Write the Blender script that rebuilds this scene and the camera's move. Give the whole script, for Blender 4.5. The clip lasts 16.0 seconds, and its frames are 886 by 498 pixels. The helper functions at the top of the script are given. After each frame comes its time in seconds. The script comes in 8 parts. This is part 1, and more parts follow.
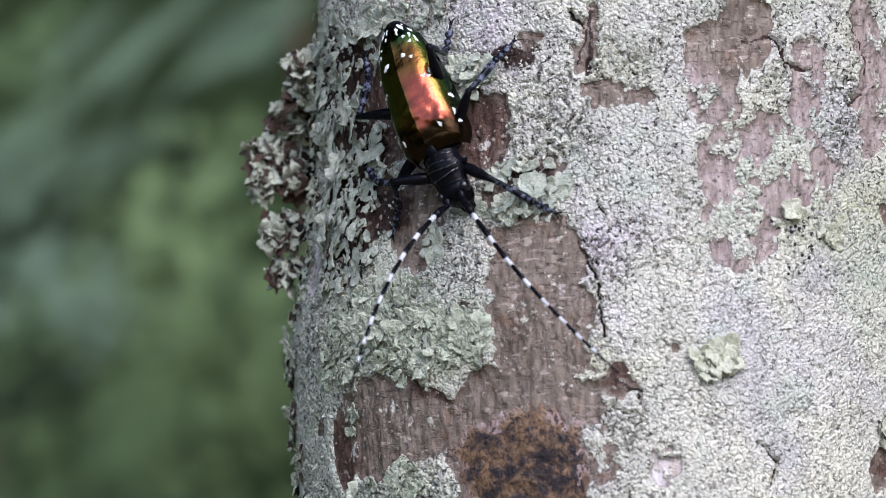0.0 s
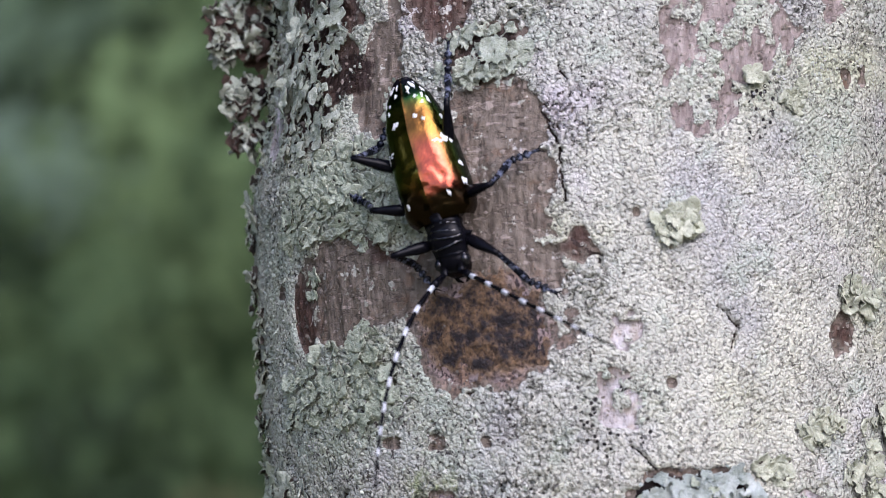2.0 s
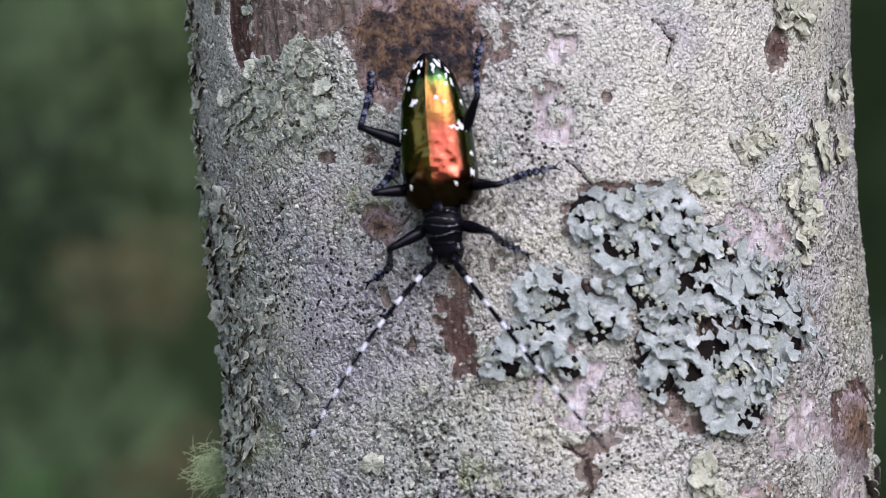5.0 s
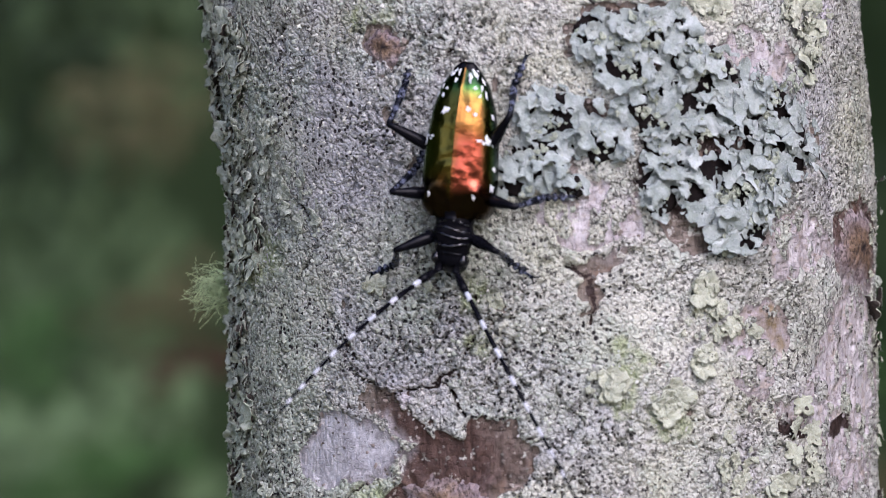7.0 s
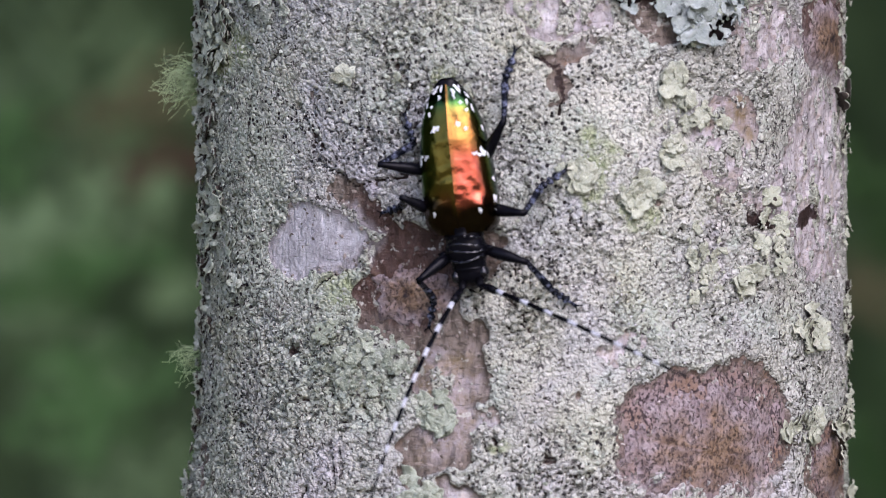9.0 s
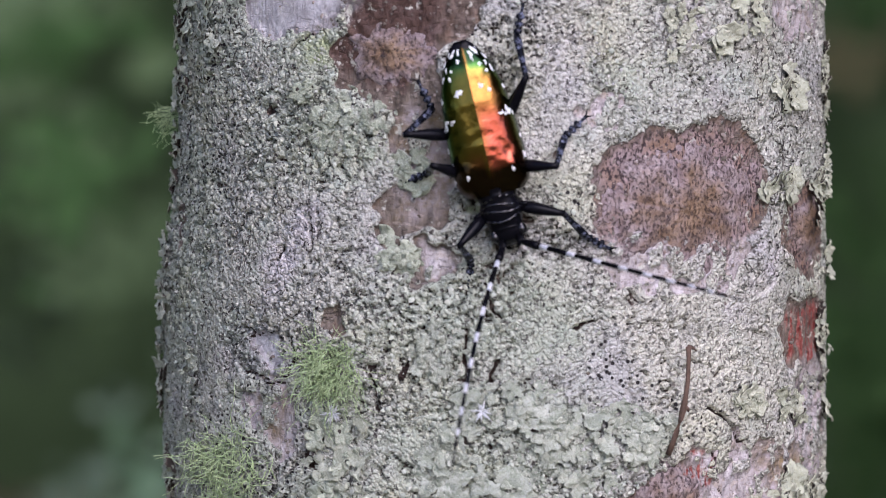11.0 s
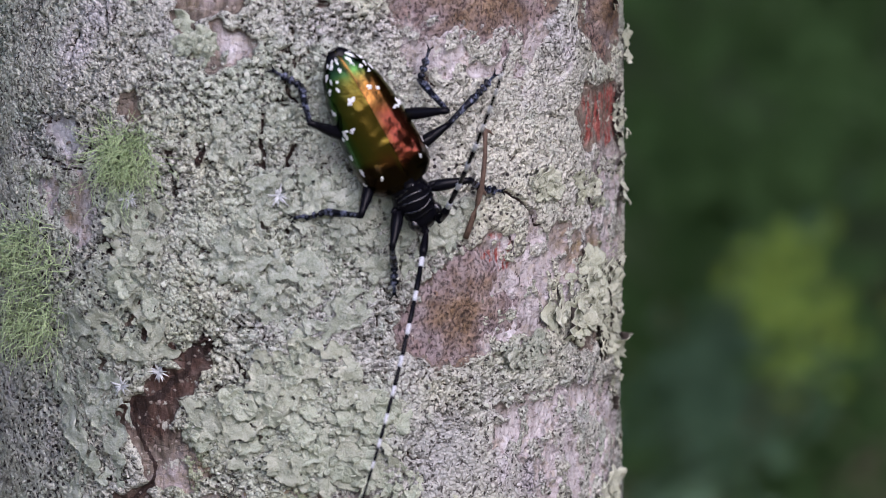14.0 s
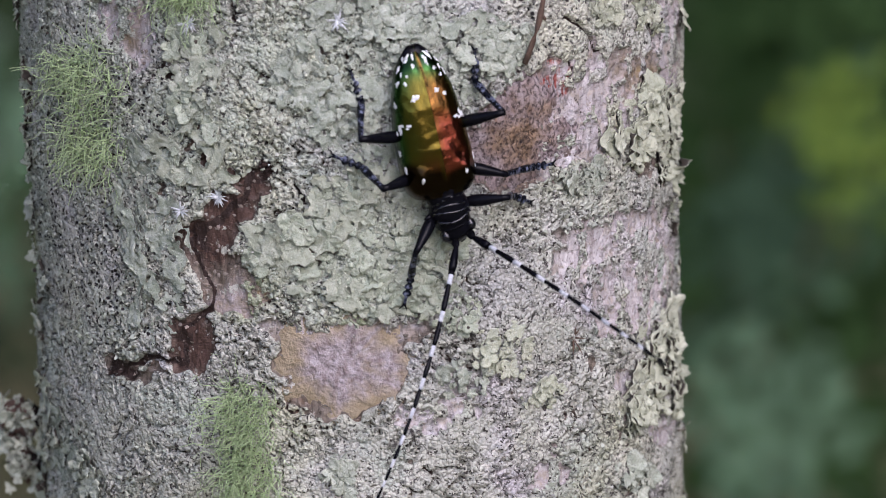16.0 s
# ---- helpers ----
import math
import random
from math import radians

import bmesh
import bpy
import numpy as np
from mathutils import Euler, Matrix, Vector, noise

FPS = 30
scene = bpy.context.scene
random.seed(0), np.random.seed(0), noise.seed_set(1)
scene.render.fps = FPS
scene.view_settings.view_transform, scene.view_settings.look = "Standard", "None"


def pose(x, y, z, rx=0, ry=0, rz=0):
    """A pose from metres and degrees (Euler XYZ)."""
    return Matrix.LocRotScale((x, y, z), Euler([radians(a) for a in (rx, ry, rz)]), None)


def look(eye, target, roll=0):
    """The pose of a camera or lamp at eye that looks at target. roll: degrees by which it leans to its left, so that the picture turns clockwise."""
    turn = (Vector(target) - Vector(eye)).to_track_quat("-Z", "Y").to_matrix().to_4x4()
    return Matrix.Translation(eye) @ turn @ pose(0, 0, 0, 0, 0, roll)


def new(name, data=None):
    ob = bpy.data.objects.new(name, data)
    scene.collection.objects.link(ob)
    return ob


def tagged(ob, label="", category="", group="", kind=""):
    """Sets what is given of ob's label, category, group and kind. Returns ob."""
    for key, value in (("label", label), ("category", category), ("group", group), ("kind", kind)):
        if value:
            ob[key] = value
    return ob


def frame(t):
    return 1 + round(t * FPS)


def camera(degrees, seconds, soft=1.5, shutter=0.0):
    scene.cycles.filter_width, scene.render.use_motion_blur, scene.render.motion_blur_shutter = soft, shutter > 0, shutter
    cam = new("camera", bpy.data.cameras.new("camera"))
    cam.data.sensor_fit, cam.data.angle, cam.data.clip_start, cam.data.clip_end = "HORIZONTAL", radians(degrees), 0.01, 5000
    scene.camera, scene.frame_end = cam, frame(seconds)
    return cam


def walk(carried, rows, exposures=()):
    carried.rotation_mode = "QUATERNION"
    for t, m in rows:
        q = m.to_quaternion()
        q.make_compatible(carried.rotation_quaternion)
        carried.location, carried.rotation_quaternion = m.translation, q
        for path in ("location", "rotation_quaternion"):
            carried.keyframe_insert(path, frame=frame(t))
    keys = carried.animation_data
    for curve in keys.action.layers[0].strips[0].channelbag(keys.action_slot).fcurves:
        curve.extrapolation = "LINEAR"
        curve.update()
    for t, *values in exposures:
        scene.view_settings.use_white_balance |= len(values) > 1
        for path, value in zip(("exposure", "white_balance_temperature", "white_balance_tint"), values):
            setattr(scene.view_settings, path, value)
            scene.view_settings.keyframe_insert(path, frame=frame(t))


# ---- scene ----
LENS = 12.0          # degrees across: a long macro lens
DISTANCE = 0.745     # from the lens to the trunk's axis
EXPOSURE = 0.65

cam = camera(LENS, 16.0, soft=0.75)
cam.data.dof.use_dof = True
cam.data.dof.focus_distance = 0.712
cam.data.dof.aperture_fstop = 20.0

# seconds, x, z, pitch, yaw of the hand-held camera
PATH = [
    (0, -0.0025, 1.2069, 7.608, 2.681),
    (0.5, -0.0022, 1.2065, 7.213, 2.541),
    (1, -0.0019, 1.2064, 7.115, 2.381),
    (1.5, -0.0017, 1.2059, 6.503, 2.331),
    (2, -0.0015, 1.2053, 5.891, 2.232),
    (2.5, -0.0012, 1.2047, 5.180, 2.081),
    (3, -0.0008, 1.2038, 4.250, 1.901),
    (3.5, -0.0001, 1.2035, 3.867, 1.571),
    (3.7, 0.0000, 1.2033, 3.681, 1.492),
    (5.8, 0.0001, 1.2014, 1.509, 1.466),
    (6, 0.0001, 1.2012, 1.324, 1.436),
    (6.5, -0.0001, 1.2005, 0.503, 1.536),
    (7, 0.0000, 1.2000, -0.000, 1.506),
    (7.5, 0.0002, 1.1995, -0.525, 1.396),
    (8, 0.0002, 1.1988, -1.324, 1.396),
    (8.5, 0.0004, 1.1981, -2.133, 1.306),
    (9, 0.0008, 1.1976, -2.648, 1.146),
    (9.5, 0.0010, 1.1969, -3.468, 1.056),
    (10, 0.0013, 1.1959, -4.539, 0.906),
    (10.2, 0.0012, 1.1958, -4.704, 0.936),
    (12.3, 0.0033, 1.1932, -7.490, -0.037),
    (12.5, 0.0039, 1.1931, -7.621, -0.357),
    (13, 0.0048, 1.1927, -8.135, -0.747),
    (13.5, 0.0056, 1.1924, -8.398, -1.127),
    (14, 0.0063, 1.1924, -8.420, -1.487),
    (14.5, 0.0059, 1.1919, -8.934, -1.287),
    (15, 0.0047, 1.1917, -9.142, -0.717),
    (15.5, 0.0045, 1.1911, -9.853, -0.627),
    (16, 0.0049, 1.1904, -10.629, -0.787),
]
walk(cam, [(t, pose(x, -DISTANCE, z, 90 + p, 0, y)) for t, x, z, p, y in PATH], [(t, EXPOSURE + e, k, tint) for t, e, k, tint in ((0, 0.15, 5630, 21), (3.5, -0.03, 5660, 26), (10.2, -0.05, 5700, 28), (12.4, -0.30, 5720, 29), (16, -0.24, 5760, 26))])

# ---------------------------------------------------------------- light
world = bpy.data.worlds.new("world")
scene.world = world
world.use_nodes = True
wn = world.node_tree
sky = wn.nodes.new("ShaderNodeTexSky")
sky.sky_type = "NISHITA"
sky.sun_disc = False
sky.sun_elevation, sky.sun_rotation = radians(41.3), radians(158.2)
sky.air_density, sky.dust_density = 1.0, 3.0
wn.nodes["Background"].inputs["Strength"].default_value = 0.15
wn.links.new(sky.outputs[0], wn.nodes["Background"].inputs["Color"])

sun_data = bpy.data.lights.new("sun", "SUN")
sun_data.energy, sun_data.angle, sun_data.color = 1.08, radians(50), (1.0, 0.985, 0.96)
sun = new("sun", sun_data)
sun.matrix_world = look((1.3, -3.25, 1.2 + 3.1), (0, 0, 1.2))


# ---------------------------------------------------------------- materials
class Mat:
    """A small wrapper to lay out a node material."""

    def __init__(self, name, rough=0.6, metal=0.0, spec=0.5):
        self.m = bpy.data.materials.new(name)
        self.m.use_nodes = True
        self.t = self.m.node_tree
        self.b = self.t.nodes["Principled BSDF"]
        self.b.inputs["Roughness"].default_value = rough
        self.b.inputs["Metallic"].default_value = metal
        self.b.inputs["Specular IOR Level"].default_value = spec
        self.co = self.node("ShaderNodeTexCoord").outputs["Object"]

    def node(self, kind):
        return self.t.nodes.new(kind)

    def link(self, a, b):
        self.t.links.new(a, b)
        return b

    def put(self, socket, v):
        if isinstance(v, bpy.types.NodeSocket):
            self.t.links.new(v, socket)
        else:
            socket.default_value = v

    def noise(self, scale, detail=3.0, rough=0.55, co=None, w=None):
        n = self.node("ShaderNodeTexNoise")
        self.link(co or self.co, n.inputs["Vector"])
        n.inputs["Scale"].default_value, n.inputs["Detail"].default_value = scale, detail
        n.inputs["Roughness"].default_value = rough
        return n.outputs["Fac"]

    def voronoi(self, scale, feature="F1", out="Distance", co=None):
        n = self.node("ShaderNodeTexVoronoi")
        n.feature = feature
        self.link(co or self.co, n.inputs["Vector"])
        n.inputs["Scale"].default_value = scale
        return n.outputs[out]

    def stretched(self, x, y, z):
        n = self.node("ShaderNodeMapping")
        self.link(self.co, n.inputs["Vector"])
        n.inputs["Scale"].default_value = (x, y, z)
        return n.outputs[0]

    def warped(self, far, scale):
        """Object space pushed about by noise, at most about half of far metres."""
        n = self.node("ShaderNodeTexNoise")
        self.link(self.co, n.inputs["Vector"])
        n.inputs["Scale"].default_value, n.inputs["Detail"].default_value = scale, 2.0
        v = self.node("ShaderNodeVectorMath")
        v.operation = "MULTIPLY_ADD"
        self.link(n.outputs["Color"], v.inputs[0])
        v.inputs[1].default_value = (far, far, far)
        self.link(self.co, v.inputs[2])
        return v.outputs[0]

    def ramp(self, fac, *stops):
        n = self.node("ShaderNodeValToRGB")
        self.link(fac, n.inputs[0])
        e = n.color_ramp.elements
        while len(e) < len(stops):
            e.new(0.5)
        for k, (p, c) in zip(e, stops):
            k.position = p
            k.color = (c, c, c, 1) if isinstance(c, (int, float)) else (*c, 1)
        return n.outputs[0]

    def mix(self, fac, a, b, how="MIX"):
        n = self.node("ShaderNodeMix")
        n.data_type, n.blend_type = "RGBA", how
        self.put(n.inputs[0], fac)
        for sock, v in ((n.inputs[6], a), (n.inputs[7], b)):
            self.put(sock, (*v, 1) if isinstance(v, tuple) and len(v) == 3 else v)
        return n.outputs[2]

    def math(self, op, a, b=0.0):
        n = self.node("ShaderNodeMath")
        n.operation = op
        self.put(n.inputs[0], a)
        self.put(n.inputs[1], b)
        return n.outputs[0]

    def attr(self, name):
        n = self.node("ShaderNodeAttribute")
        n.attribute_name = name
        return n.outputs["Fac"]

    def attr_color(self, name):
        n = self.node("ShaderNodeAttribute")
        n.attribute_name = name
        return n.outputs["Color"]

    def random(self):
        return self.node("ShaderNodeObjectInfo").outputs["Random"]

    def island(self):
        return self.node("ShaderNodeNewGeometry").outputs["Random Per Island"]

    def color(self, c):
        self.put(self.b.inputs["Base Color"], (*c, 1) if isinstance(c, tuple) else c)
        return self

    def bump(self, height, strength=0.5, distance=0.001, normal=None):
        n = self.node("ShaderNodeBump")
        n.inputs["Strength"].default_value, n.inputs["Distance"].default_value = strength, distance
        self.link(height, n.inputs["Height"])
        if normal:
            self.link(normal, n.inputs["Normal"])
        self.link(n.outputs[0], self.b.inputs["Normal"])
        return n.outputs[0]


def bark_material():
    """Bare bark, crusts of lichen and stains, chosen by the fields that the trunk's relief is built from."""
    m = Mat("bark_with_crust", rough=0.85, spec=0.25)
    grain = m.noise(1.0, 4, 0.6, m.stretched(900, 900, 260))
    blotch = m.noise(70, 3)
    patchy = m.noise(120, 5, 0.65)
    fine = m.noise(1500, 3, 0.6)
    mid = m.noise(430, 4, 0.65)
    # weathered bark: grey-brown, with upright grain, short cross splits and rusty stains
    bare = m.mix(m.ramp(grain, (0.3, 0.0), (0.7, 1.0)), (0.066, 0.051, 0.039), (0.22, 0.18, 0.139))
    bare = m.mix(m.ramp(patchy, (0.38, 0.0), (0.62, 1.0)), bare, m.mix(grain, (0.12, 0.088, 0.062), (0.32, 0.275, 0.228)))
    rust = m.ramp(m.noise(210, 4, 0.7), (0.56, 0.0), (0.68, 1.0))
    bare = m.mix(m.math("MULTIPLY", rust, 0.45), bare, (0.20, 0.105, 0.055))
    split = m.ramp(m.noise(1.0, 3, 0.65, m.stretched(420, 420, 1700)), (0.36, 1.0), (0.44, 0.0))
    streak = m.ramp(m.noise(1.0, 3, 0.65, m.stretched(1500, 1500, 300)), (0.36, 1.0), (0.46, 0.0))
    dark_marks = m.math("MULTIPLY", m.math("MAXIMUM", m.math("MULTIPLY", split, 0.9), m.math("MULTIPLY", streak, 0.6)), m.ramp(patchy, (0.40, 0.25), (0.58, 1.0)))
    bare = m.mix(m.math("MULTIPLY", dark_marks, 0.75), bare, (0.045, 0.03, 0.026))
    lenticel = m.ramp(m.noise(1.0, 3, 0.6, m.stretched(300, 300, 1000)), (0.60, 0.0), (0.66, 1.0))
    bare = m.mix(m.math("MULTIPLY", lenticel, 0.75), bare, (0.37, 0.31, 0.265))
    # dark, speckled scab bark
    speck = m.ramp(m.noise(1.0, 2, 0.5, m.stretched(1900, 1900, 1300)), (0.40, 1.0), (0.52, 0.0))
    scab = m.mix(speck, m.mix(m.ramp(patchy, (0.35, 0.0), (0.65, 1.0)), (0.235, 0.145, 0.085), (0.335, 0.265, 0.265)), (0.06, 0.042, 0.042))
    bare = m.mix(m.attr("scab"), bare, scab)
    bare = m.mix(m.attr("umber"), bare, m.mix(grain, (0.028, 0.016, 0.013), (0.145, 0.085, 0.064)))
    # smooth pinkish young bark
    pale = m.mix(m.ramp(m.noise(1.0, 4, 0.7, m.stretched(520, 520, 170)), (0.3, 0.0), (0.68, 1.0)), (0.35, 0.302, 0.288), (0.68, 0.648, 0.64))
    pale = m.mix(m.math("MULTIPLY", m.ramp(mid, (0.52, 0.0), (0.62, 1.0)), 0.5), pale, (0.42, 0.35, 0.25))
    pale = m.mix(m.math("MULTIPLY", m.ramp(fine, (0.36, 1.0), (0.46, 0.0)), 0.5), pale, (0.13, 0.09, 0.085))
    bare = m.mix(m.attr("smooth"), bare, pale)
    bare = m.mix(m.math("MULTIPLY", m.attr("worn"), 0.85), bare, m.mix(m.ramp(grain, (0.3, 0.0), (0.7, 1.0)), (0.20, 0.155, 0.138), (0.47, 0.40, 0.37)))
    bare = m.mix(m.math("MULTIPLY", m.attr("red"), m.ramp(m.noise(1.0, 3, 0.6, m.stretched(800, 800, 160)), (0.44, 0.0), (0.54, 1.0))), bare, m.mix(m.ramp(fine, (0.4, 0.0), (0.6, 1.0)), (0.22, 0.04, 0.03), (0.36, 0.135, 0.11)))
    ochre = m.mix(m.ramp(m.noise(1.0, 5, 0.7, m.stretched(260, 260, 260)), (0.35, 0.0), (0.65, 1.0)), (0.24, 0.18, 0.09), (0.45, 0.40, 0.41))
    bare = m.mix(m.attr("tan"), bare, ochre)
    wax = m.mix(m.ramp(m.noise(300, 5, 0.75), (0.38, 0.0), (0.62, 1.0)), (0.36, 0.345, 0.35), (0.68, 0.67, 0.675))
    bare = m.mix(m.attr("waxy"), bare, wax)
    # crusts: granules parted by dark seams, thin cracks, fruiting pits
    bent = m.warped(0.0009, 700)
    granule = m.voronoi(1750, co=bent)
    seams = m.math("MULTIPLY", m.ramp(granule, (0.44, 0.0), (0.66, 1.0)), m.ramp(m.noise(260, 3, 0.6), (0.36, 0.15), (0.64, 1.0)))
    wide = m.warped(0.0045, 260)
    line_big = m.ramp(m.voronoi(150, "DISTANCE_TO_EDGE", "Distance", wide), (0.012, 1.0), (0.034, 0.0))
    line_big = m.math("MULTIPLY", line_big, m.ramp(m.noise(75, 3, 0.6), (0.54, 0.0), (0.62, 1.0)))
    line_small = m.ramp(m.voronoi(420, "DISTANCE_TO_EDGE", "Distance", m.warped(0.0022, 520)), (0.02, 1.0), (0.065, 0.0))
    line_small = m.math("MULTIPLY", line_small, m.ramp(m.noise(115, 4, 0.65), (0.52, 0.0), (0.64, 0.75)))
    line_big = m.math("MULTIPLY", line_big, m.ramp(m.noise(360, 3, 0.6), (0.44, 0.1), (0.6, 1.0)))
    lines = m.math("MULTIPLY", m.math("MAXIMUM", line_big, line_small), m.math("SUBTRACT", 1.0, m.math("MULTIPLY", m.attr("cream"), 0.55)))
    hush = m.math("SUBTRACT", 1.0, m.math("MULTIPLY", m.attr("cream"), 0.3))
    pits = m.math("MULTIPLY", hush, m.ramp(m.noise(1150, 3, 0.65), (0.375, 1.0), (0.415, 0.0)))
    sage = m.mix(m.ramp(patchy, (0.36, 0.0), (0.64, 1.0)), (0.47, 0.48, 0.395), (0.635, 0.637, 0.555))
    mauve = m.ramp(m.noise(58, 4, 0.6), (0.54, 0.0), (0.70, 1.0))
    sage = m.mix(m.math("MULTIPLY", mauve, 0.9), sage, (0.62, 0.57, 0.60))
    cream = m.mix(m.ramp(patchy, (0.36, 0.0), (0.64, 1.0)), (0.565, 0.565, 0.475), (0.71, 0.705, 0.575))
    cream = m.mix(m.math("MULTIPLY", mauve, 0.55), cream, (0.71, 0.685, 0.69))
    ashy = m.mix(m.ramp(mid, (0.35, 0.0), (0.65, 1.0)), (0.40, 0.40, 0.395), (0.58, 0.58, 0.565))
    green = m.mix(m.ramp(mid, (0.35, 0.0), (0.65, 1.0)), (0.40, 0.455, 0.345), (0.57, 0.605, 0.485))
    crust = m.mix(m.attr("cream"), sage, cream)
    crust = m.mix(m.attr("ashy"), crust, ashy)
    crust = m.mix(m.attr("green"), crust, green)
    yellowish = m.ramp(m.noise(38, 4, 0.6), (0.52, 0.0), (0.70, 1.0))
    crust = m.mix(m.math("MULTIPLY", yellowish, 0.65), crust, (0.58, 0.59, 0.38))
    mint = m.ramp(m.noise(85, 4, 0.65), (0.56, 0.0), (0.66, 1.0))
    crust = m.mix(m.math("MULTIPLY", mint, 0.55), crust, (0.50, 0.58, 0.47))
    crust = m.mix(m.math("MULTIPLY", fine, 0.22), crust, (0.36, 0.35, 0.31))
    crust = m.mix(m.math("MULTIPLY", m.math("MULTIPLY", seams, hush), 0.62), crust, (0.13, 0.115, 0.10))
    crust = m.mix(m.math("MULTIPLY", pits, 0.95), crust, (0.07, 0.06, 0.055))
    crust = m.mix(m.math("MULTIPLY", lines, 0.9), crust, (0.04, 0.032, 0.03))
    # black fruiting dots on the crust
    dot = 0.0
    for size, reach in ((780, 0.27), (430, 0.18)):
        cell = m.voronoi(size)
        near = m.ramp(cell, (reach - 0.05, 1.0), (reach + 0.03, 0.0))
        some = m.ramp(m.noise(90, 3), (0.43, 0.0), (0.50, 1.0))
        dot = m.math("MAXIMUM", dot, m.math("MULTIPLY", near, some))
    dot = m.math("MULTIPLY", dot, m.attr("dots"))
    crust = m.mix(dot, crust, (0.035, 0.03, 0.03))
    edge = m.math("ADD", m.attr("crust"), m.math("MULTIPLY", m.math("SUBTRACT", fine, 0.5), 0.5))
    cover = m.ramp(edge, (0.46, 0.0), (0.52, 1.0))
    specks = m.ramp(m.noise(330, 4, 0.7), (0.61, 0.0), (0.65, 1.0))
    bare = m.mix(m.math("MULTIPLY", specks, 0.8), bare, sage)
    mossy = m.math("MULTIPLY", m.attr("moss"), m.ramp(mid, (0.36, 0.2), (0.6, 0.85)))
    crust = m.mix(mossy, crust, m.mix(fine, (0.27, 0.32, 0.15), (0.43, 0.48, 0.27)))
    # shade of crevices and gaps, put into the colour as near-black brown
    gap_shade = m.ramp(m.math("ADD", m.attr("gap_shade"), m.math("MULTIPLY", m.math("SUBTRACT", fine, 0.5), 0.7)), (0.35, 0.0), (0.6, 1.0))
    m.color(m.mix(gap_shade, m.mix(cover, bare, crust), m.mix(mid, (0.018, 0.012, 0.010), (0.06, 0.036, 0.028))))
    m.put(m.b.inputs["Roughness"], m.ramp(cover, (0.0, 0.55), (1.0, 0.92)))
    # relief
    dome = m.math("MULTIPLY", m.math("SUBTRACT", 0.75, m.math("MULTIPLY", granule, granule)), cover)
    h = m.math("ADD", m.math("MULTIPLY", dome, 1.0), m.math("MULTIPLY", fine, 0.45))
    h = m.math("ADD", h, m.math("MULTIPLY", m.math("MULTIPLY", m.noise(520, 4, 0.6), cover), 0.9))
    h = m.math("ADD", h, m.math("MULTIPLY", grain, 0.9))
    h = m.math("SUBTRACT", h, m.math("MULTIPLY", m.math("ADD", m.math("ADD", dot, lines), m.math("MULTIPLY", pits, 0.8)), m.math("MULTIPLY", cover, 0.9)))
    h = m.math("SUBTRACT", h, m.math("MULTIPLY", m.math("MULTIPLY", dark_marks, m.math("SUBTRACT", 1.0, cover)), 0.6))
    m.bump(h, 0.85, 0.00055)
    return m.m


def scab_material():
    """Old branch scar: ochre-brown heart and mauve-grey skin, broken by dark specks."""
    m = Mat("branch_scar_bark", rough=0.7, spec=0.3)
    heart = m.math("ADD", m.attr("heart"), m.math("MULTIPLY", m.math("SUBTRACT", m.noise(150, 5, 0.7), 0.5), 1.4))
    speck = m.ramp(m.noise(1.0, 3, 0.6, m.stretched(1900, 1900, 1400)), (0.36, 1.0), (0.5, 0.0))
    rim = m.mix(m.ramp(m.noise(380, 4, 0.7), (0.35, 0.0), (0.65, 1.0)), (0.215, 0.16, 0.155), (0.42, 0.355, 0.35))
    ochre = m.mix(m.ramp(m.noise(260, 4, 0.65), (0.4, 0.0), (0.6, 1.0)), (0.17, 0.11, 0.068), (0.30, 0.205, 0.13))
    core = m.mix(m.ramp(m.noise(330, 4, 0.65), (0.43, 0.0), (0.6, 1.0)), (0.024, 0.02, 0.022), (0.185, 0.115, 0.062))
    c = m.mix(m.ramp(heart, (0.25, 0.0), (0.75, 1.0)), rim, ochre)
    c = m.mix(m.ramp(heart, (0.75, 0.0), (1.1, 1.0)), c, core)
    m.color(m.mix(m.math("MULTIPLY", speck, 0.7), c, (0.045, 0.03, 0.03)))
    m.bump(m.math("SUBTRACT", m.noise(1100, 3), m.math("MULTIPLY", speck, 0.7)), 0.8, 0.0006)
    return m.m


def disc_material():
    """Thin wrinkled crust, ochre towards its rim, violet-grey inside."""
    m = Mat("ochre_violet_crust", rough=0.85, spec=0.25)
    heart = m.math("ADD", m.attr("heart"), m.math("MULTIPLY", m.math("SUBTRACT", m.noise(120, 4, 0.65), 0.5), 1.3))
    inside = m.mix(m.ramp(m.noise(700, 4, 0.7), (0.35, 0.0), (0.65, 1.0)), (0.22, 0.175, 0.165), (0.45, 0.40, 0.405))
    ochre = m.mix(m.noise(600, 3, 0.6), (0.24, 0.18, 0.10), (0.44, 0.37, 0.26))
    m.color(m.mix(m.ramp(heart, (0.35, 0.0), (0.75, 1.0)), ochre, inside))
    m.bump(m.math("ADD", m.noise(1.0, 4, 0.7, m.stretched(700, 700, 450)), m.noise(1600, 2)), 0.8, 0.0006)
    return m.m


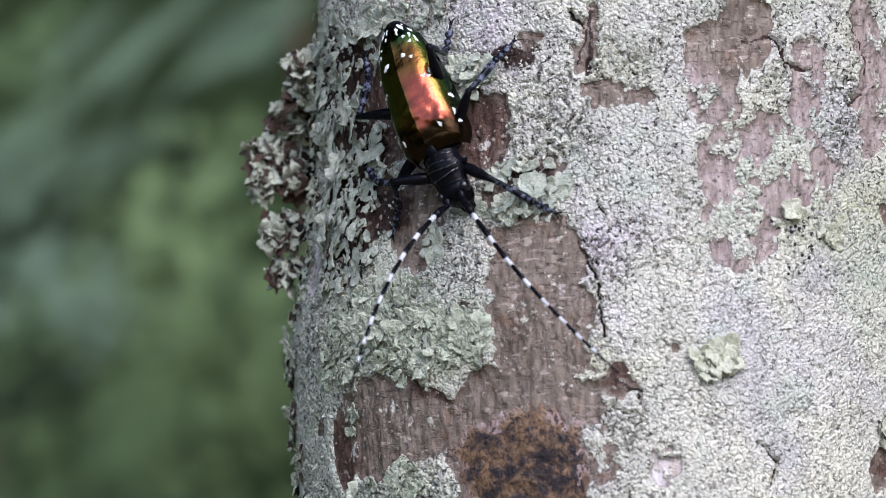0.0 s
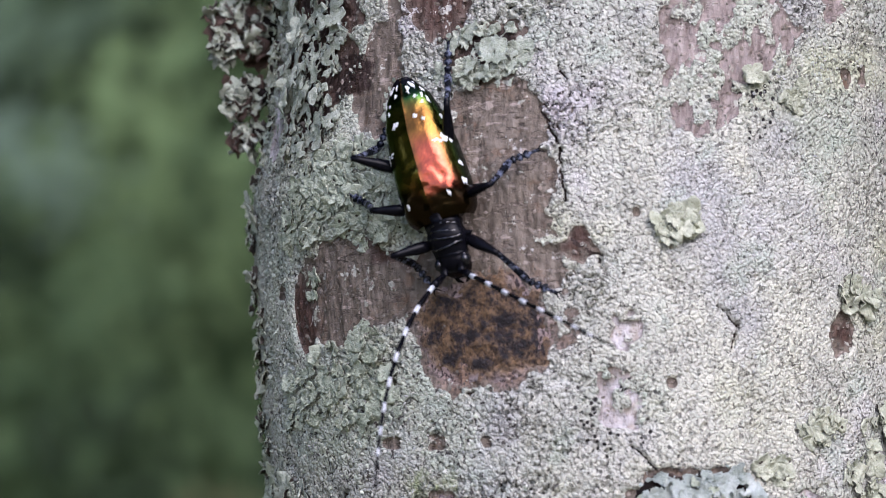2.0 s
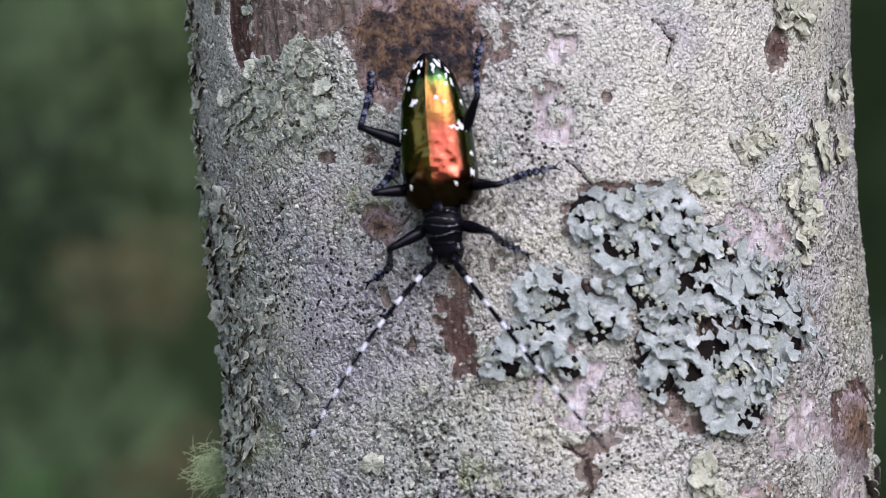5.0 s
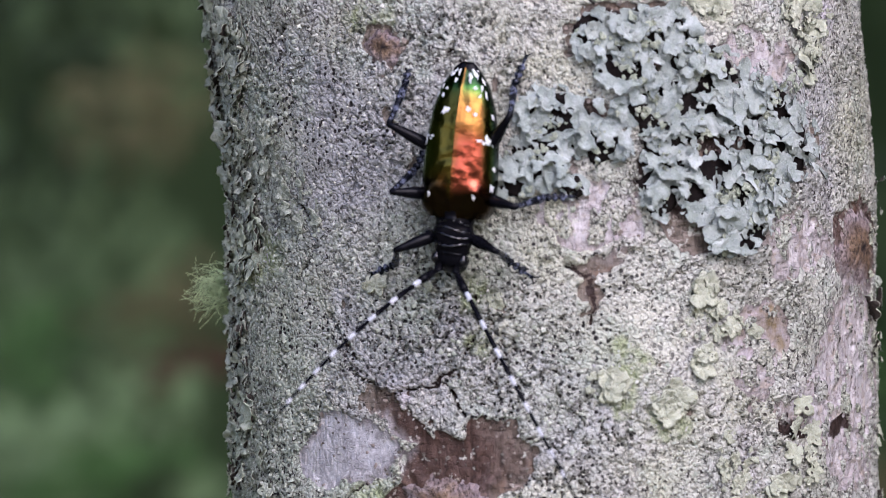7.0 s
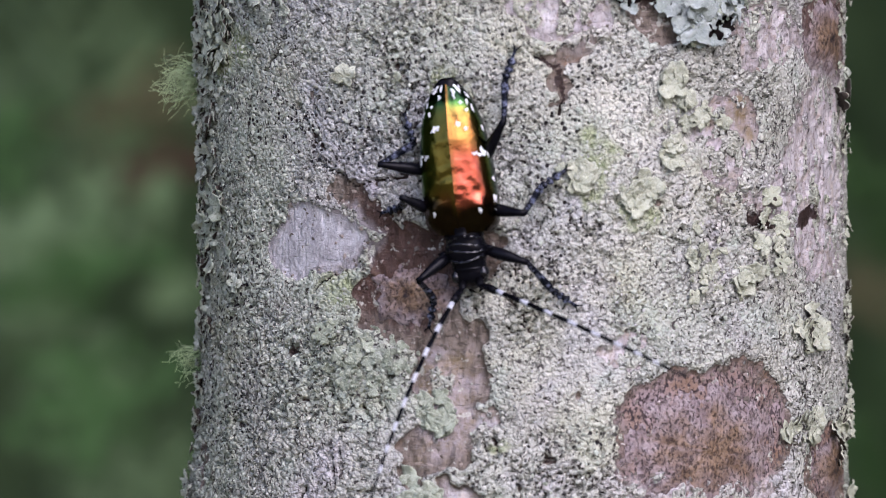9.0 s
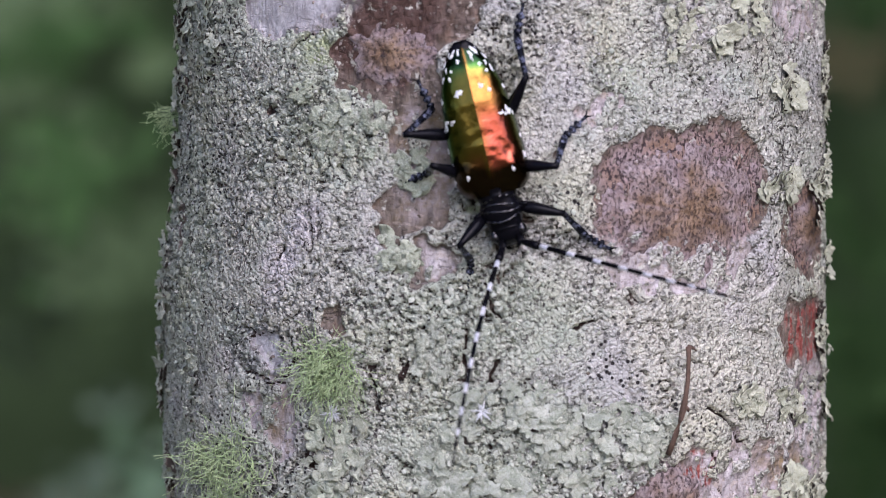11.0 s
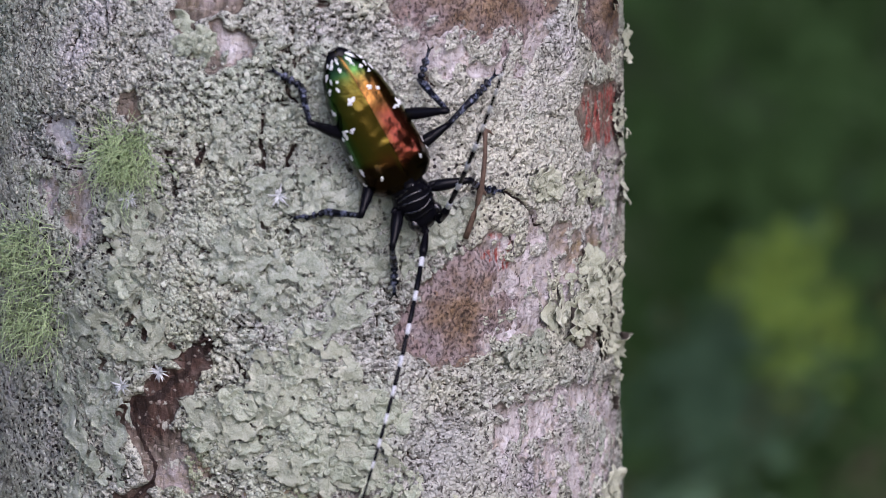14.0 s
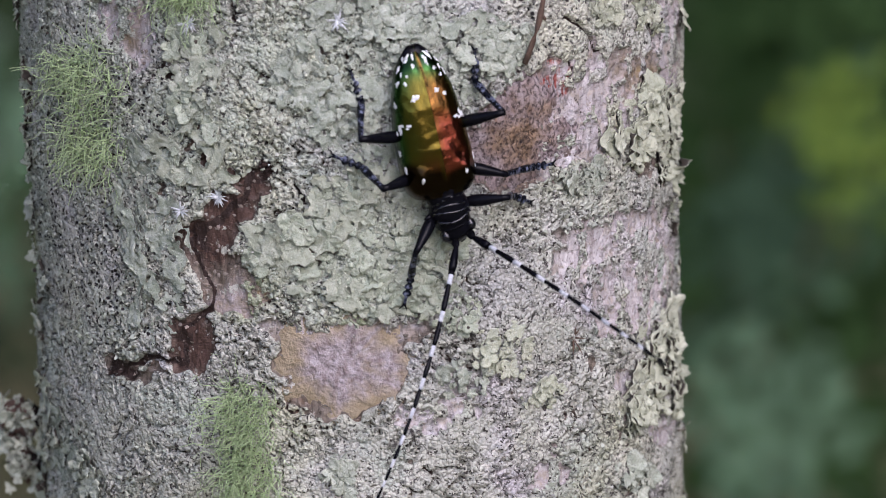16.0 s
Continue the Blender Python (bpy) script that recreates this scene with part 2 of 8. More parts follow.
def lichen_material(name, a, b, rim, mottle=0.75, unit=1.0):
    """Leafy lichen: dull, mottled, powdery in spots, with a dark underside; unit: how many lobes go into one unit of its mesh."""
    m = Mat(name, rough=0.9, spec=0.2)
    tone = m.mix(m.random() if unit == 1 else m.ramp(m.noise(1.3 * unit, 3, 0.6), (0.32, 0.0), (0.68, 1.0)), a, b)
    tone = m.mix(m.math("MULTIPLY", m.ramp(m.noise(4 * unit, 4, 0.65), (0.4, 0.0), (0.62, 1.0)), mottle), tone, rim)
    tone = m.mix(m.ramp(m.noise(15 * unit, 3, 0.6), (0.58, 0.0), (0.66, 0.8 * mottle)), tone, tuple(0.5 * x for x in rim))
    tone = m.mix(m.ramp(m.noise(22 * unit, 2), (0.62, 0.0), (0.68, 0.5)), tone, tuple(min(0.75, 1.25 * x) for x in b))
    m.color(m.mix(m.attr("under"), tone, (0.07, 0.058, 0.048)))
    m.bump(m.math("ADD", m.noise(9 * unit, 4, 0.6), m.noise(2.5 * unit, 2)), 0.7, 0.0004)
    return m.m


def flake_material(name, a, b):
    m = Mat(name, rough=0.92, spec=0.2)
    tone = m.mix(m.island(), a, b)
    m.color(m.mix(m.math("MULTIPLY", m.noise(1300, 2), 0.5), tone, (0.44, 0.44, 0.37)))
    m.bump(m.noise(2200, 2), 0.5, 0.0003)
    return m.m


def plain(name, c, rough=0.6, var=0.25, scale=600, metal=0.0, bump=0.0, spec=0.5):
    m = Mat(name, rough=rough, metal=metal, spec=spec)
    n = m.noise(scale, 3)
    m.color(m.mix(n, tuple(x * (1 - var) for x in c), tuple(min(1.0, x * (1 + var)) for x in c)))
    if bump:
        m.bump(m.noise(scale * 2.5, 2), bump, 0.0003)
    return m.m


def haired_material():
    """Black chitin with patches of short blue-grey hair."""
    m = Mat("blue_haired_chitin", rough=0.35, spec=0.14)
    hair = m.ramp(m.noise(420, 4, 0.7), (0.50, 0.0), (0.62, 1.0))
    m.color(m.mix(hair, (0.005, 0.006, 0.010), (0.17, 0.19, 0.27)))
    m.put(m.b.inputs["Roughness"], m.ramp(hair, (0.0, 0.18), (1.0, 0.7)))
    m.bump(m.noise(2600, 2), 0.4, 0.0003)
    return m.m


def elytron_material():
    m = Mat("metallic_wing_case", rough=0.2, metal=1.0)
    n = m.noise(260, 2)
    c = m.mix(m.math("MULTIPLY", n, 0.35), m.attr_color("painted_sheen"), (0.05, 0.07, 0.02))
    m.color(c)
    m.put(m.b.inputs["Roughness"], m.ramp(m.noise(800, 2), (0.3, 0.19), (0.8, 0.27)))
    m.bump(m.math("ADD", m.noise(300, 3, 0.6), m.math("MULTIPLY", m.noise(2200, 1), 0.08)), 0.22, 0.0009)
    return m.m


def leaf_material(name, a, b):
    m = Mat(name, rough=0.9, spec=0.1)
    m.color(m.mix(m.noise(14, 3), a, b))
    return m.m


BARK = bark_material()
SCAB = scab_material()
DISC = disc_material()
SAGE_LICHEN = lichen_material("sage_lichen", (0.40, 0.43, 0.345), (0.54, 0.565, 0.46), (0.33, 0.37, 0.28))
BLUE_LICHEN = lichen_material("blue_grey_lichen", (0.31, 0.355, 0.32), (0.44, 0.48, 0.44), (0.28, 0.33, 0.27), 0.4)
SHEETS = {"blue": lichen_material("blue_grey_thallus", (0.27, 0.315, 0.29), (0.54, 0.585, 0.555), (0.28, 0.33, 0.26), 0.5, 220),
          "sage": lichen_material("sage_thallus", (0.30, 0.335, 0.27), (0.53, 0.56, 0.47), (0.28, 0.32, 0.23), 0.8, 220),
          "green": lichen_material("grey_green_thallus", (0.34, 0.37, 0.28), (0.53, 0.55, 0.435), (0.30, 0.33, 0.23), 0.6, 220)}
GREEN_LICHEN = lichen_material("green_lichen", (0.40, 0.44, 0.335), (0.52, 0.55, 0.43), (0.34, 0.39, 0.28))
CREAM_LICHEN = lichen_material("cream_lichen", (0.46, 0.485, 0.365), (0.59, 0.605, 0.475), (0.41, 0.43, 0.30))
FLAKE_SAGE = flake_material("sage_flakes", (0.46, 0.47, 0.40), (0.65, 0.65, 0.575))
FLAKE_BARK = flake_material("bark_crumbs", (0.05, 0.03, 0.024), (0.26, 0.19, 0.16))
FLAKE_GREEN = flake_material("green_flakes", (0.38, 0.43, 0.33), (0.57, 0.61, 0.50))
FLAKE_ASH = flake_material("ashy_flakes", (0.34, 0.34, 0.34), (0.50, 0.50, 0.48))
DEAD_LOBE = plain("dead_lichen", (0.085, 0.05, 0.036), 0.85, 0.5, 500, bump=0.6)
# dead bark in the tufts, and the painted gap shade under blue rosettes
BARK_AND_GAP_BLACK = plain("bark_and_gap_black", (0.013, 0.010, 0.009), 0.95, 0.5, 500, bump=0.8, spec=0.1)
BEARD = plain("beard_lichen", (0.43, 0.55, 0.28), 0.8, 0.3, 300)
TWIG = plain("dry_twig", (0.115, 0.072, 0.048), 0.8, 0.5, 900, bump=0.6)
BAND_HAIR = plain("grey_white_hair", (0.58, 0.60, 0.63), 0.75, 0.2, 2500, bump=0.5)
FLUFF = plain("white_fluff", (0.62, 0.64, 0.64), 0.9, 0.05)
BLACK = plain("black_chitin", (0.004, 0.004, 0.006), 0.06, 0.3, 900, spec=0.09)
BLUE_BLACK = haired_material()
WHITE_HAIR = plain("white_scale_hair", (0.80, 0.81, 0.80), 0.75, 0.08, 2500, bump=0.5)
WING_CASE = elytron_material()
RIDGE = plain("ridge_chitin", (0.008, 0.008, 0.011), 0.16, 0.3, 900, spec=0.75)
EYE = plain("glossy_black_eye", (0.008, 0.008, 0.01), 0.12, 0.1)


# ---------------------------------------------------------------- small builders
def mesh_from(name, verts, faces, material=None, smooth=True):
    me = bpy.data.meshes.new(name)
    me.from_pydata([tuple(v) for v in verts], [], [tuple(f) for f in faces])
    if smooth:
        me.polygons.foreach_set("use_smooth", [True] * len(me.polygons))
    if material:
        me.materials.append(material)
    me.update()
    return me


def part(name, data, parent, label="", m=None):
    """Links a mesh as one part under a thing or a part."""
    ob = new(name, data)
    ob.parent = parent
    if m is not None:
        ob.matrix_basis = m
    if label:
        tagged(ob, label)
    return ob


def tube(name, path, radii, material, sides=8, flat=1.0):
    """A closed tapered tube along a list of points."""
    verts, faces = [], []
    path = [Vector(p) for p in path]
    for i, p in enumerate(path):
        d = (path[min(i + 1, len(path) - 1)] - path[max(i - 1, 0)]).normalized()
        a = d.orthogonal().normalized() if abs(d.z) > 0.95 else d.cross(Vector((0, 0, 1))).normalized()
        b = d.cross(a)
        for k in range(sides):
            w = 2 * math.pi * k / sides
            verts.append(p + (a * math.cos(w) + b * math.sin(w) * flat) * radii[i])
    for i in range(len(path) - 1):
        for k in range(sides):
            j = (k + 1) % sides
            faces.append((i * sides + k, i * sides + j, (i + 1) * sides + j, (i + 1) * sides + k))
    faces.append(tuple(range(sides))[::-1])
    faces.append(tuple((len(path) - 1) * sides + k for k in range(sides)))
    return mesh_from(name, verts, faces, material)


# ---------------------------------------------------------------- the trunk
def lattice(ix, iy, seed):
    """A hashed random value from 0 to 1 for each whole-number cell."""
    h = (ix.astype(np.int64) * 374761393 + iy.astype(np.int64) * 668265263 + seed * 1442695041) & 0x7FFFFFFF
    h = ((h ^ (h >> 13)) * 1274126177) & 0x7FFFFFFF
    h = ((h ^ (h >> 16)) * 69069 + 12345) & 0x7FFFFFFF
    return (h % 100003) / 100003.0


def grain2(x, y, seed):
    """Smooth value noise, -1 to 1, one cell per unit."""
    ix, iy = np.floor(x), np.floor(y)
    fx, fy = x - ix, y - iy
    fx, fy = fx * fx * (3 - 2 * fx), fy * fy * (3 - 2 * fy)
    a, b = lattice(ix, iy, seed), lattice(ix + 1, iy, seed)
    c, d = lattice(ix, iy + 1, seed), lattice(ix + 1, iy + 1, seed)
    return 2 * ((a * (1 - fx) + b * fx) * (1 - fy) + (c * (1 - fx) + d * fx) * fy) - 1


def fractal(x, y, seed, octaves=4, gain=0.55):
    out, amp = 0.0, 1.0
    for k in range(octaves):
        out = out + amp * grain2(x * 2 ** k, y * 2 ** k, seed + 17 * k)
        amp *= gain
    return out


def cells(x, y, seed):
    """Distance to the nearest and second nearest of scattered points, one per unit cell."""
    ix, iy = np.floor(x), np.floor(y)
    near = np.full(x.shape, 9.0)
    second = np.full(x.shape, 9.0)
    for dx in (-1, 0, 1):
        for dy in (-1, 0, 1):
            cx, cy = ix + dx, iy + dy
            d = np.hypot(cx + lattice(cx, cy, seed) - x, cy + lattice(cx, cy, seed + 5) - y)
            second = np.minimum(second, np.maximum(near, d))
            near = np.minimum(near, d)
    return near, second


RADIUS = 0.0573
# height, sideways place of the axis, radius of the trunk, as it wanders
TRUNK_Z = (0.0000, 0.6000, 1.0119, 1.0528, 1.0829, 1.1176, 1.1373, 1.1617, 1.2103, 1.2493, 1.2688, 1.2885, 1.3182, 1.3474, 2.2000, 4.5000)
TRUNK_X = (0.0100, 0.0060, 0.0006, -0.0003, -0.0013, -0.0011, 0.0002, 0.0003, -0.0005, -0.0040, -0.0050, -0.0058, -0.0033, -0.0033, -0.0100, 0.0500)
TRUNK_R = (0.0850, 0.0605, 0.0560, 0.0561, 0.0574, 0.0574, 0.0560, 0.0554, 0.0561, 0.0568, 0.0573, 0.0576, 0.0560, 0.0556, 0.0520, 0.0350)

FIELDS = ("crust", "cream", "ashy", "green", "smooth", "scab", "red", "tan", "dots", "gap_shade", "waxy", "umber", "worn", "moss")
PATCHES = []


def patch(kind, s, z, rs, rz, tilt=0):
    """A patch of bark or crust: millimetres round the trunk from its front and up from 1.2 m, half sizes, tilt in degrees."""
    PATCHES.append((kind, s, z, rs, rz, tilt))


patch("bare", -26.9, 119.2, 6.6, 5.8, 0)
patch("bare", -7.5, 134.9, 1.7, 6.7, 10)
patch("bare", -3.3, 124.8, 6.2, 2.1, -5)
patch("bare", 20.1, 135.7, 5.3, 6.7, 0)
patch("bare", 13.4, 127.3, 4.4, 8.1, 0)
patch("worn", 12.4, 125.3, 3.9, 5.7, 0)
patch("bare", 24.4, 113.4, 13.2, 8.6, 0)
patch("worn", 24.7, 112.5, 14.8, 9.5, 0)
patch("bare", 32.2, 123.6, 3.7, 12.5, 0)
patch("worn", 32.3, 123.6, 4.6, 12.5, 0)
patch("bare", 45.2, 130.7, 4.1, 14.6, 0)
patch("worn", 45.9, 128.9, 4.4, 15.6, 0)
patch("bare", 20.4, 100.9, 6.0, 5.7, 0)
patch("worn", 20.5, 100.9, 8.0, 7.5, 0)
patch("bare", -74.8, 104.2, 10.4, 10.0, 0)
patch("smooth", -73.8, 102.2, 11.4, 9.0, 0)
patch("bare", -26.1, 33.3, 4.4, 3.2, 10)
patch("bare", -14.0, 16.3, 3.3, 7.9, 8)
patch("bare", 38.5, 32.0, 7.5, 4.2, -20)
patch("bare", 4.5, 50.4, 4.1, 2.8, 20)
patch("smooth", 47.4, 0.6, 10.6, 5.7, 0)
patch("bare", 47.4, 0.6, 10.6, 5.7, 0)
patch("bare", 6.1, 6.5, 8.0, 5.1, 15)
patch("smooth", 9.9, 9.8, 4.7, 4.6, 0)
patch("bare", 71.7, 0.1, 13.8, 8.2, 10)
patch("scab", 72.5, 0.6, 13.1, 7.7, 10)
patch("bare", 68.9, -24.4, 16.6, 19.3, 0)
patch("smooth", 68.5, -24.4, 17.0, 20.2, 0)
patch("bare", 35.8, -18.1, 6.7, 8.4, 10)
patch("smooth", 35.9, -17.2, 7.3, 8.4, 10)
patch("bare", -9.7, -31.8, 6.7, 4.2, 0)
patch("bare", -16.0, -36.5, 12.0, 5.6, 0)
patch("scab", -15.7, -35.6, 5.9, 3.7, 0)
patch("bare", -20.4, -44.0, 9.7, 7.0, -10)
patch("scab", -19.9, -41.2, 8.7, 5.6, 0)
patch("bare", -12.1, -55.9, 5.8, 10.2, 8)
patch("bare", -14.6, -67.1, 5.8, 5.6, 0)
patch("waxy", -38.9, -33.8, 11.0, 5.8, 0)
patch("bare", -28.2, -27.4, 8.8, 2.8, 35)
patch("bare", 6.8, -5.9, 1.3, 5.5, 10)
patch("bare", 7.8, -2.7, 4.7, 1.1, -20)
patch("bare", 33.6, -65.4, 18.8, 11.4, 0)
patch("scab", 33.3, -65.4, 17.7, 10.8, 0)
patch("bare", 33.1, -76.1, 15.0, 3.3, 0)
patch("smooth", 33.3, -75.1, 16.3, 3.8, 0)
patch("bare", 54.2, -27.0, 2.9, 4.8, 5)
patch("bare", 71.5, -73.7, 14.1, 7.3, 0)
patch("scab", 72.0, -73.6, 13.6, 5.9, 0)
patch("bare", 71.2, -91.2, 14.5, 6.4, 0)
patch("red", 72.3, -91.2, 13.5, 5.1, 0)
patch("bare", 74.4, -105.0, 11.4, 11.9, 0)
patch("smooth", 74.6, -107.0, 11.2, 11.0, 0)
patch("smooth", 40.1, -122.4, 6.4, 8.7, 0)
patch("bare", 56.1, -113.6, 9.0, 5.9, 0)
patch("bare", 47.1, -119.3, 8.8, 8.7, 0)
patch("smooth", 48.4, -119.5, 7.6, 9.7, 0)
patch("ashy", -40.1, -93.3, 6.4, 4.8, 0)
patch("smooth", -40.6, -102.2, 6.5, 6.6, 0)
patch("bare", -2.2, -158.8, 11.5, 8.2, 0)
patch("bare", 46.9, -141.9, 12.1, 5.4, -15)
patch("smooth", 47.7, -141.9, 14.6, 6.9, -15)
patch("bare", 57.0, -153.9, 11.9, 5.0, 0)
patch("bare", 72.2, -166.5, 13.7, 15.1, 0)
patch("smooth", 71.1, -166.5, 14.7, 16.2, 0)
patch("smooth", 60.0, -153.9, 17.8, 6.9, 0)
patch("bare", -10.2, -138.9, 7.7, 2.9, 20)
patch("bare", 13.0, -167.6, 4.9, 2.3, 0)
patch("smooth", 13.1, -167.6, 6.9, 3.9, 0)
patch("smooth", 6.1, 6.5, 10.4, 6.5, 15)
patch("smooth", 4.6, 50.4, 5.5, 3.7, 20)
patch("smooth", 38.6, 32.0, 8.8, 5.2, -20)
patch("smooth", 27.6, -179.5, 8.9, 3.9, 0)
# bared and darkened bark under leafy lichens: the shade in their gaps, painted
patch("bare", 15.3, 34.8, 11.6, 5.6, 0)
patch("bare", 28.1, 27.5, 11.9, 6.5, 0)
patch("bare", 37.0, 20.2, 13.6, 7.5, 20)
patch("bare", 3.3, 19.9, 8.4, 4.6, 0)
patch("bare", -2.0, 13.5, 5.6, 3.7, 0)
patch("bare", 27.5, 8.0, 11.9, 8.4, 0)
patch("bare", -17.5, 109.6, 5.0, 3.8, 0)
patch("bare", -56.6, 120.8, 10.0, 12.0, 0)
patch("bare", 71.2, -125.8, 14.8, 8.0, 0)
patch("gap_shade", 3.5, 22.7, 5.6, 1.8, 0)
patch("gap_shade", 16.7, 32.9, 3.9, 1.8, 0)
patch("gap_shade", 25.2, 25.6, 6.3, 2.8, 0)
patch("gap_shade", 33.4, 19.2, 7.0, 2.8, 0)
patch("gap_shade", 27.1, 8.0, 8.6, 4.6, 0)
patch("gap_shade", -1.7, 17.2, 3.7, 2.2, 0)
patch("gap_shade", 10.2, 34.7, 4.2, 3.7, 0)
patch("gap_shade", 18.9, 34.8, 6.9, 3.3, 0)
patch("gap_shade", 43.2, 16.5, 6.9, 4.7, 0)
patch("gap_shade", 20.1, 14.4, 7.0, 4.6, 0)
patch("gap_shade", 36.2, 23.0, 7.2, 3.7, 0)
patch("gap_shade", 3.4, 21.8, 5.6, 2.8, 0)
patch("umber", -20.2, -32.9, 13.4, 8.4, 0)
patch("umber", -22.0, -42.2, 9.4, 5.6, -10)
patch("umber", -26.9, 119.2, 6.6, 5.8, 0)
patch("umber", -14.0, 16.3, 3.3, 7.9, 8)
patch("tan", -12.5, -59.6, 4.8, 8.3, 0)
patch("umber", 71.7, 0.1, 13.8, 8.2, 0)
patch("cream", 36.1, 75.3, 24.4, 31.0, 0)
patch("cream", 14.7, 87.6, 13.4, 16.8, 0)
patch("cream", 23.0, 51.5, 25.3, 24.1, 0)
patch("cream", 32.0, 101.5, 14.7, 13.3, 0)
patch("cream", 35.3, -94.9, 26.8, 16.1, 10)
patch("cream", 15.9, -18.0, 14.9, 13.9, 0)
patch("ashy", -37.1, 25.8, 20.7, 11.2, 10)
patch("ashy", -52.3, 13.7, 33.2, 16.0, 0)
patch("ashy", -27.1, -12.5, 18.8, 10.2, 0)
patch("ashy", -1.1, -27.2, 15.2, 10.2, 0)
patch("green", -41.2, 86.7, 19.9, 8.6, 0)
patch("green", -46.7, 52.4, 18.7, 10.3, 0)
patch("green", -56.8, 107.9, 16.6, 16.0, 0)
patch("green", -31.5, -53.6, 15.0, 9.4, 0)
patch("green", -1.8, -84.6, 18.7, 10.2, 0)
patch("green", -2.8, -106.0, 20.7, 12.2, 0)
patch("green", 0.3, -140.2, 18.2, 10.6, 0)
patch("green", -27.7, -121.1, 17.6, 10.6, 0)
patch("green", -63.7, -23.4, 21.7, 33.5, 0)
patch("green", -66.6, 19.7, 18.8, 19.1, 0)
patch("green", -34.3, -42.5, 9.6, 5.6, 0)
patch("green", -69.3, -76.8, 16.1, 23.9, 0)
patch("dots", -6.5, -8.7, 29.9, 13.9, 0)
patch("dots", 19.3, -98.0, 9.9, 9.4, 0)
patch("dots", -66.1, -47.4, 19.3, 28.7, 0)
patch("dots", -38.4, 23.9, 23.2, 15.9, 0)
patch("dots", -27.1, -12.5, 18.8, 10.2, 0)
patch("dots", -1.1, -27.2, 19.2, 18.5, 0)
patch("dots", 23.5, -87.9, 12.3, 14.1, 0)
patch("dots", -43.9, -112.9, 21.3, 24.1, 0)
patch("dots", -59.6, -143.2, 25.4, 20.0, 0)
patch("bare", -15.1, 97.6, 8.7, 8.1, 0)
patch("bare", -12.4, 85.8, 9.9, 8.4, 0)
patch("bare", -16.2, 72.8, 14.2, 7.4, 0)
patch("bare", -17.1, 63.7, 14.4, 10.0, 0)
patch("scab", -16.5, 63.3, 12.9, 8.6, 0)
patch("bare", -43.5, 71.0, 15.7, 8.3, 0)
patch("bare", -55.1, 68.1, 4.1, 6.9, 0)
patch("bare", -38.7, 106.1, 5.2, 11.0, 0)
patch("bare", -1.5, 77.4, 3.6, 2.6, 0)
patch("umber", -1.0, 77.4, 2.7, 1.6, 0)
patch("umber", -33.7, 77.3, 5.8, 2.8, 0)
patch("umber", -56.1, 67.2, 4.3, 6.0, 0)
patch("bare", 13.7, 132.8, 4.7, 5.0, 0)
patch("bare", 15.0, 111.0, 2.7, 8.3, 0)
patch("bare", -1.7, 124.2, 5.9, 2.0, 0)
patch("worn", 15.0, 109.8, 2.7, 7.1, 0)
patch("bare", 6.2, 62.3, 2.5, 2.3, 0)
patch("smooth", 6.2, 62.3, 2.5, 2.3, 0)
patch("bare", 3.7, 53.5, 2.8, 2.3, 0)
patch("bare", 47.4, 63.5, 3.2, 3.1, 0)
patch("umber", 47.7, 63.5, 2.6, 1.7, 0)
patch("bare", -13.6, 19.2, 3.0, 7.8, 0)
patch("umber", -15.1, 15.0, 2.9, 5.6, 0)
patch("bare", 38.5, 31.1, 10.3, 3.8, 0)
patch("smooth", 40.1, 28.3, 8.4, 3.8, 0)
patch("bare", 6.8, 3.8, 8.2, 3.7, 0)
patch("smooth", 10.4, 8.9, 5.2, 3.7, 0)
patch("bare", 10.8, 8.9, 3.8, 3.7, 0)
patch("tan", 38.3, -13.7, 6.9, 4.0, 0)
patch("bare", 38.3, -13.7, 6.9, 4.0, 0)
patch("bare", 64.2, -26.6, 21.5, 6.2, 0)
patch("smooth", 63.8, -24.7, 21.8, 6.2, 0)
patch("gap_shade", 45.5, -30.3, 2.2, 2.1, 0)
patch("gap_shade", 62.0, -30.8, 4.8, 1.7, 0)
patch("bare", 17.2, -51.9, 4.0, 3.3, 0)
patch("smooth", 17.0, -51.8, 4.7, 4.2, 0)
patch("smooth", 31.6, -78.9, 14.7, 4.7, 0)
patch("bare", 31.9, -78.9, 13.0, 3.7, 0)
patch("bare", -11.1, -61.9, 6.2, 3.9, 0)
patch("smooth", -9.2, -62.8, 3.8, 3.0, 0)
patch("bare", -10.5, -76.7, 3.7, 3.5, 0)
patch("smooth", -10.2, -77.1, 3.0, 2.5, 0)
patch("bare", -38.8, -103.0, 7.2, 6.0, 0)
patch("smooth", -38.8, -103.0, 7.9, 6.9, 0)
patch("ashy", -40.2, -93.6, 6.4, 5.0, 0)
patch("bare", -29.9, -109.8, 1.9, 1.5, 0)
patch("umber", -29.9, -109.8, 1.9, 1.5, 0)
patch("bare", 29.7, -122.6, 12.7, 8.6, 0)
patch("scab", 29.7, -122.3, 12.7, 8.4, 0)
patch("bare", 34.5, -115.8, 7.9, 7.2, 0)
patch("scab", 34.7, -116.3, 7.0, 6.7, 0)
patch("red", 37.0, -112.0, 2.7, 2.6, 0)
patch("bare", 44.7, -108.7, 3.8, 3.9, 0)
patch("smooth", 42.8, -109.9, 7.4, 6.3, 0)
patch("bare", 57.8, -113.1, 8.0, 5.2, 0)
patch("tan", 58.2, -113.1, 8.8, 6.0, 0)
patch("bare", 75.3, -109.5, 10.5, 12.1, 0)
patch("smooth", 74.6, -109.4, 11.1, 13.1, 0)
patch("bare", -28.2, -117.9, 2.7, 2.7, 0)
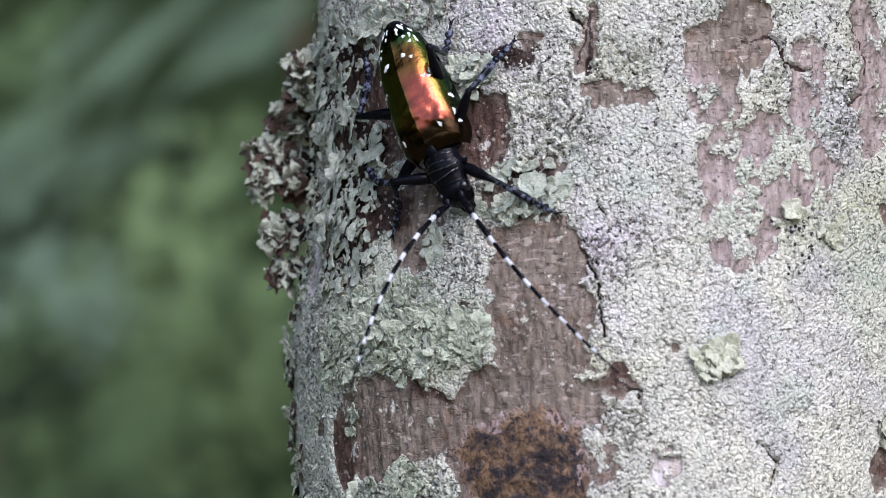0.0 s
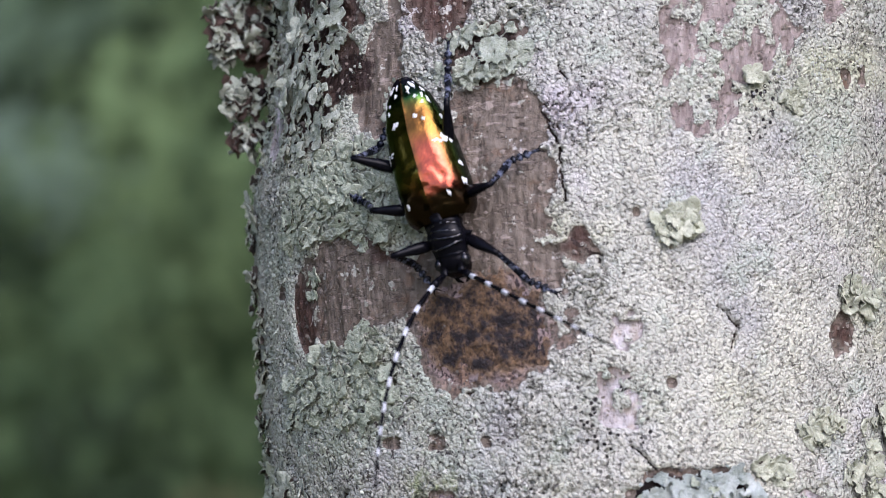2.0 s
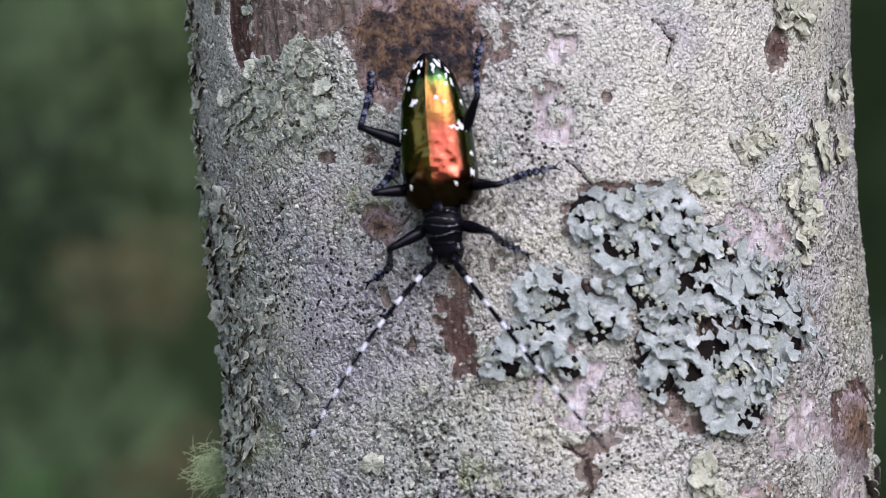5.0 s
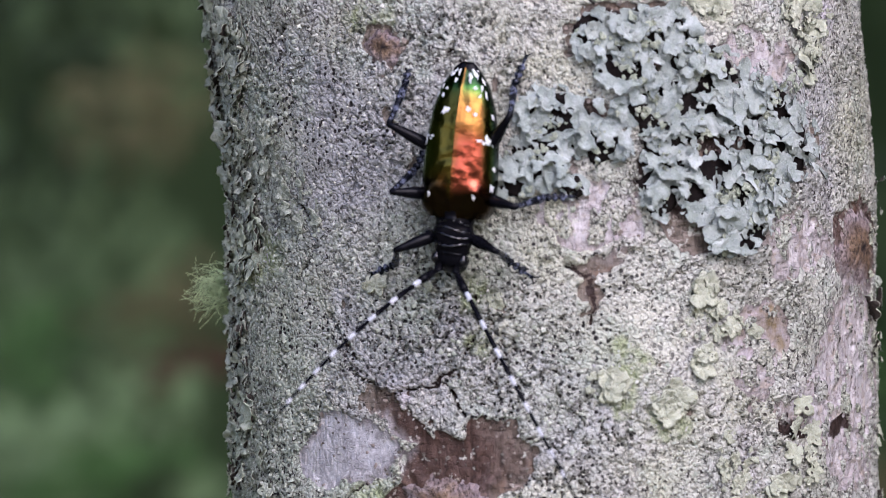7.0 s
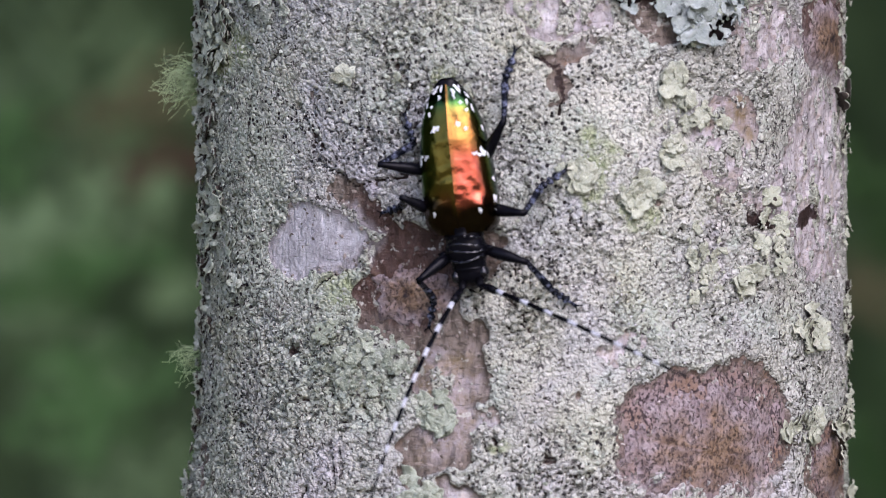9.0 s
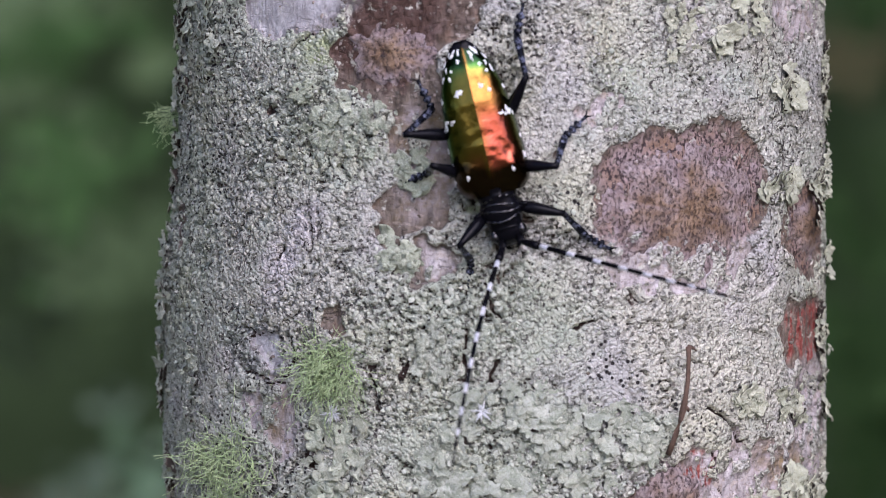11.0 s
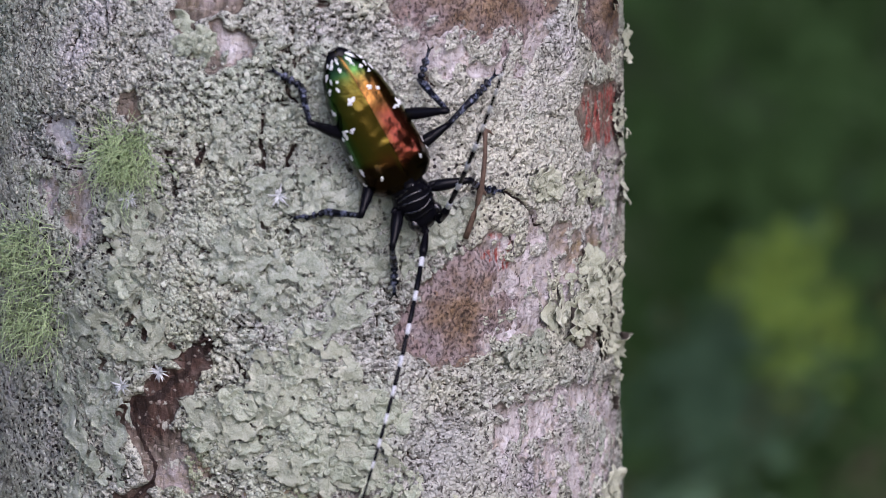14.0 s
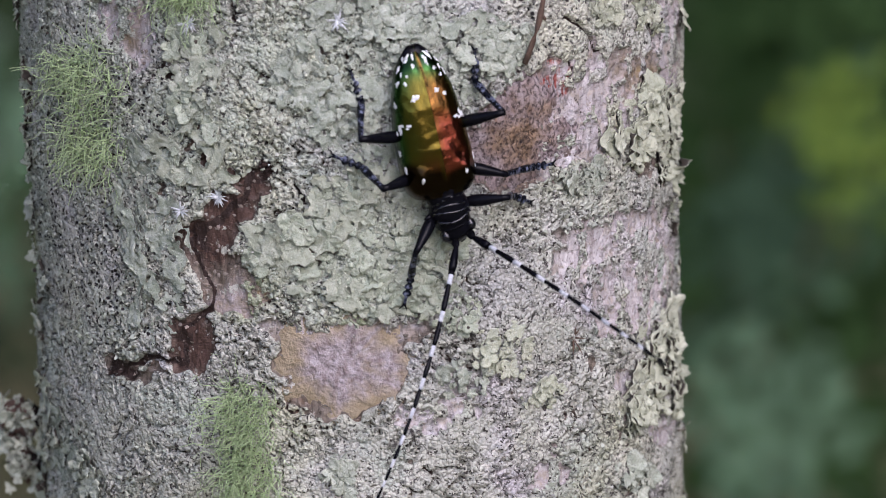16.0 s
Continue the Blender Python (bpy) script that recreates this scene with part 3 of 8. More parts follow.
patch("umber", -28.2, -117.9, 2.7, 2.7, 0)
patch("bare", -23.2, -124.1, 2.2, 1.9, 0)
patch("umber", -23.2, -124.1, 2.2, 1.9, 0)
patch("bare", -17.6, -127.0, 3.6, 2.9, 0)
patch("umber", -17.7, -127.0, 3.8, 3.4, 0)
patch("bare", -21.1, -132.0, 4.3, 3.4, -35)
patch("umber", -21.2, -132.0, 4.9, 3.9, -35)
patch("bare", -25.4, -137.8, 5.8, 3.6, -20)
patch("umber", -25.4, -137.7, 6.3, 4.0, 0)
patch("bare", -23.4, -144.2, 6.4, 4.9, 25)
patch("tan", -18.6, -146.8, 5.3, 3.9, 0)
patch("bare", -18.8, -146.8, 4.6, 3.4, 0)
patch("bare", -29.0, -155.6, 4.8, 5.1, -25)
patch("umber", -29.0, -155.6, 5.4, 5.6, 0)
patch("bare", -42.0, -161.8, 8.0, 1.7, 0)
patch("gap_shade", -44.8, -162.5, 4.4, 1.5, 0)
patch("waxy", -39.7, -93.3, 3.6, 3.6, 0)
patch("tan", -39.2, -103.2, 3.6, 5.0, 0)
patch("bare", -39.2, -103.2, 3.2, 4.6, 0)
patch("gap_shade", -30.7, -110.0, 1.3, 1.4, 0)
patch("gap_shade", -28.5, -117.2, 2.0, 1.7, 20)
patch("gap_shade", -23.2, -123.8, 1.8, 1.3, 30)
patch("gap_shade", -15.8, -125.3, 1.8, 2.0, 0)
patch("gap_shade", -13.0, -93.0, 1.2, 1.8, 0)
patch("gap_shade", -26.4, -137.4, 2.7, 2.2, 0)
patch("gap_shade", -30.9, -155.1, 2.9, 1.5, 0)
patch("bare", 64.3, -146.5, 21.7, 9.0, 0)
patch("smooth", 63.9, -146.4, 22.0, 9.9, 0)
patch("bare", 61.6, -167.0, 11.2, 4.0, 0)
patch("smooth", 63.9, -167.1, 14.3, 5.0, 0)
patch("bare", 40.4, -137.8, 4.9, 1.5, 0)
patch("bare", 34.4, -180.2, 4.8, 2.5, 0)
patch("smooth", 34.5, -180.2, 6.0, 3.5, 0)
patch("bare", 17.2, -166.7, 4.0, 3.4, 0)
patch("smooth", 17.2, -166.7, 5.0, 3.9, 0)
patch("smooth", -2.5, -152.0, 14.9, 1.9, 0)
patch("bare", -11.5, -152.3, 4.9, 1.8, 0)
patch("bare", 7.2, -152.6, 6.2, 2.4, 0)
# dark patches under the sage lichens paint in the shadows between their lobes
patch("bare", -55.7, 117.7, 10.9, 21.9, 0)
patch("umber", -57.0, 117.3, 12.9, 22.4, 0)
patch("cream", 30.0, -92.0, 27.0, 11.0, 0)
patch("gap_shade", -57.5, 115.0, 8.5, 11.0, 0)
patch("gap_shade", -56.5, 101.5, 6.5, 6.5, 0)
patch("gap_shade", -66.0, 133.5, 12.0, 7.5, 0)
patch("gap_shade", -17.8, 109.8, 5.5, 4.4, 0)
patch("gap_shade", -45.6, 107.6, 5.2, 4.5, 0)
patch("gap_shade", -58.9, 132.3, 5.4, 4.0, 0)
patch("gap_shade", -54.8, 119.8, 6.6, 3.0, 0)
patch("gap_shade", -21.6, 132.8, 6.3, 2.9, 0)
patch("bare", -18.1, 109.6, 7.5, 5.7, 0)
patch("umber", -18.1, 109.6, 6.5, 4.8, 0)
patch("dots", 5.3, 47.6, 9.7, 9.2, 0)
patch("dots", 1.5, -24.4, 9.9, 6.5, 0)
patch("dots", 36.2, -102.0, 9.0, 6.7, 0)
patch("dots", 5.4, 48.2, 6.9, 9.2, 0)
patch("dots", -44.5, -13.8, 20.3, 8.5, 0)
patch("dots", -41.7, -149.8, 11.8, 10.9, 0)
patch("dots", 9.0, -69.8, 7.5, 7.4, 0)
patch("dots", 29.0, 98.5, 9.7, 8.5, 0)
patch("moss", -32.0, -41.3, 4.1, 2.2, 0)
patch("moss", 11.4, -21.5, 3.4, 5.1, 0)
patch("moss", 19.2, -27.5, 3.5, 2.8, 0)
patch("moss", -62.0, -1.6, 6.0, 3.8, 0)
patch("moss", -12.3, -8.4, 2.6, 2.5, 0)
patch("moss", -11.7, -15.3, 1.9, 2.1, 0)
patch("moss", 12.3, -16.7, 2.4, 2.5, 0)
patch("moss", -31.5, -40.8, 3.2, 1.6, 0)
patch("moss", 12.4, -25.6, 2.4, 3.0, 0)
patch("moss", -63.4, -1.4, 8.3, 4.8, 0)
patch("moss", -19.3, -146.3, 5.1, 4.4, 0)
patch("moss", 66.3, -116.1, 7.1, 3.0, 0)
patch("moss", -1.3, -148.7, 2.4, 2.4, 0)
patch("moss", -29.5, 38.4, 3.8, 2.8, 0)
patch("moss", -3.5, -68.6, 2.3, 1.4, 0)
patch("moss", -11.5, -68.7, 2.6, 1.6, 0)

CRACKS = []


def crack(width, *points):
    """A crevice in the crust along a few points, its shade painted dark."""
    CRACKS.append((width, points))


crack(0.29, (-1.6, 83.7), (-3.6, 93.1), (-7.9, 100.7))
crack(0.45, (-7.5, 139.7), (-7.1, 133.9), (-7.5, 128.2))
crack(0.23, (25.8, 139.4), (27.8, 129.0))
crack(0.45, (-46.4, 37.4), (-48.2, 35.6))
crack(0.26, (-40.3, -12.6), (-36.8, -20.1), (-28.8, -24.6), (-21.5, -23.4))
crack(0.26, (-21.5, -23.4), (-17.0, -19.5))
crack(0.39, (-17.2, -22.6), (-15.4, -27.2))
crack(0.16, (-15.1, -17.0), (-11.0, -13.0))
crack(0.39, (2.1, -3.1), (6.8, -5.0), (6.7, -12.4))
crack(0.33, (-49.5, 8.2), (-43.9, 0.6), (-50.1, -5.1))
crack(0.33, (-1.6, -97.6), (1.1, -92.0))
crack(0.39, (-4.9, -86.4), (-3.5, -99.5))
crack(0.39, (-61.9, -99.7), (-66.0, -106.0))
crack(0.33, (33.9, 27.6), (43.5, 23.1))
crack(0.33, (-33.6, -68.8), (-31.4, -77.1))
crack(0.33, (13.1, -86.5), (17.8, -84.8))
crack(0.33, (38.3, -102.1), (47.7, -107.8))
crack(0.26, (-35.5, -88.6), (-34.1, -93.2), (-36.1, -97.6), (-41.1, -98.5), (-45.6, -96.0), (-46.1, -91.8), (-42.4, -89.1))
crack(0.3, (19.4, 133.8), (25.2, 134.6), (27.8, 130.0), (32.8, 129.9))
crack(0.3, (40.6, 140.8), (43.8, 135.4), (44.2, 127.7), (39.4, 123.8))
crack(0.36, (-10.4, 138.8), (-8.0, 134.9), (-9.0, 130.2))
crack(0.3, (-2.3, 78.1), (0.7, 75.3), (2.6, 75.3))
crack(0.24, (6.2, 43.9), (9.6, 40.2))
crack(0.21, (-5.3, 106.3), (-2.8, 104.8))
crack(0.24, (21.5, 66.8), (25.4, 63.9), (24.1, 59.2))
crack(0.3, (-47.9, 37.6), (-47.6, 34.3))
crack(0.24, (68.4, 49.5), (73.2, 41.0))
crack(0.3, (70.6, 33.1), (70.7, 27.3))
crack(0.24, (-47.1, 38.0), (-47.0, 33.8))
crack(0.3, (3.1, -2.2), (6.3, -5.9), (6.7, -10.9))
crack(0.24, (-20.2, -21.7), (-16.2, -18.8))
crack(0.3, (-42.2, -11.0), (-36.7, -17.6))
crack(0.24, (-38.6, -42.1), (-33.7, -39.1))
crack(0.3, (-38.6, -74.8), (-37.5, -78.5))
crack(0.36, (-64.7, -98.3), (-63.4, -103.1))
crack(0.24, (-17.2, -84.9), (-16.7, -89.5))
crack(0.24, (-2.6, -78.1), (1.4, -84.5))
crack(0.24, (-1.3, -96.7), (0.5, -92.9))
crack(0.42, (-63.3, -98.0), (-64.7, -104.1))
crack(0.24, (-38.2, -75.7), (-39.6, -79.1))
crack(0.3, (-20.0, -92.6), (-19.0, -100.0))
crack(0.24, (0.6, -92.1), (-2.1, -98.7))
crack(0.18, (-45.2, -90.9), (-38.6, -88.9), (-34.4, -91.0), (-35.0, -96.3), (-42.5, -97.8), (-45.2, -95.2))
crack(0.24, (-17.1, -85.0), (-16.6, -88.7))
crack(0.24, (39.6, -109.1), (42.7, -118.1))
crack(0.88, (-16.9, -125.5), (-19.2, -130.4), (-24.7, -135.6), (-28.7, -138.8))
crack(0.72, (-28.7, -138.8), (-24.9, -146.3), (-24.0, -149.6), (-31.3, -153.7), (-30.4, -159.4))
crack(0.64, (-30.4, -159.4), (-38.9, -159.6), (-48.4, -162.8))
crack(0.36, (-44.4, -164.2), (-44.3, -170.1), (-49.2, -175.4))
crack(0.3, (-9.8, -127.2), (-7.6, -130.5))
crack(0.24, (-85.2, -160.6), (-85.2, -168.8))
crack(0.3, (66.2, -160.2), (86.0, -169.4))


def trunk_fields(s, z):
    """Cover and relief (millimetres) at millimetres round the trunk and up from 1.2 m."""
    f = {k: np.zeros(s.shape) for k in FIELDS}
    ws = s + 1.7 * fractal(s / 6, z / 6, 3, 3) + 0.9 * grain2(s / 2.3, z / 2.3, 9) + 0.7 * grain2(s / 1.1, z / 1.1, 8)
    wz = z + 1.7 * fractal(s / 6, z / 6, 41, 3) + 0.9 * grain2(s / 2.3, z / 2.3, 46) + 0.7 * grain2(s / 1.1, z / 1.1, 47)
    bare = np.zeros(s.shape)
    for kind, ps, pz, rs, rz, tilt in PATCHES:
        near = (np.abs(s - ps) < 2.2 * max(rs, rz) + 6) & (np.abs(z - pz) < 2.2 * max(rs, rz) + 6)
        if not near.any():
            continue
        a = radians(tilt)
        dx, dz = ws[near] - ps, wz[near] - pz
        d = np.hypot((dx * math.cos(a) - dz * math.sin(a)) / rs, (dx * math.sin(a) + dz * math.cos(a)) / rz)
        soft = 0.10 if kind in ("bare", "scab", "red") else 0.35
        v = np.clip(0.5 + (1.0 - d) / (2 * soft), 0, 1)
        if kind == "bare":
            bare[near] = np.maximum(bare[near], v)
        else:
            f[kind][near] = np.maximum(f[kind][near], v)
    # small gaps anywhere in the crust
    gaps = np.clip((fractal(s / 9, z / 9, 77, 4) - 1.05) * 6, 0, 1)
    bare = np.maximum(bare, gaps)
    f["green"] = np.maximum(f["green"], np.clip(0.9 * fractal(s / 22, z / 26, 150, 4) - 0.25, 0, 0.7))
    f["green"] = np.maximum(f["green"], np.clip((-s - 38) / 30, 0, 1) * np.clip(0.55 + fractal(s / 8, z / 10, 155, 3), 0, 0.85))
    f["ashy"] = np.maximum(f["ashy"], np.clip(0.9 * fractal(s / 18, z / 24, 160, 4) - 0.30, 0, 0.7))
    f["cream"] = np.maximum(f["cream"], np.clip(0.9 * fractal(s / 20, z / 20, 170, 4) - 0.30, 0, 0.6))
    mottle = np.clip(0.36 + 1.8 * fractal(s / 2.4, z / 3.4, 133, 4), 0, 1)
    bare = np.maximum(bare * (1 - np.maximum(np.maximum(f["smooth"], f["worn"]), 0.8 * f["tan"]) * 0.75 * mottle), np.clip(f["waxy"] * 1.6 - 0.3, 0, 1))
    f["crust"] = 1 - bare
    # plates of crust, parted by fine crevices
    n1, n2 = cells(s / 5.5 + 0.35 * fractal(s / 3, z / 3, 5, 2), z / 5.5 + 0.35 * fractal(s / 3, z / 3, 6, 2), 12)
    crevice = np.clip(1 - (n2 - n1) / 0.075, 0, 1) * np.clip(fractal(s / 14, z / 14, 90, 2) * 1.6 + np.interp(z, (-20, 30), (0.3, -0.1)), 0, np.interp(z, (-20, 40), (1.0, 0.32)))
    # lower down the crust breaks into small curled plates
    m1, m2 = cells(s / 2.6 + 0.5 * fractal(s / 2, z / 2, 15, 3), z / 2.2 + 0.5 * fractal(s / 2, z / 2, 16, 3), 22)
    broken = np.clip(fractal(s / 9, z / 9, 95, 3) * 1.5 + np.interp(z, (-70, -20), (0.62, 0.0)), 0, 1)
    crevice = np.maximum(crevice, np.clip(1 - (m2 - m1) / 0.12, 0, 1) * broken * (1 - 0.8 * f["cream"]))
    deep = np.zeros(s.shape)
    for width, pts in CRACKS:
        for (ax, az), (bx, bz) in zip(pts, pts[1:]):
            near = (np.abs(s - (ax + bx) / 2) < abs(ax - bx) / 2 + 5) & (np.abs(z - (az + bz) / 2) < abs(az - bz) / 2 + 5)
            if near.any():
                px, pz = ws[near] * 0.4 + s[near] * 0.6 - ax, wz[near] * 0.4 + z[near] * 0.6 - az
                k = np.clip((px * (bx - ax) + pz * (bz - az)) / ((bx - ax) ** 2 + (bz - az) ** 2), 0, 1)
                d = np.hypot(px - k * (bx - ax), pz - k * (bz - az))
                crevice[near] = np.maximum(crevice[near], np.clip(1.3 - d / width, 0, 1))
                deep[near] = np.maximum(deep[near], np.clip(1.5 - d / (0.62 * width), 0, 1))
    lumps, _ = cells(s / 1.9, z / 1.6, 31)
    small, _ = cells(s / 0.95, z / 0.9, 37)
    crumb = 1 - np.abs(fractal(s / 2.1, z / 1.9, 58, 3, 0.6))
    # scales with a thin raised lower edge, where the crust turns leafy
    g1, g2 = cells(s / 2.3 + 0.45 * fractal(s / 1.8, z / 1.8, 83, 2), z / 1.9 + 0.45 * fractal(s / 1.8, z / 1.8, 84, 2), 29)
    scale = np.clip((g2 - g1) / 0.35, 0, 1) * (0.4 + 0.6 * lattice(np.floor(s / 2.3), np.floor(z / 1.9), 44))
    leafy = np.clip(np.interp(z, (-95, -60), (0.9, 0.0)) * np.interp(s, (-48, -40, 24, 34), (0.3, 1, 1, 0.2)) + 0.9 * f["green"], 0, 1) * (1 - 0.7 * f["cream"])
    rough = 0.06 * (0.6 - lumps) + 0.09 * (0.6 - small) + 0.08 * (crumb - 0.6) + 0.17 * fractal(s / 6, z / 5, 55, 3) + 0.38 * leafy * (scale - 0.4)
    rough = rough * (1 - np.interp(z, (-60, -20), (0.85, 0.3)) * f["cream"]) * (1 - 0.3 * f["ashy"])
    wood = 0.34 * fractal(s / 1.2, z / 3.2, 61, 3) + 0.10 * grain2(s / 0.6, z / 1.2, 66)
    wood = wood * (1 - 0.3 * f["smooth"]) * (1 - 0.85 * f["waxy"]) + f["scab"] * 0.16 * fractal(s / 0.9, z / 1.1, 71, 2)
    relief = f["crust"] * (np.interp(z, (-70, -20), (1.25, 0.8)) + rough) + (1 - f["crust"]) * wood
    relief = relief - 1.8 * crevice * f["crust"]
    relief = relief + 0.7 * fractal(s / 30, z / 45, 101, 3)
    # crevices, cracks and dark patches: where shade is painted onto the trunk
    f["gap_shade"] = np.maximum(np.maximum(np.clip(crevice * 1.6 - 0.75, 0, 1) * f["crust"], deep), 0.75 * f["gap_shade"])
    f["crust"] = f["crust"] * (1 - 0.9 * np.clip(crevice * 1.3 - 0.3, 0, 1))
    return f, relief


def along(a, b, step):
    return np.linspace(a, b, max(2, int(round(abs(b - a) / step))), endpoint=False)


# columns round the trunk (mm from its front) and rows up it (mm from 1.2 m): fine where the lens passes
HALF = math.pi * RADIUS * 1000
COLS = np.concatenate([along(-HALF, -90, 6), along(-90, 90, 0.36), along(90, HALF, 6)])
ROWS = np.concatenate([along(-1230, -300, 40), along(-300, -197, 4), along(-197, 150, 0.36), along(150, 260, 4), along(260, 3300, 60), [3300.0]])


def build_trunk(parent):
    s, z = np.meshgrid(COLS, ROWS)
    fields, relief = trunk_fields(s, z)
    h = 1.2 + z / 1000
    fade = np.clip((HALF - np.abs(s)) / 25, 0, 1)
    r = np.interp(h, TRUNK_Z, TRUNK_R) + relief * fade / 1000
    th = s / 1000 / RADIUS
    x = np.interp(h, TRUNK_Z, TRUNK_X) + r * np.sin(th)
    y = -r * np.cos(th)
    rows, cols = s.shape
    co = np.stack([x, y, h], axis=-1).reshape(-1, 3)
    i = np.arange(rows - 1)[:, None] * cols
    j = np.arange(cols)[None, :]
    k = (j + 1) % cols
    quads = np.stack([i + j, i + k, i + cols + k, i + cols + j], axis=-1).reshape(-1, 4)
    me = bpy.data.meshes.new("trunk")
    me.vertices.add(len(co))
    me.vertices.foreach_set("co", co.astype(np.float32).ravel())
    me.loops.add(quads.size)
    me.loops.foreach_set("vertex_index", quads.astype(np.int32).ravel())
    me.polygons.add(len(quads))
    me.polygons.foreach_set("loop_start", np.arange(0, quads.size, 4, dtype=np.int32))
    me.polygons.foreach_set("use_smooth", np.ones(len(quads), dtype=bool))
    me.update(calc_edges=True)
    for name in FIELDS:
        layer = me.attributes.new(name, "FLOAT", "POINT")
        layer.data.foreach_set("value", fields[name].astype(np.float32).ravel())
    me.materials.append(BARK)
    part("trunk", me, parent, "upright grey-brown trunk crusted with pale lichen")
    return relief, fields


tree = tagged(new("tree"), "slender forest tree with a lichen-covered grey-brown trunk", "tree")
RELIEF, COVER = build_trunk(tree)


def on_trunk(s, z, lift=0.0):
    """Place, outward normal and sideways direction at millimetres round and up the trunk."""
    i = min(max(int(np.searchsorted(ROWS, z)), 0), len(ROWS) - 1)
    j = min(max(int(np.searchsorted(COLS, s)), 0), len(COLS) - 1)
    th, h = s / 1000 / RADIUS, 1.2 + z / 1000
    n = Vector((math.sin(th), -math.cos(th), 0))
    r = float(np.interp(h, TRUNK_Z, TRUNK_R)) + (float(RELIEF[i, j]) + lift) / 1000
    return Vector((float(np.interp(h, TRUNK_Z, TRUNK_X)), 0, h)) + n * r, n, Vector((math.cos(th), math.sin(th), 0))


def cover_at(name, s, z):
    i = np.clip(np.searchsorted(ROWS, z), 0, len(ROWS) - 1)
    j = np.clip(np.searchsorted(COLS, s), 0, len(COLS) - 1)
    return COVER[name][i, j]


def branch_scar(s, z, rs, rz, seed, dark=1.0, lichen=False):
    """The low, cracked scab that a lost branch left, swelling out of the bark."""
    rings, spokes = 22, 64
    q, a = np.meshgrid(np.linspace(0, 1, rings), np.linspace(0, 2 * math.pi, spokes, endpoint=False), indexing="ij")
    edge = 1 + 0.16 * fractal(np.cos(a) * 2.2 + 9, np.sin(a) * 2.2 + 9, seed, 3) + 0.07 * fractal(np.cos(a) * 7 + 9, np.sin(a) * 7 + 9, seed + 1, 3)
    ss, zz = s + rs * q * edge * np.cos(a), z + rz * q * edge * np.sin(a)
    lift = 0.75 - 1.1 * q ** 3 + 0.30 * fractal(ss / 1.3, zz / 1.6, seed + 3, 3) + 0.12 * grain2(a * 9, q * 3, seed + 4) * q
    th, h = ss / 1000 / RADIUS, 1.2 + zz / 1000
    r = np.interp(h, TRUNK_Z, TRUNK_R) + 0.7 * fractal(ss / 30, zz / 45, 101, 3) / 1000 + lift / 1000
    co = np.stack([np.interp(h, TRUNK_Z, TRUNK_X) + r * np.sin(th), -r * np.cos(th), h], -1).reshape(-1, 3)
    faces = []
    for i in range(rings - 1):
        for j in range(spokes):
            k = (j + 1) % spokes
            faces.append((i * spokes + j, (i + 1) * spokes + j, (i + 1) * spokes + k, i * spokes + k))
    me = mesh_from("crust_disc" if lichen else "branch_scar", co.tolist(), faces, DISC if lichen else SCAB)
    heart = dark * (1 - q) + 0.25 * np.abs(grain2(a * 5, q * 2, seed + 6))
    me.attributes.new("heart", "FLOAT", "POINT").data.foreach_set("value", heart.astype(np.float32).ravel())
    if lichen:
        part("crust_disc", me, tree, "flat round patch of ochre and violet-grey crust")
    else:
        part("branch_scar", me, tree, "dark brown cracked scar of a lost branch")


branch_scar(-16.5, 63.3, 14.4, 10.0, 200, 3.4)
branch_scar(33.4, -68.1, 18.4, 12.2, 207, 0.85)
branch_scar(30.4, -120.2, 11.9, 10.5, 214, 0.75)
branch_scar(72.2, -73.6, 13.6, 5.9, 221)
branch_scar(72.9, 0.6, 12.6, 7.3, 228)
branch_scar(-26.1, 33.3, 4.2, 3.2, 235)
branch_scar(-19.3, -41.7, 8.1, 5.4, 242, 0.9)
branch_scar(-2.2, -158.8, 14.4, 10.6, 251, 1.0, True)


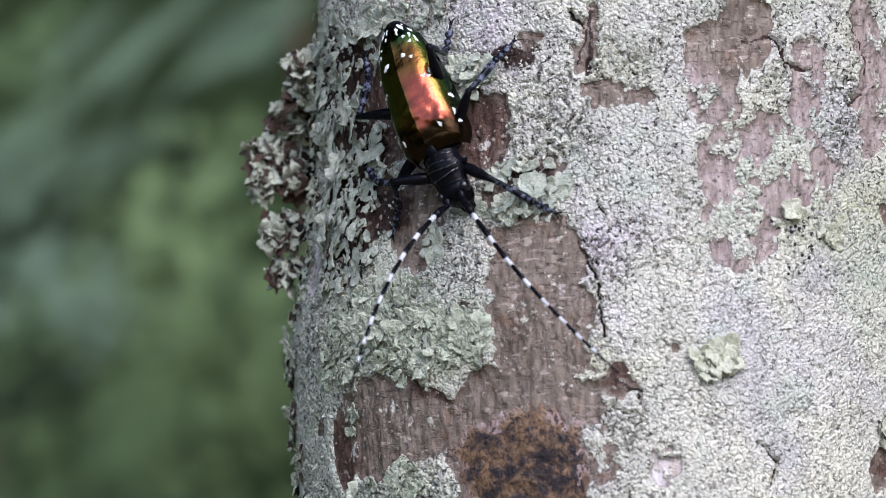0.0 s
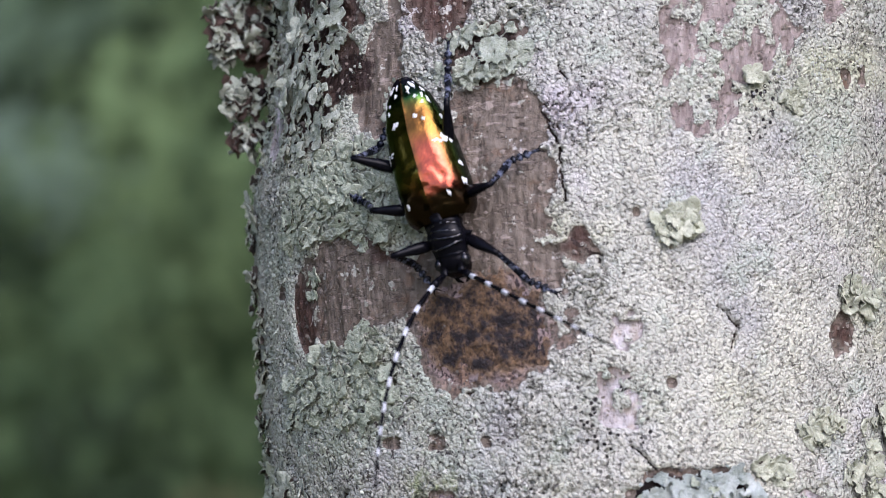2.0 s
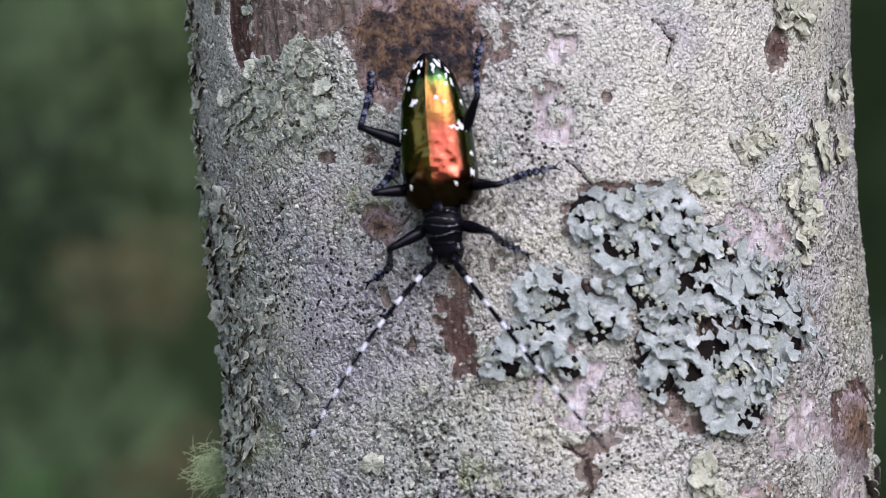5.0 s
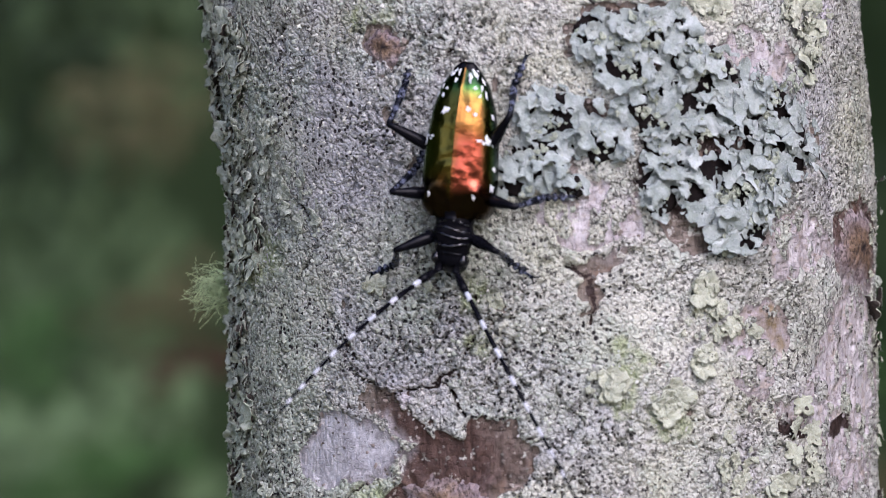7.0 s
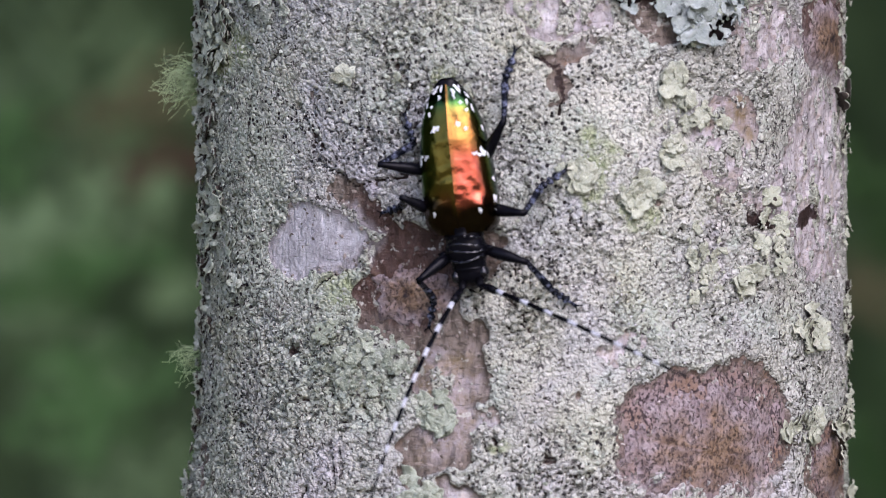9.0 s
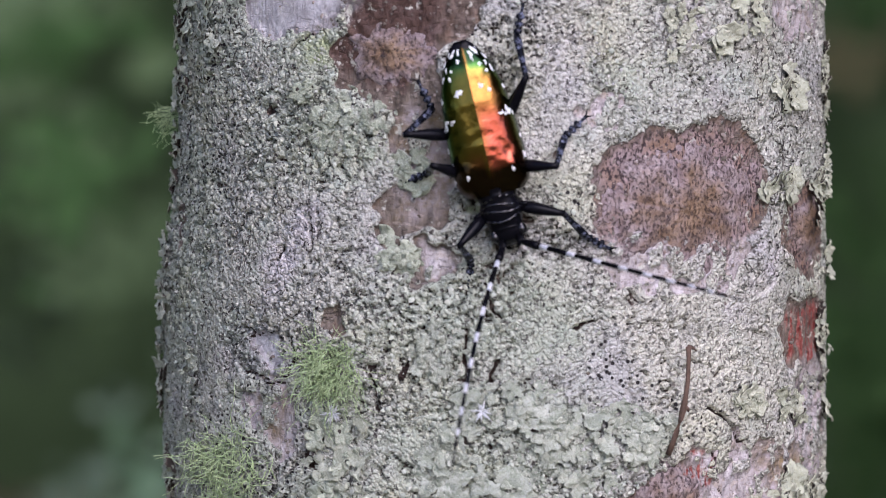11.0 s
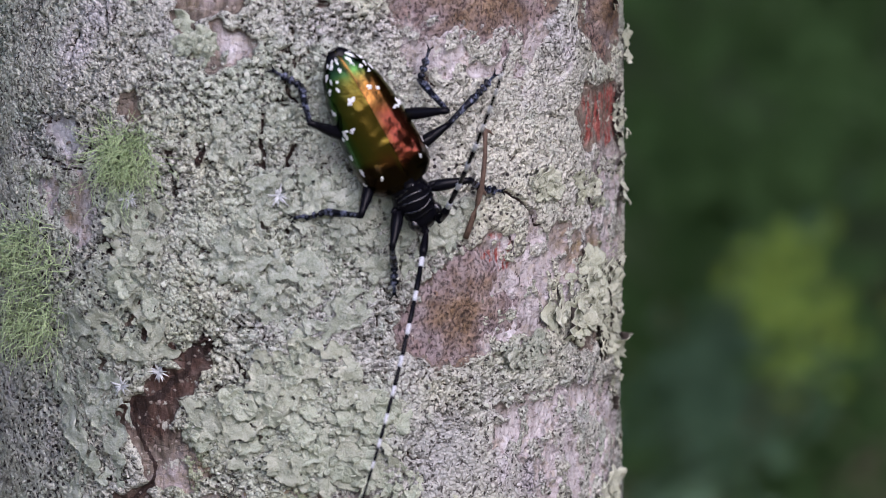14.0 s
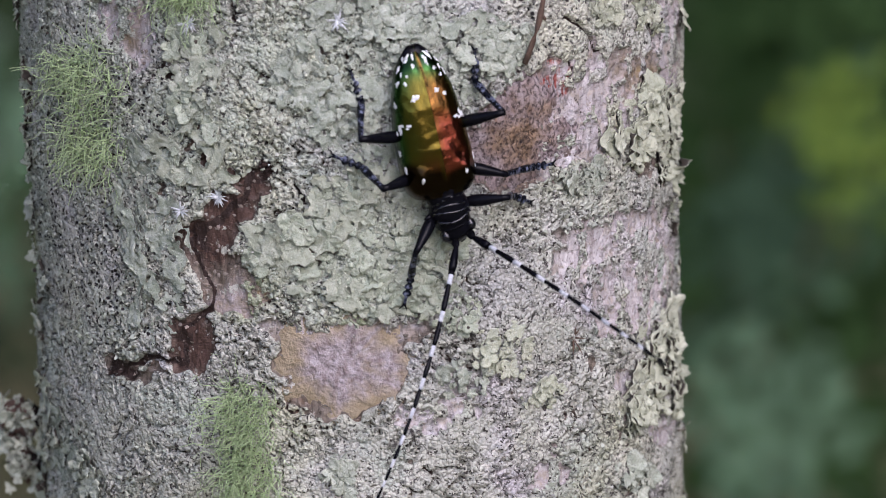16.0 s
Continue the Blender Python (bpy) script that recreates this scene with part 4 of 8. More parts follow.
# ---------------------------------------------------------------- lichens, twig and scraps on the bark
def lobe_mesh(seed, curl, small):
    """A piece of leafy lichen, about one unit across: a broad sheet parted into rounded, toothed lobes, or a small puffy crumb; raised rim, dark underside."""
    rnd = random.Random(seed)
    spokes = 12 if small else 34
    wave, many = rnd.uniform(0, 6), rnd.choice((3, 4, 5, 5))
    outline = []
    for k in range(spokes):
        a = 2 * math.pi * k / spokes
        p = Vector((math.cos(a), math.sin(a), seed * 1.7))
        if small:
            r = 0.52 + 0.36 * noise.noise(p * 1.4) + 0.2 * noise.noise(p * 3)
        else:
            turn = a + 0.35 * noise.noise(p * 1.3 + Vector((5, 2, 1)))
            r = 0.44 + 0.36 * abs(math.cos(many * turn / 2 + wave)) ** 0.55 + 0.34 * noise.noise(p * 0.9)
            r += 0.07 * abs(math.sin(many * 1.5 * turn + wave)) + 0.09 * noise.noise(p * 6) + 0.05 * noise.noise(p * 14)
        outline.append(min(max(r, 0.16), 1.0) * 0.72)
    rings = ((0.5, 0.05, 0.0), (0.85, 0.05, 0.5), (1.0, 0.0, 0.9)) if small else ((0.4, 0.0, 0.0), (0.74, 0.02, 0.2), (0.9, 0.04, 0.7), (1.0, 0.0, 1.0))
    top = [(0.0, 0.0, 0.04 if small else 0.0)]
    for ring, up, weight in rings:
        for k in range(spokes):
            a = 2 * math.pi * k / spokes
            rim = up + curl * weight * (0.015 + 0.06 * math.sin(2.0 * a + wave) + 0.045 * math.sin(5.0 * a + 2 * wave) + 0.09 * noise.noise(Vector((6 * math.cos(a), 6 * math.sin(a), seed))))
            x, y = outline[k] * ring * math.cos(a), outline[k] * ring * math.sin(a)
            top.append((x, y, rim + 0.14 * noise.noise(Vector((3.0 * x, 3.0 * y, seed + 9)))))
    faces = []
    last = len(rings) - 1
    for k in range(spokes):
        m = (k + 1) % spokes
        faces.append((0, 1 + k, 1 + m))
        for q in range(last):
            b = 1 + q * spokes
            faces.append((b + k, b + spokes + k, b + spokes + m, b + m))
    # the underside: one sheet a little below, hung from the rim
    n, edge = len(top), 1 + last * spokes
    thick = 0.09 if small else 0.035
    inner = 1 + (last - 1 if small else 1) * spokes
    low = [(x * 0.98, y * 0.98, z - thick) for x, y, z in top[edge:] + top[inner:inner + spokes]] + [(0.0, 0.0, top[0][2] - 2 * thick)]
    for k in range(spokes):
        m = (k + 1) % spokes
        faces.append((edge + k, n + k, n + m, edge + m))
        faces.append((n + k, n + spokes + k, n + spokes + m, n + m))
        faces.append((n + spokes + k, n + 2 * spokes, n + spokes + m))
    return top + low, faces, [0.0] * n + [1.0] * len(low)


def sheet_mesh(seed):
    """A flat, ragged piece of thallus, about one unit across, deeply incised and finely toothed, rippled, with a dark underside."""
    rnd = random.Random(seed)
    spokes, rings = 38, (0.3, 0.6, 0.85, 1.0)
    turn, tilt = rnd.uniform(0, 6), rnd.uniform(0.6, 1.0)
    outline = []
    for k in range(spokes):
        a = 2 * math.pi * k / spokes
        p = Vector((math.cos(a), math.sin(a), seed * 2.3))
        cut = abs(noise.noise(p * 1.9 + Vector((4, 7, 0))))
        r = 0.58 + 0.42 * noise.noise(p * 1.2) - 1.7 * max(0.0, 0.15 - cut) + 0.12 * noise.noise(p * 4.5) + 0.10 * noise.noise(p * 9.5)
        outline.append(min(max(r, 0.14), 1.0) * 0.8)
    top = [(0.0, 0.0, 0.0)]
    for ring in rings:
        for k in range(spokes):
            a = 2 * math.pi * k / spokes
            x, y = outline[k] * ring * math.cos(a), outline[k] * ring * math.sin(a) * tilt
            z = 0.10 * noise.noise(Vector((2.4 * x, 2.4 * y, seed + 3))) + 0.05 * noise.noise(Vector((6 * x, 6 * y, seed + 5)))
            top.append((x, y, z + (0.07 * noise.noise(Vector((3 * math.cos(a), 3 * math.sin(a), seed + turn))) + 0.02) * ring ** 4))
    faces, last = [], len(rings) - 1
    for k in range(spokes):
        m = (k + 1) % spokes
        faces.append((0, 1 + k, 1 + m))
        for q in range(last):
            b = 1 + q * spokes
            faces.append((b + k, b + spokes + k, b + spokes + m, b + m))
    n, edge = len(top), 1 + last * spokes
    low = [(x * 0.98, y * 0.98, z - 0.035) for x, y, z in top[edge:] + top[1 + spokes:1 + 2 * spokes]] + [(0.0, 0.0, -0.07)]
    for k in range(spokes):
        m = (k + 1) % spokes
        faces.append((edge + k, n + k, n + m, edge + m))
        faces.append((n + k, n + spokes + k, n + spokes + m, n + m))
        faces.append((n + spokes + k, n + 2 * spokes, n + spokes + m))
    return top + low, faces, [0.0] * n + [1.0] * len(low)


LICHENS = {"sage": (SAGE_LICHEN, "sage-grey leafy lichen with curled lobes growing on the bark"),
           "blue": (BLUE_LICHEN, "large blue-grey leafy lichen rosette growing on the bark"),
           "green": (GREEN_LICHEN, "flat grey-green lichen patch growing on the bark"),
           "cream": (CREAM_LICHEN, "small yellowish leafy lichen tuft growing on the bark")}
LOBES, CRUMBS = {}, {}
for shade in LICHENS:
    for table, small, seed in ((LOBES, False, 50), (CRUMBS, True, 80)):
        table[shade] = []
        for k in range(9):
            if not small and (shade == "blue" or shade == "sage" and k % 3):
                vs, fs, dark = sheet_mesh(seed + k)
            else:
                vs, fs, dark = lobe_mesh(seed + k, (0.7, 1.2, 1.6, 0.9, 1.4, 1.0, 1.8, 0.8, 1.3)[k], small)
            me_ = mesh_from("lobe", vs, fs, LICHENS[shade][0])
            me_.attributes.new("under", "FLOAT", "POINT").data.foreach_set("value", np.array(dark, dtype=np.float32))
            table[shade].append(me_)
DEAD = []
for k in range(4):
    vs, fs, dark = lobe_mesh(120 + k, 1.5, k % 2 == 0)
    DEAD.append(mesh_from("lobe", vs, fs, DEAD_LOBE))
CLUMP_COUNT = [0]
# share and size of broad lobes, share and size of crumbs, how far they stand off (mm)
HABIT = {"sage": (0.6, 1.1, 0.65, 0.6, 1.9), "green": (0.7, 0.95, 1.0, 0.55, 1.1), "cream": (0.6, 0.95, 0.8, 0.5, 1.7), "blue": (0.03, 1.3, 0.5, 0.32, 2.2)}


def thallus(s, z, rs, rz, seed, cover, grain, lift, place, material):
    """One smooth, ragged sheet of leafy lichen with sinuses and holes, lying a little off the bark; cover: the share of its oval that it fills."""
    step = 0.29
    us, uz = np.arange(-1.3 * rs, 1.3 * rs, step), np.arange(-1.3 * rz, 1.3 * rz, step)
    a, b = np.meshgrid(s + us, z + uz, indexing="ij")
    d = np.hypot((a - s) / rs, (b - z) / rz)
    wa, wb = a + 0.5 * grain2(a / 1.3, b / 1.3, seed + 5), b + 0.5 * grain2(a / 1.3, b / 1.3, seed + 6)
    field = fractal(wa / grain, wb / grain, seed, 4, 0.55) + 0.2 * grain2(a / 0.8, b / 0.8, seed + 7) - 0.25 * np.clip(1 - np.abs(grain2(wa / 2.1, wb / 2.1, seed + 13)) / 0.12, 0, 1) - 3.0 * np.maximum(0, d - 0.8)
    field -= np.quantile(field[d < 0.9], 1 - cover)
    rim = np.clip(1 - field / 0.16, 0, 1)
    height = lift + 0.55 * fractal(a / 6, b / 6, seed + 9, 2) + 0.22 * fractal(a / 2, b / 2, seed + 17, 2) + rim * (0.5 * grain2(a / 1.8, b / 1.8, seed + 11) + 0.1)
    th, h = a / 1000 / RADIUS, 1.2 + b / 1000
    r = np.interp(h, TRUNK_Z, TRUNK_R) + (0.8 + 0.7 * fractal(a / 30, b / 45, 101, 3) + np.maximum(height, 0.25)) / 1000
    co = np.stack([np.interp(h, TRUNK_Z, TRUNK_X) + r * np.sin(th), -r * np.cos(th), h], -1) - np.array(place)
    axis = np.stack([np.sin(th), -np.cos(th), 0 * th], -1)
    tops, lows, faces, known = [], [], [], {}

    def corner(i, j, k, m):
        """The grid point i, j itself, or where the margin crosses the line from it to k, m."""
        key = (i, j, k, m) if (i, j) <= (k, m) else (k, m, i, j)
        if key not in known:
            if (i, j) == (k, m):
                p, out = co[i, j], axis[i, j]
            else:
                f0, f1 = field[key[0], key[1]], field[key[2], key[3]]
                w = f0 / (f0 - f1)
                p, out = co[key[0], key[1]] * (1 - w) + co[key[2], key[3]] * w, axis[i, j]
            known[key] = len(tops)
            tops.append(tuple(p))
            lows.append(tuple(p - out * 0.00013))
        return known[key]

    inside = field > 0
    some = inside[:-1, :-1] | inside[1:, :-1] | inside[1:, 1:] | inside[:-1, 1:]
    margin = []
    for i, j in zip(*np.nonzero(some)):
        ring = ((i, j), (i + 1, j), (i + 1, j + 1), (i, j + 1))
        loop = []
        for k in range(4):
            p, q = ring[k], ring[(k + 1) % 4]
            if inside[p]:
                loop.append((corner(*p, *p), False))
            if inside[p] != inside[q]:
                loop.append((corner(*p, *q), True))
        if len(loop) >= 3:
            faces.append(tuple(v for v, _ in loop))
            for k in range(len(loop)):
                if loop[k][1] and loop[(k + 1) % len(loop)][1]:
                    margin.append((loop[k][0], loop[(k + 1) % len(loop)][0]))
    n = len(tops)
    faces += [tuple(n + v for v in f[::-1]) for f in faces]
    faces += [(q, p, n + p, n + q) for p, q in margin]
    me_ = mesh_from("thallus", tops + lows, faces, material)
    me_.attributes.new("under", "FLOAT", "POINT").data.foreach_set("value", np.array([0.0] * n + [1.0] * n, dtype=np.float32))
    return me_


def clump(shade, s, z, rs, rz, count, size, upright, tall=0.0):
    """One lichen: overlapping lobes that spread from its middle; millimetres, upright 0 flat to 1 bushy, tall: how far it stands off."""
    CLUMP_COUNT[0] += 1
    rnd = random.Random(900 + CLUMP_COUNT[0])
    place, n, side = on_trunk(s, z)
    body = tagged(new("leafy_lichen"), LICHENS[shade][1], "lichen", "lichens on the trunk")
    body.matrix_basis = Matrix.Translation(place)
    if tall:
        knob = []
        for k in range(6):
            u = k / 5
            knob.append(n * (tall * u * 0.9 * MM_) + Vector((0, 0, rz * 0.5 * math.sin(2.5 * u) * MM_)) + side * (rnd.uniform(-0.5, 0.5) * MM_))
        part("core", tube("core", knob, [tall * f_ * MM_ for f_ in (0.24, 0.2, 0.17, 0.15, 0.1, 0.04)], BARK_AND_GAP_BLACK, 9), body, "dark dead bark inside the tuft")
    share, broad, crumbs, fine, loft = HABIT[shade]
    leafy = shade == "blue" or shade == "sage" and upright >= 0.45 and not tall and count >= 45 and z > 90
    low = shade in ("green", "sage") and z < -95 and count >= 34 and not tall
    if low:
        for k, lift in enumerate((0.25, 1.0)):
            sheet = thallus(s, z, rs * 1.1, rz * 1.1, 900 + 20 * CLUMP_COUNT[0] + 3 * k, (0.5, 0.36)[k], 2.7, lift, place, SHEETS[shade])
            part("thallus", sheet, body, "smooth scalloped sheet of lichen")
    if leafy:
        for k, lift in enumerate((0.6, 1.4, 2.4) if shade == "blue" else (0.4, 1.2)):
            sheet = thallus(s, z, rs * 1.12, rz * 1.12, 400 + 20 * CLUMP_COUNT[0] + 3 * k, ((0.37, 0.32, 0.25) if shade == "blue" else (0.30, 0.26))[k], 3.0 if shade == "blue" else 2.4, lift, place, SHEETS[shade])
            part("thallus", sheet, body, "smooth ragged sheet of lichen")
    heart = [(rnd.gauss(0, 0.45), rnd.gauss(0, 0.45)) for k in range(3)]
    if shade == "blue":
        # a black rootlet layer under the thallus, standing in for the shade in its gaps
        shade_felt, tris = [on_trunk(s, z, 0.75)[0] - place], []
        for ring in range(1, 7):
            for k in range(26):
                a = 2 * math.pi * k / 26
                q = ring / 6 * (0.95 + 0.3 * noise.noise(Vector((math.cos(a) * 2, math.sin(a) * 2, CLUMP_COUNT[0] * 1.3))))
                shade_felt.append(on_trunk(s + 0.98 * rs * q * math.cos(a), z + 0.98 * rz * q * math.sin(a), 0.75 - 1.2 * (ring == 6))[0] - place)
        for k in range(26):
            j = (k + 1) % 26
            tris.append((0, 1 + k, 1 + j))
            for ring in range(5):
                tris.append((1 + ring * 26 + k, 27 + ring * 26 + k, 27 + ring * 26 + j, 1 + ring * 26 + j))
        part("shade_felt", mesh_from("shade_felt", shade_felt, tris, BARK_AND_GAP_BLACK), body, "black rootlet layer that stands in for the shade between lobes")
    if shade == "sage" and upright <= 0.45:
        # low, crust-like growth: fewer, wider and flatter lobes
        broad, upright = broad * 0.9, upright * 0.8
    if leafy and shade == "sage":
        share, crumbs = 0.28 * share, 0.35 * crumbs
    if low:
        share, crumbs = 0.4 * share, 0.35 * crumbs
    many = int(round(count * share))
    for turn in range(many + int(round(count * crumbs))):
        small = turn >= many
        a, q = rnd.uniform(0, 2 * math.pi), math.sqrt(rnd.uniform(0, 1))
        q *= 0.85 + 0.3 * noise.noise(Vector((math.cos(a) * 1.5, math.sin(a) * 1.5, CLUMP_COUNT[0] * 3.1)))
        ds, dz = (rs + 0.3 * tall) * q * math.cos(a), rz * q * math.sin(a)
        if shade == "blue" and small:
            # powdery knobs in dense groups
            hs, hz = rnd.choice(heart)
            ds, dz = rs * hs + rnd.gauss(0, 1.3), rz * hz + rnd.gauss(0, 1.3)
        p, pn, ps = on_trunk(s + ds, z + dz)
        out = ps * (math.cos(a) * rs) + Vector((0, 0, math.sin(a) * rz))
        if out.length < 1e-6:
            out = ps.copy()
        w = rnd.gauss(0, 0.75)
        y = out.normalized()
        y = (y * math.cos(w) + pn.cross(y) * math.sin(w)).normalized()
        if small or tall:
            lift = upright * rnd.uniform(-0.2, 1.2)
        else:
            lift = upright * rnd.gauss(0.12 if shade == "blue" else 0.18, 0.36)
        y = (y * math.cos(lift) + pn * math.sin(lift)).normalized()
        x = y.cross(pn)
        x = x.normalized() if x.length > 1e-4 else ps.copy()
        zz = x.cross(y)
        if tall:
            # the tufts turn their upper sides to the clearing's light
            light = Vector((rnd.gauss(0, 1.0), -1, rnd.gauss(0.5, 1.0)))
            x = y.cross(light).normalized()
            zz = x.cross(y)
        m = Matrix((x, y, zz)).transposed().to_4x4() @ pose(0, 0, 0, 0, rnd.gauss(0, 14), 0)
        k = size * (fine if small else broad * (0.75 if tall else 1.0)) * rnd.uniform(0.55, 1.6) * MM_
        m = m @ Matrix.Diagonal((k * rnd.uniform(0.8, 1.15), k, k * rnd.uniform(0.8, 1.2), 1))
        rise = rnd.uniform(0.0, 0.55) * loft * min(1.0, 0.4 + upright) + (0.3 if small else 0.0) + 0.35 * (1 - q)
        if shade == "blue":
            rise = rnd.uniform(1.2, 2.6) if small else rnd.uniform(0.8, 2.4)
        m.translation = p - place + pn * ((rise + tall * rnd.uniform(0.15, 1.1)) * MM_)
        if tall and rnd.random() < 0.2:
            part("lobe", rnd.choice(DEAD), body, "dead brown lobe", m)
        else:
            part("lobe", rnd.choice(CRUMBS["green" if shade == "blue" else shade] if small else LOBES[shade]), body, "", m)


MM_ = 0.001
clump("sage", -67.0, 134.4, 18.6, 11.0, 70, 3.0, 0.6)
clump("sage", -57.0, 115.8, 12.6, 12.0, 80, 3.2, 0.6)
clump("sage", -56.3, 102.3, 10.0, 8.0, 45, 3.0, 0.55)
clump("sage", -46.5, 140.2, 9.1, 3.9, 16, 3, 0.5)
clump("sage", -79.8, 135.3, 5.7, 6.6, 70, 3.4, 0.95, 4)
clump("sage", -84.7, 129.0, 0.8, 3.6, 70, 3.4, 0.95, 7)
clump("sage", -85.5, 120.3, 0.1, 5.1, 150, 3.6, 1.0, 10)
clump("sage", -85.4, 108.7, 0.1, 3.5, 90, 3.4, 1.0, 7)
clump("sage", -85.3, 101.6, 0.1, 2.8, 60, 3.2, 1.0, 4.5)
clump("sage", -28.5, 129.5, 5.6, 3.4, 24, 3.0, 0.45)
clump("sage", -17.6, 109.6, 7.2, 5.6, 52, 3.4, 0.45)
clump("sage", -22.1, 106.0, 4.1, 2.9, 14, 3, 0.4)
clump("sage", -34.2, 103.1, 1.9, 3.9, 8, 3, 0.4)
clump("sage", -39.7, 141.3, 6.6, 2.9, 12, 3, 0.4)
clump("green", -43.7, 89.4, 14.8, 8.2, 95, 2.8, 0.25)
clump("green", -27.2, 84.6, 6.6, 5.8, 52, 2.8, 0.3)
clump("green", -37.3, 81.4, 8.5, 2.8, 26, 2.6, 0.3)
clump("green", -55.0, 82.8, 9.1, 5.7, 40, 2.4, 0.35)
clump("green", -47.9, 54.4, 18.4, 8.5, 90, 2.4, 0.25)
clump("green", -39.5, 62.7, 5.1, 4.7, 18, 2.4, 0.3)
clump("green", -52.6, 72.6, 2.0, 2.7, 8, 2.4, 0.4)
clump("cream", 15.8, 80.2, 4.0, 3.0, 20, 3.6, 0.6)
clump("cream", 27.7, 105.8, 1.5, 1.3, 5, 2.4, 0.6)
clump("cream", 36.4, 102.6, 2.9, 2.7, 9, 2.6, 0.5)
clump("cream", 51.5, 70.3, 6.9, 3.4, 18, 3.2, 0.5)
clump("cream", 41.9, 47.6, 5.3, 3.0, 16, 3.0, 0.5)
clump("cream", 59.5, 48.3, 8.5, 4.1, 20, 3.0, 0.55)
clump("cream", 66.3, 57.8, 7.9, 3.9, 12, 3.0, 0.6)
clump("cream", 31.9, 40.2, 4.5, 1.9, 10, 2.6, 0.4)
clump("cream", 52.5, 39.4, 8.5, 4.8, 22, 2.8, 0.5)
clump("cream", 52.4, 32.8, 4.1, 3.8, 10, 2.8, 0.5)
clump("blue", 10.2, 34.7, 4.9, 4.6, 46, 4.2, 0.35)
clump("blue", 19.1, 35.7, 7.9, 4.4, 62, 4.4, 0.35)
clump("blue", 27.9, 29.4, 8.4, 4.7, 62, 4.2, 0.45)
clump("blue", 23.2, 22.3, 11.4, 4.6, 90, 4.0, 0.45)
clump("blue", 38.9, 23.0, 8.9, 5.6, 60, 4.0, 0.45)
clump("blue", 43.4, 16.5, 8.3, 5.6, 48, 4.2, 0.45)
clump("blue", 2.5, 21.8, 7.0, 4.2, 48, 3.4, 0.4)
clump("blue", -1.9, 14.4, 5.6, 4.6, 46, 3.8, 0.35)
clump("blue", 8.6, 17.2, 5.6, 3.7, 36, 3.4, 0.4)
clump("blue", 20.1, 15.4, 5.0, 4.6, 30, 2.4, 0.8)
clump("blue", 30.7, 9.9, 10.7, 6.5, 92, 4.4, 0.45)
clump("blue", 32.5, 2.4, 6.9, 3.4, 32, 4.0, 0.45)
clump("blue", 18.6, 9.8, 4.0, 5.6, 28, 2.4, 0.8)
clump("blue", -6.0, 11.2, 4.2, 3.2, 22, 3.6, 0.3)
clump("blue", 3.3, 10.2, 2.8, 2.2, 12, 3.4, 0.35)
clump("blue", 14.4, 29.7, 6.0, 4.5, 40, 3.4, 0.35)
clump("blue", 35.7, 10.4, 5.5, 4.5, 34, 3.6, 0.35)
clump("cream", 27.1, -7.3, 2.6, 4.5, 16, 3.0, 0.55)
clump("cream", 20.2, -24.9, 3.4, 3.2, 14, 3.2, 0.5)
clump("cream", 8.5, -22.1, 3.4, 2.4, 12, 3.0, 0.5)
clump("cream", 25.4, -18.0, 2.5, 1.9, 8, 2.6, 0.5)
clump("cream", -9.2, -8.2, 1.1, 0.9, 2, 3.2, 0.1)
clump("cream", -21.4, -6.7, 1.4, 1.1, 2, 3.2, 0.1)
clump("cream", -31.6, -6.0, 1.6, 0.9, 2, 3.2, 0.1)
clump("sage", -76.6, 0.5, 9.0, 17.5, 40, 2.2, 0.6)
clump("sage", -78.7, -24.1, 6.9, 19.8, 44, 2.2, 0.6)
clump("sage", -65.9, 19.9, 4.5, 12.5, 28, 2.4, 0.6)
clump("sage", -80.4, 32.0, 4.9, 9.6, 20, 2.6, 0.8)
clump("sage", -47.4, 8.1, 9.1, 5.7, 30, 1.8, 0.3)
clump("sage", -56.4, 14.9, 7.8, 9.5, 36, 2.0, 0.4)
clump("sage", -78.8, -48.6, 6.7, 13.7, 26, 2.0, 0.5)
clump("sage", -63.0, -37.9, 7.6, 7.7, 20, 2.0, 0.4)
clump("sage", -64.4, 33.3, 9.0, 8.6, 50, 3.2, 0.75)
clump("sage", -71.2, 17.0, 14.3, 8.6, 60, 3.2, 0.75)
clump("green", -71.5, 0.6, 14.0, 9.7, 60, 3.2, 0.75)
clump("sage", -74.8, -17.0, 10.7, 10.8, 50, 3.0, 0.7)
clump("green", -71.8, -33.3, 13.7, 9.7, 40, 3.0, 0.7)
clump("cream", 39.8, -39.4, 3.6, 1.9, 10, 3.0, 0.55)
clump("cream", 59.1, -49.6, 5.5, 4.0, 18, 3.4, 0.6)
clump("cream", 56.3, -65.3, 7.7, 3.3, 20, 3.2, 0.6)
clump("cream", 76.5, -66.8, 9.1, 3.3, 26, 3.2, 0.65)
clump("cream", 31.9, -36.8, 4.6, 7.5, 18, 2.4, 0.45)
clump("cream", 48.1, -32.5, 7.7, 7.6, 22, 2.2, 0.4)
clump("cream", 28.2, -12.5, 11.0, 2.8, 20, 2.0, 0.3)
clump("green", -18.9, -72.1, 1.0, 0.9, 1, 4.0, 0.1)
clump("green", -15.2, -75.5, 3.8, 2.0, 22, 2.4, 0.4)
clump("green", -14.4, -61.5, 3.3, 3.7, 16, 2.8, 0.15)
clump("green", -34.8, -48.2, 2.2, 1.7, 5, 2.6, 0.3)
clump("green", -26.1, -53.5, 9.7, 5.6, 40, 1.8, 0.2)
clump("sage", 3.0, -101.3, 10.1, 6.5, 92, 2.8, 0.4)
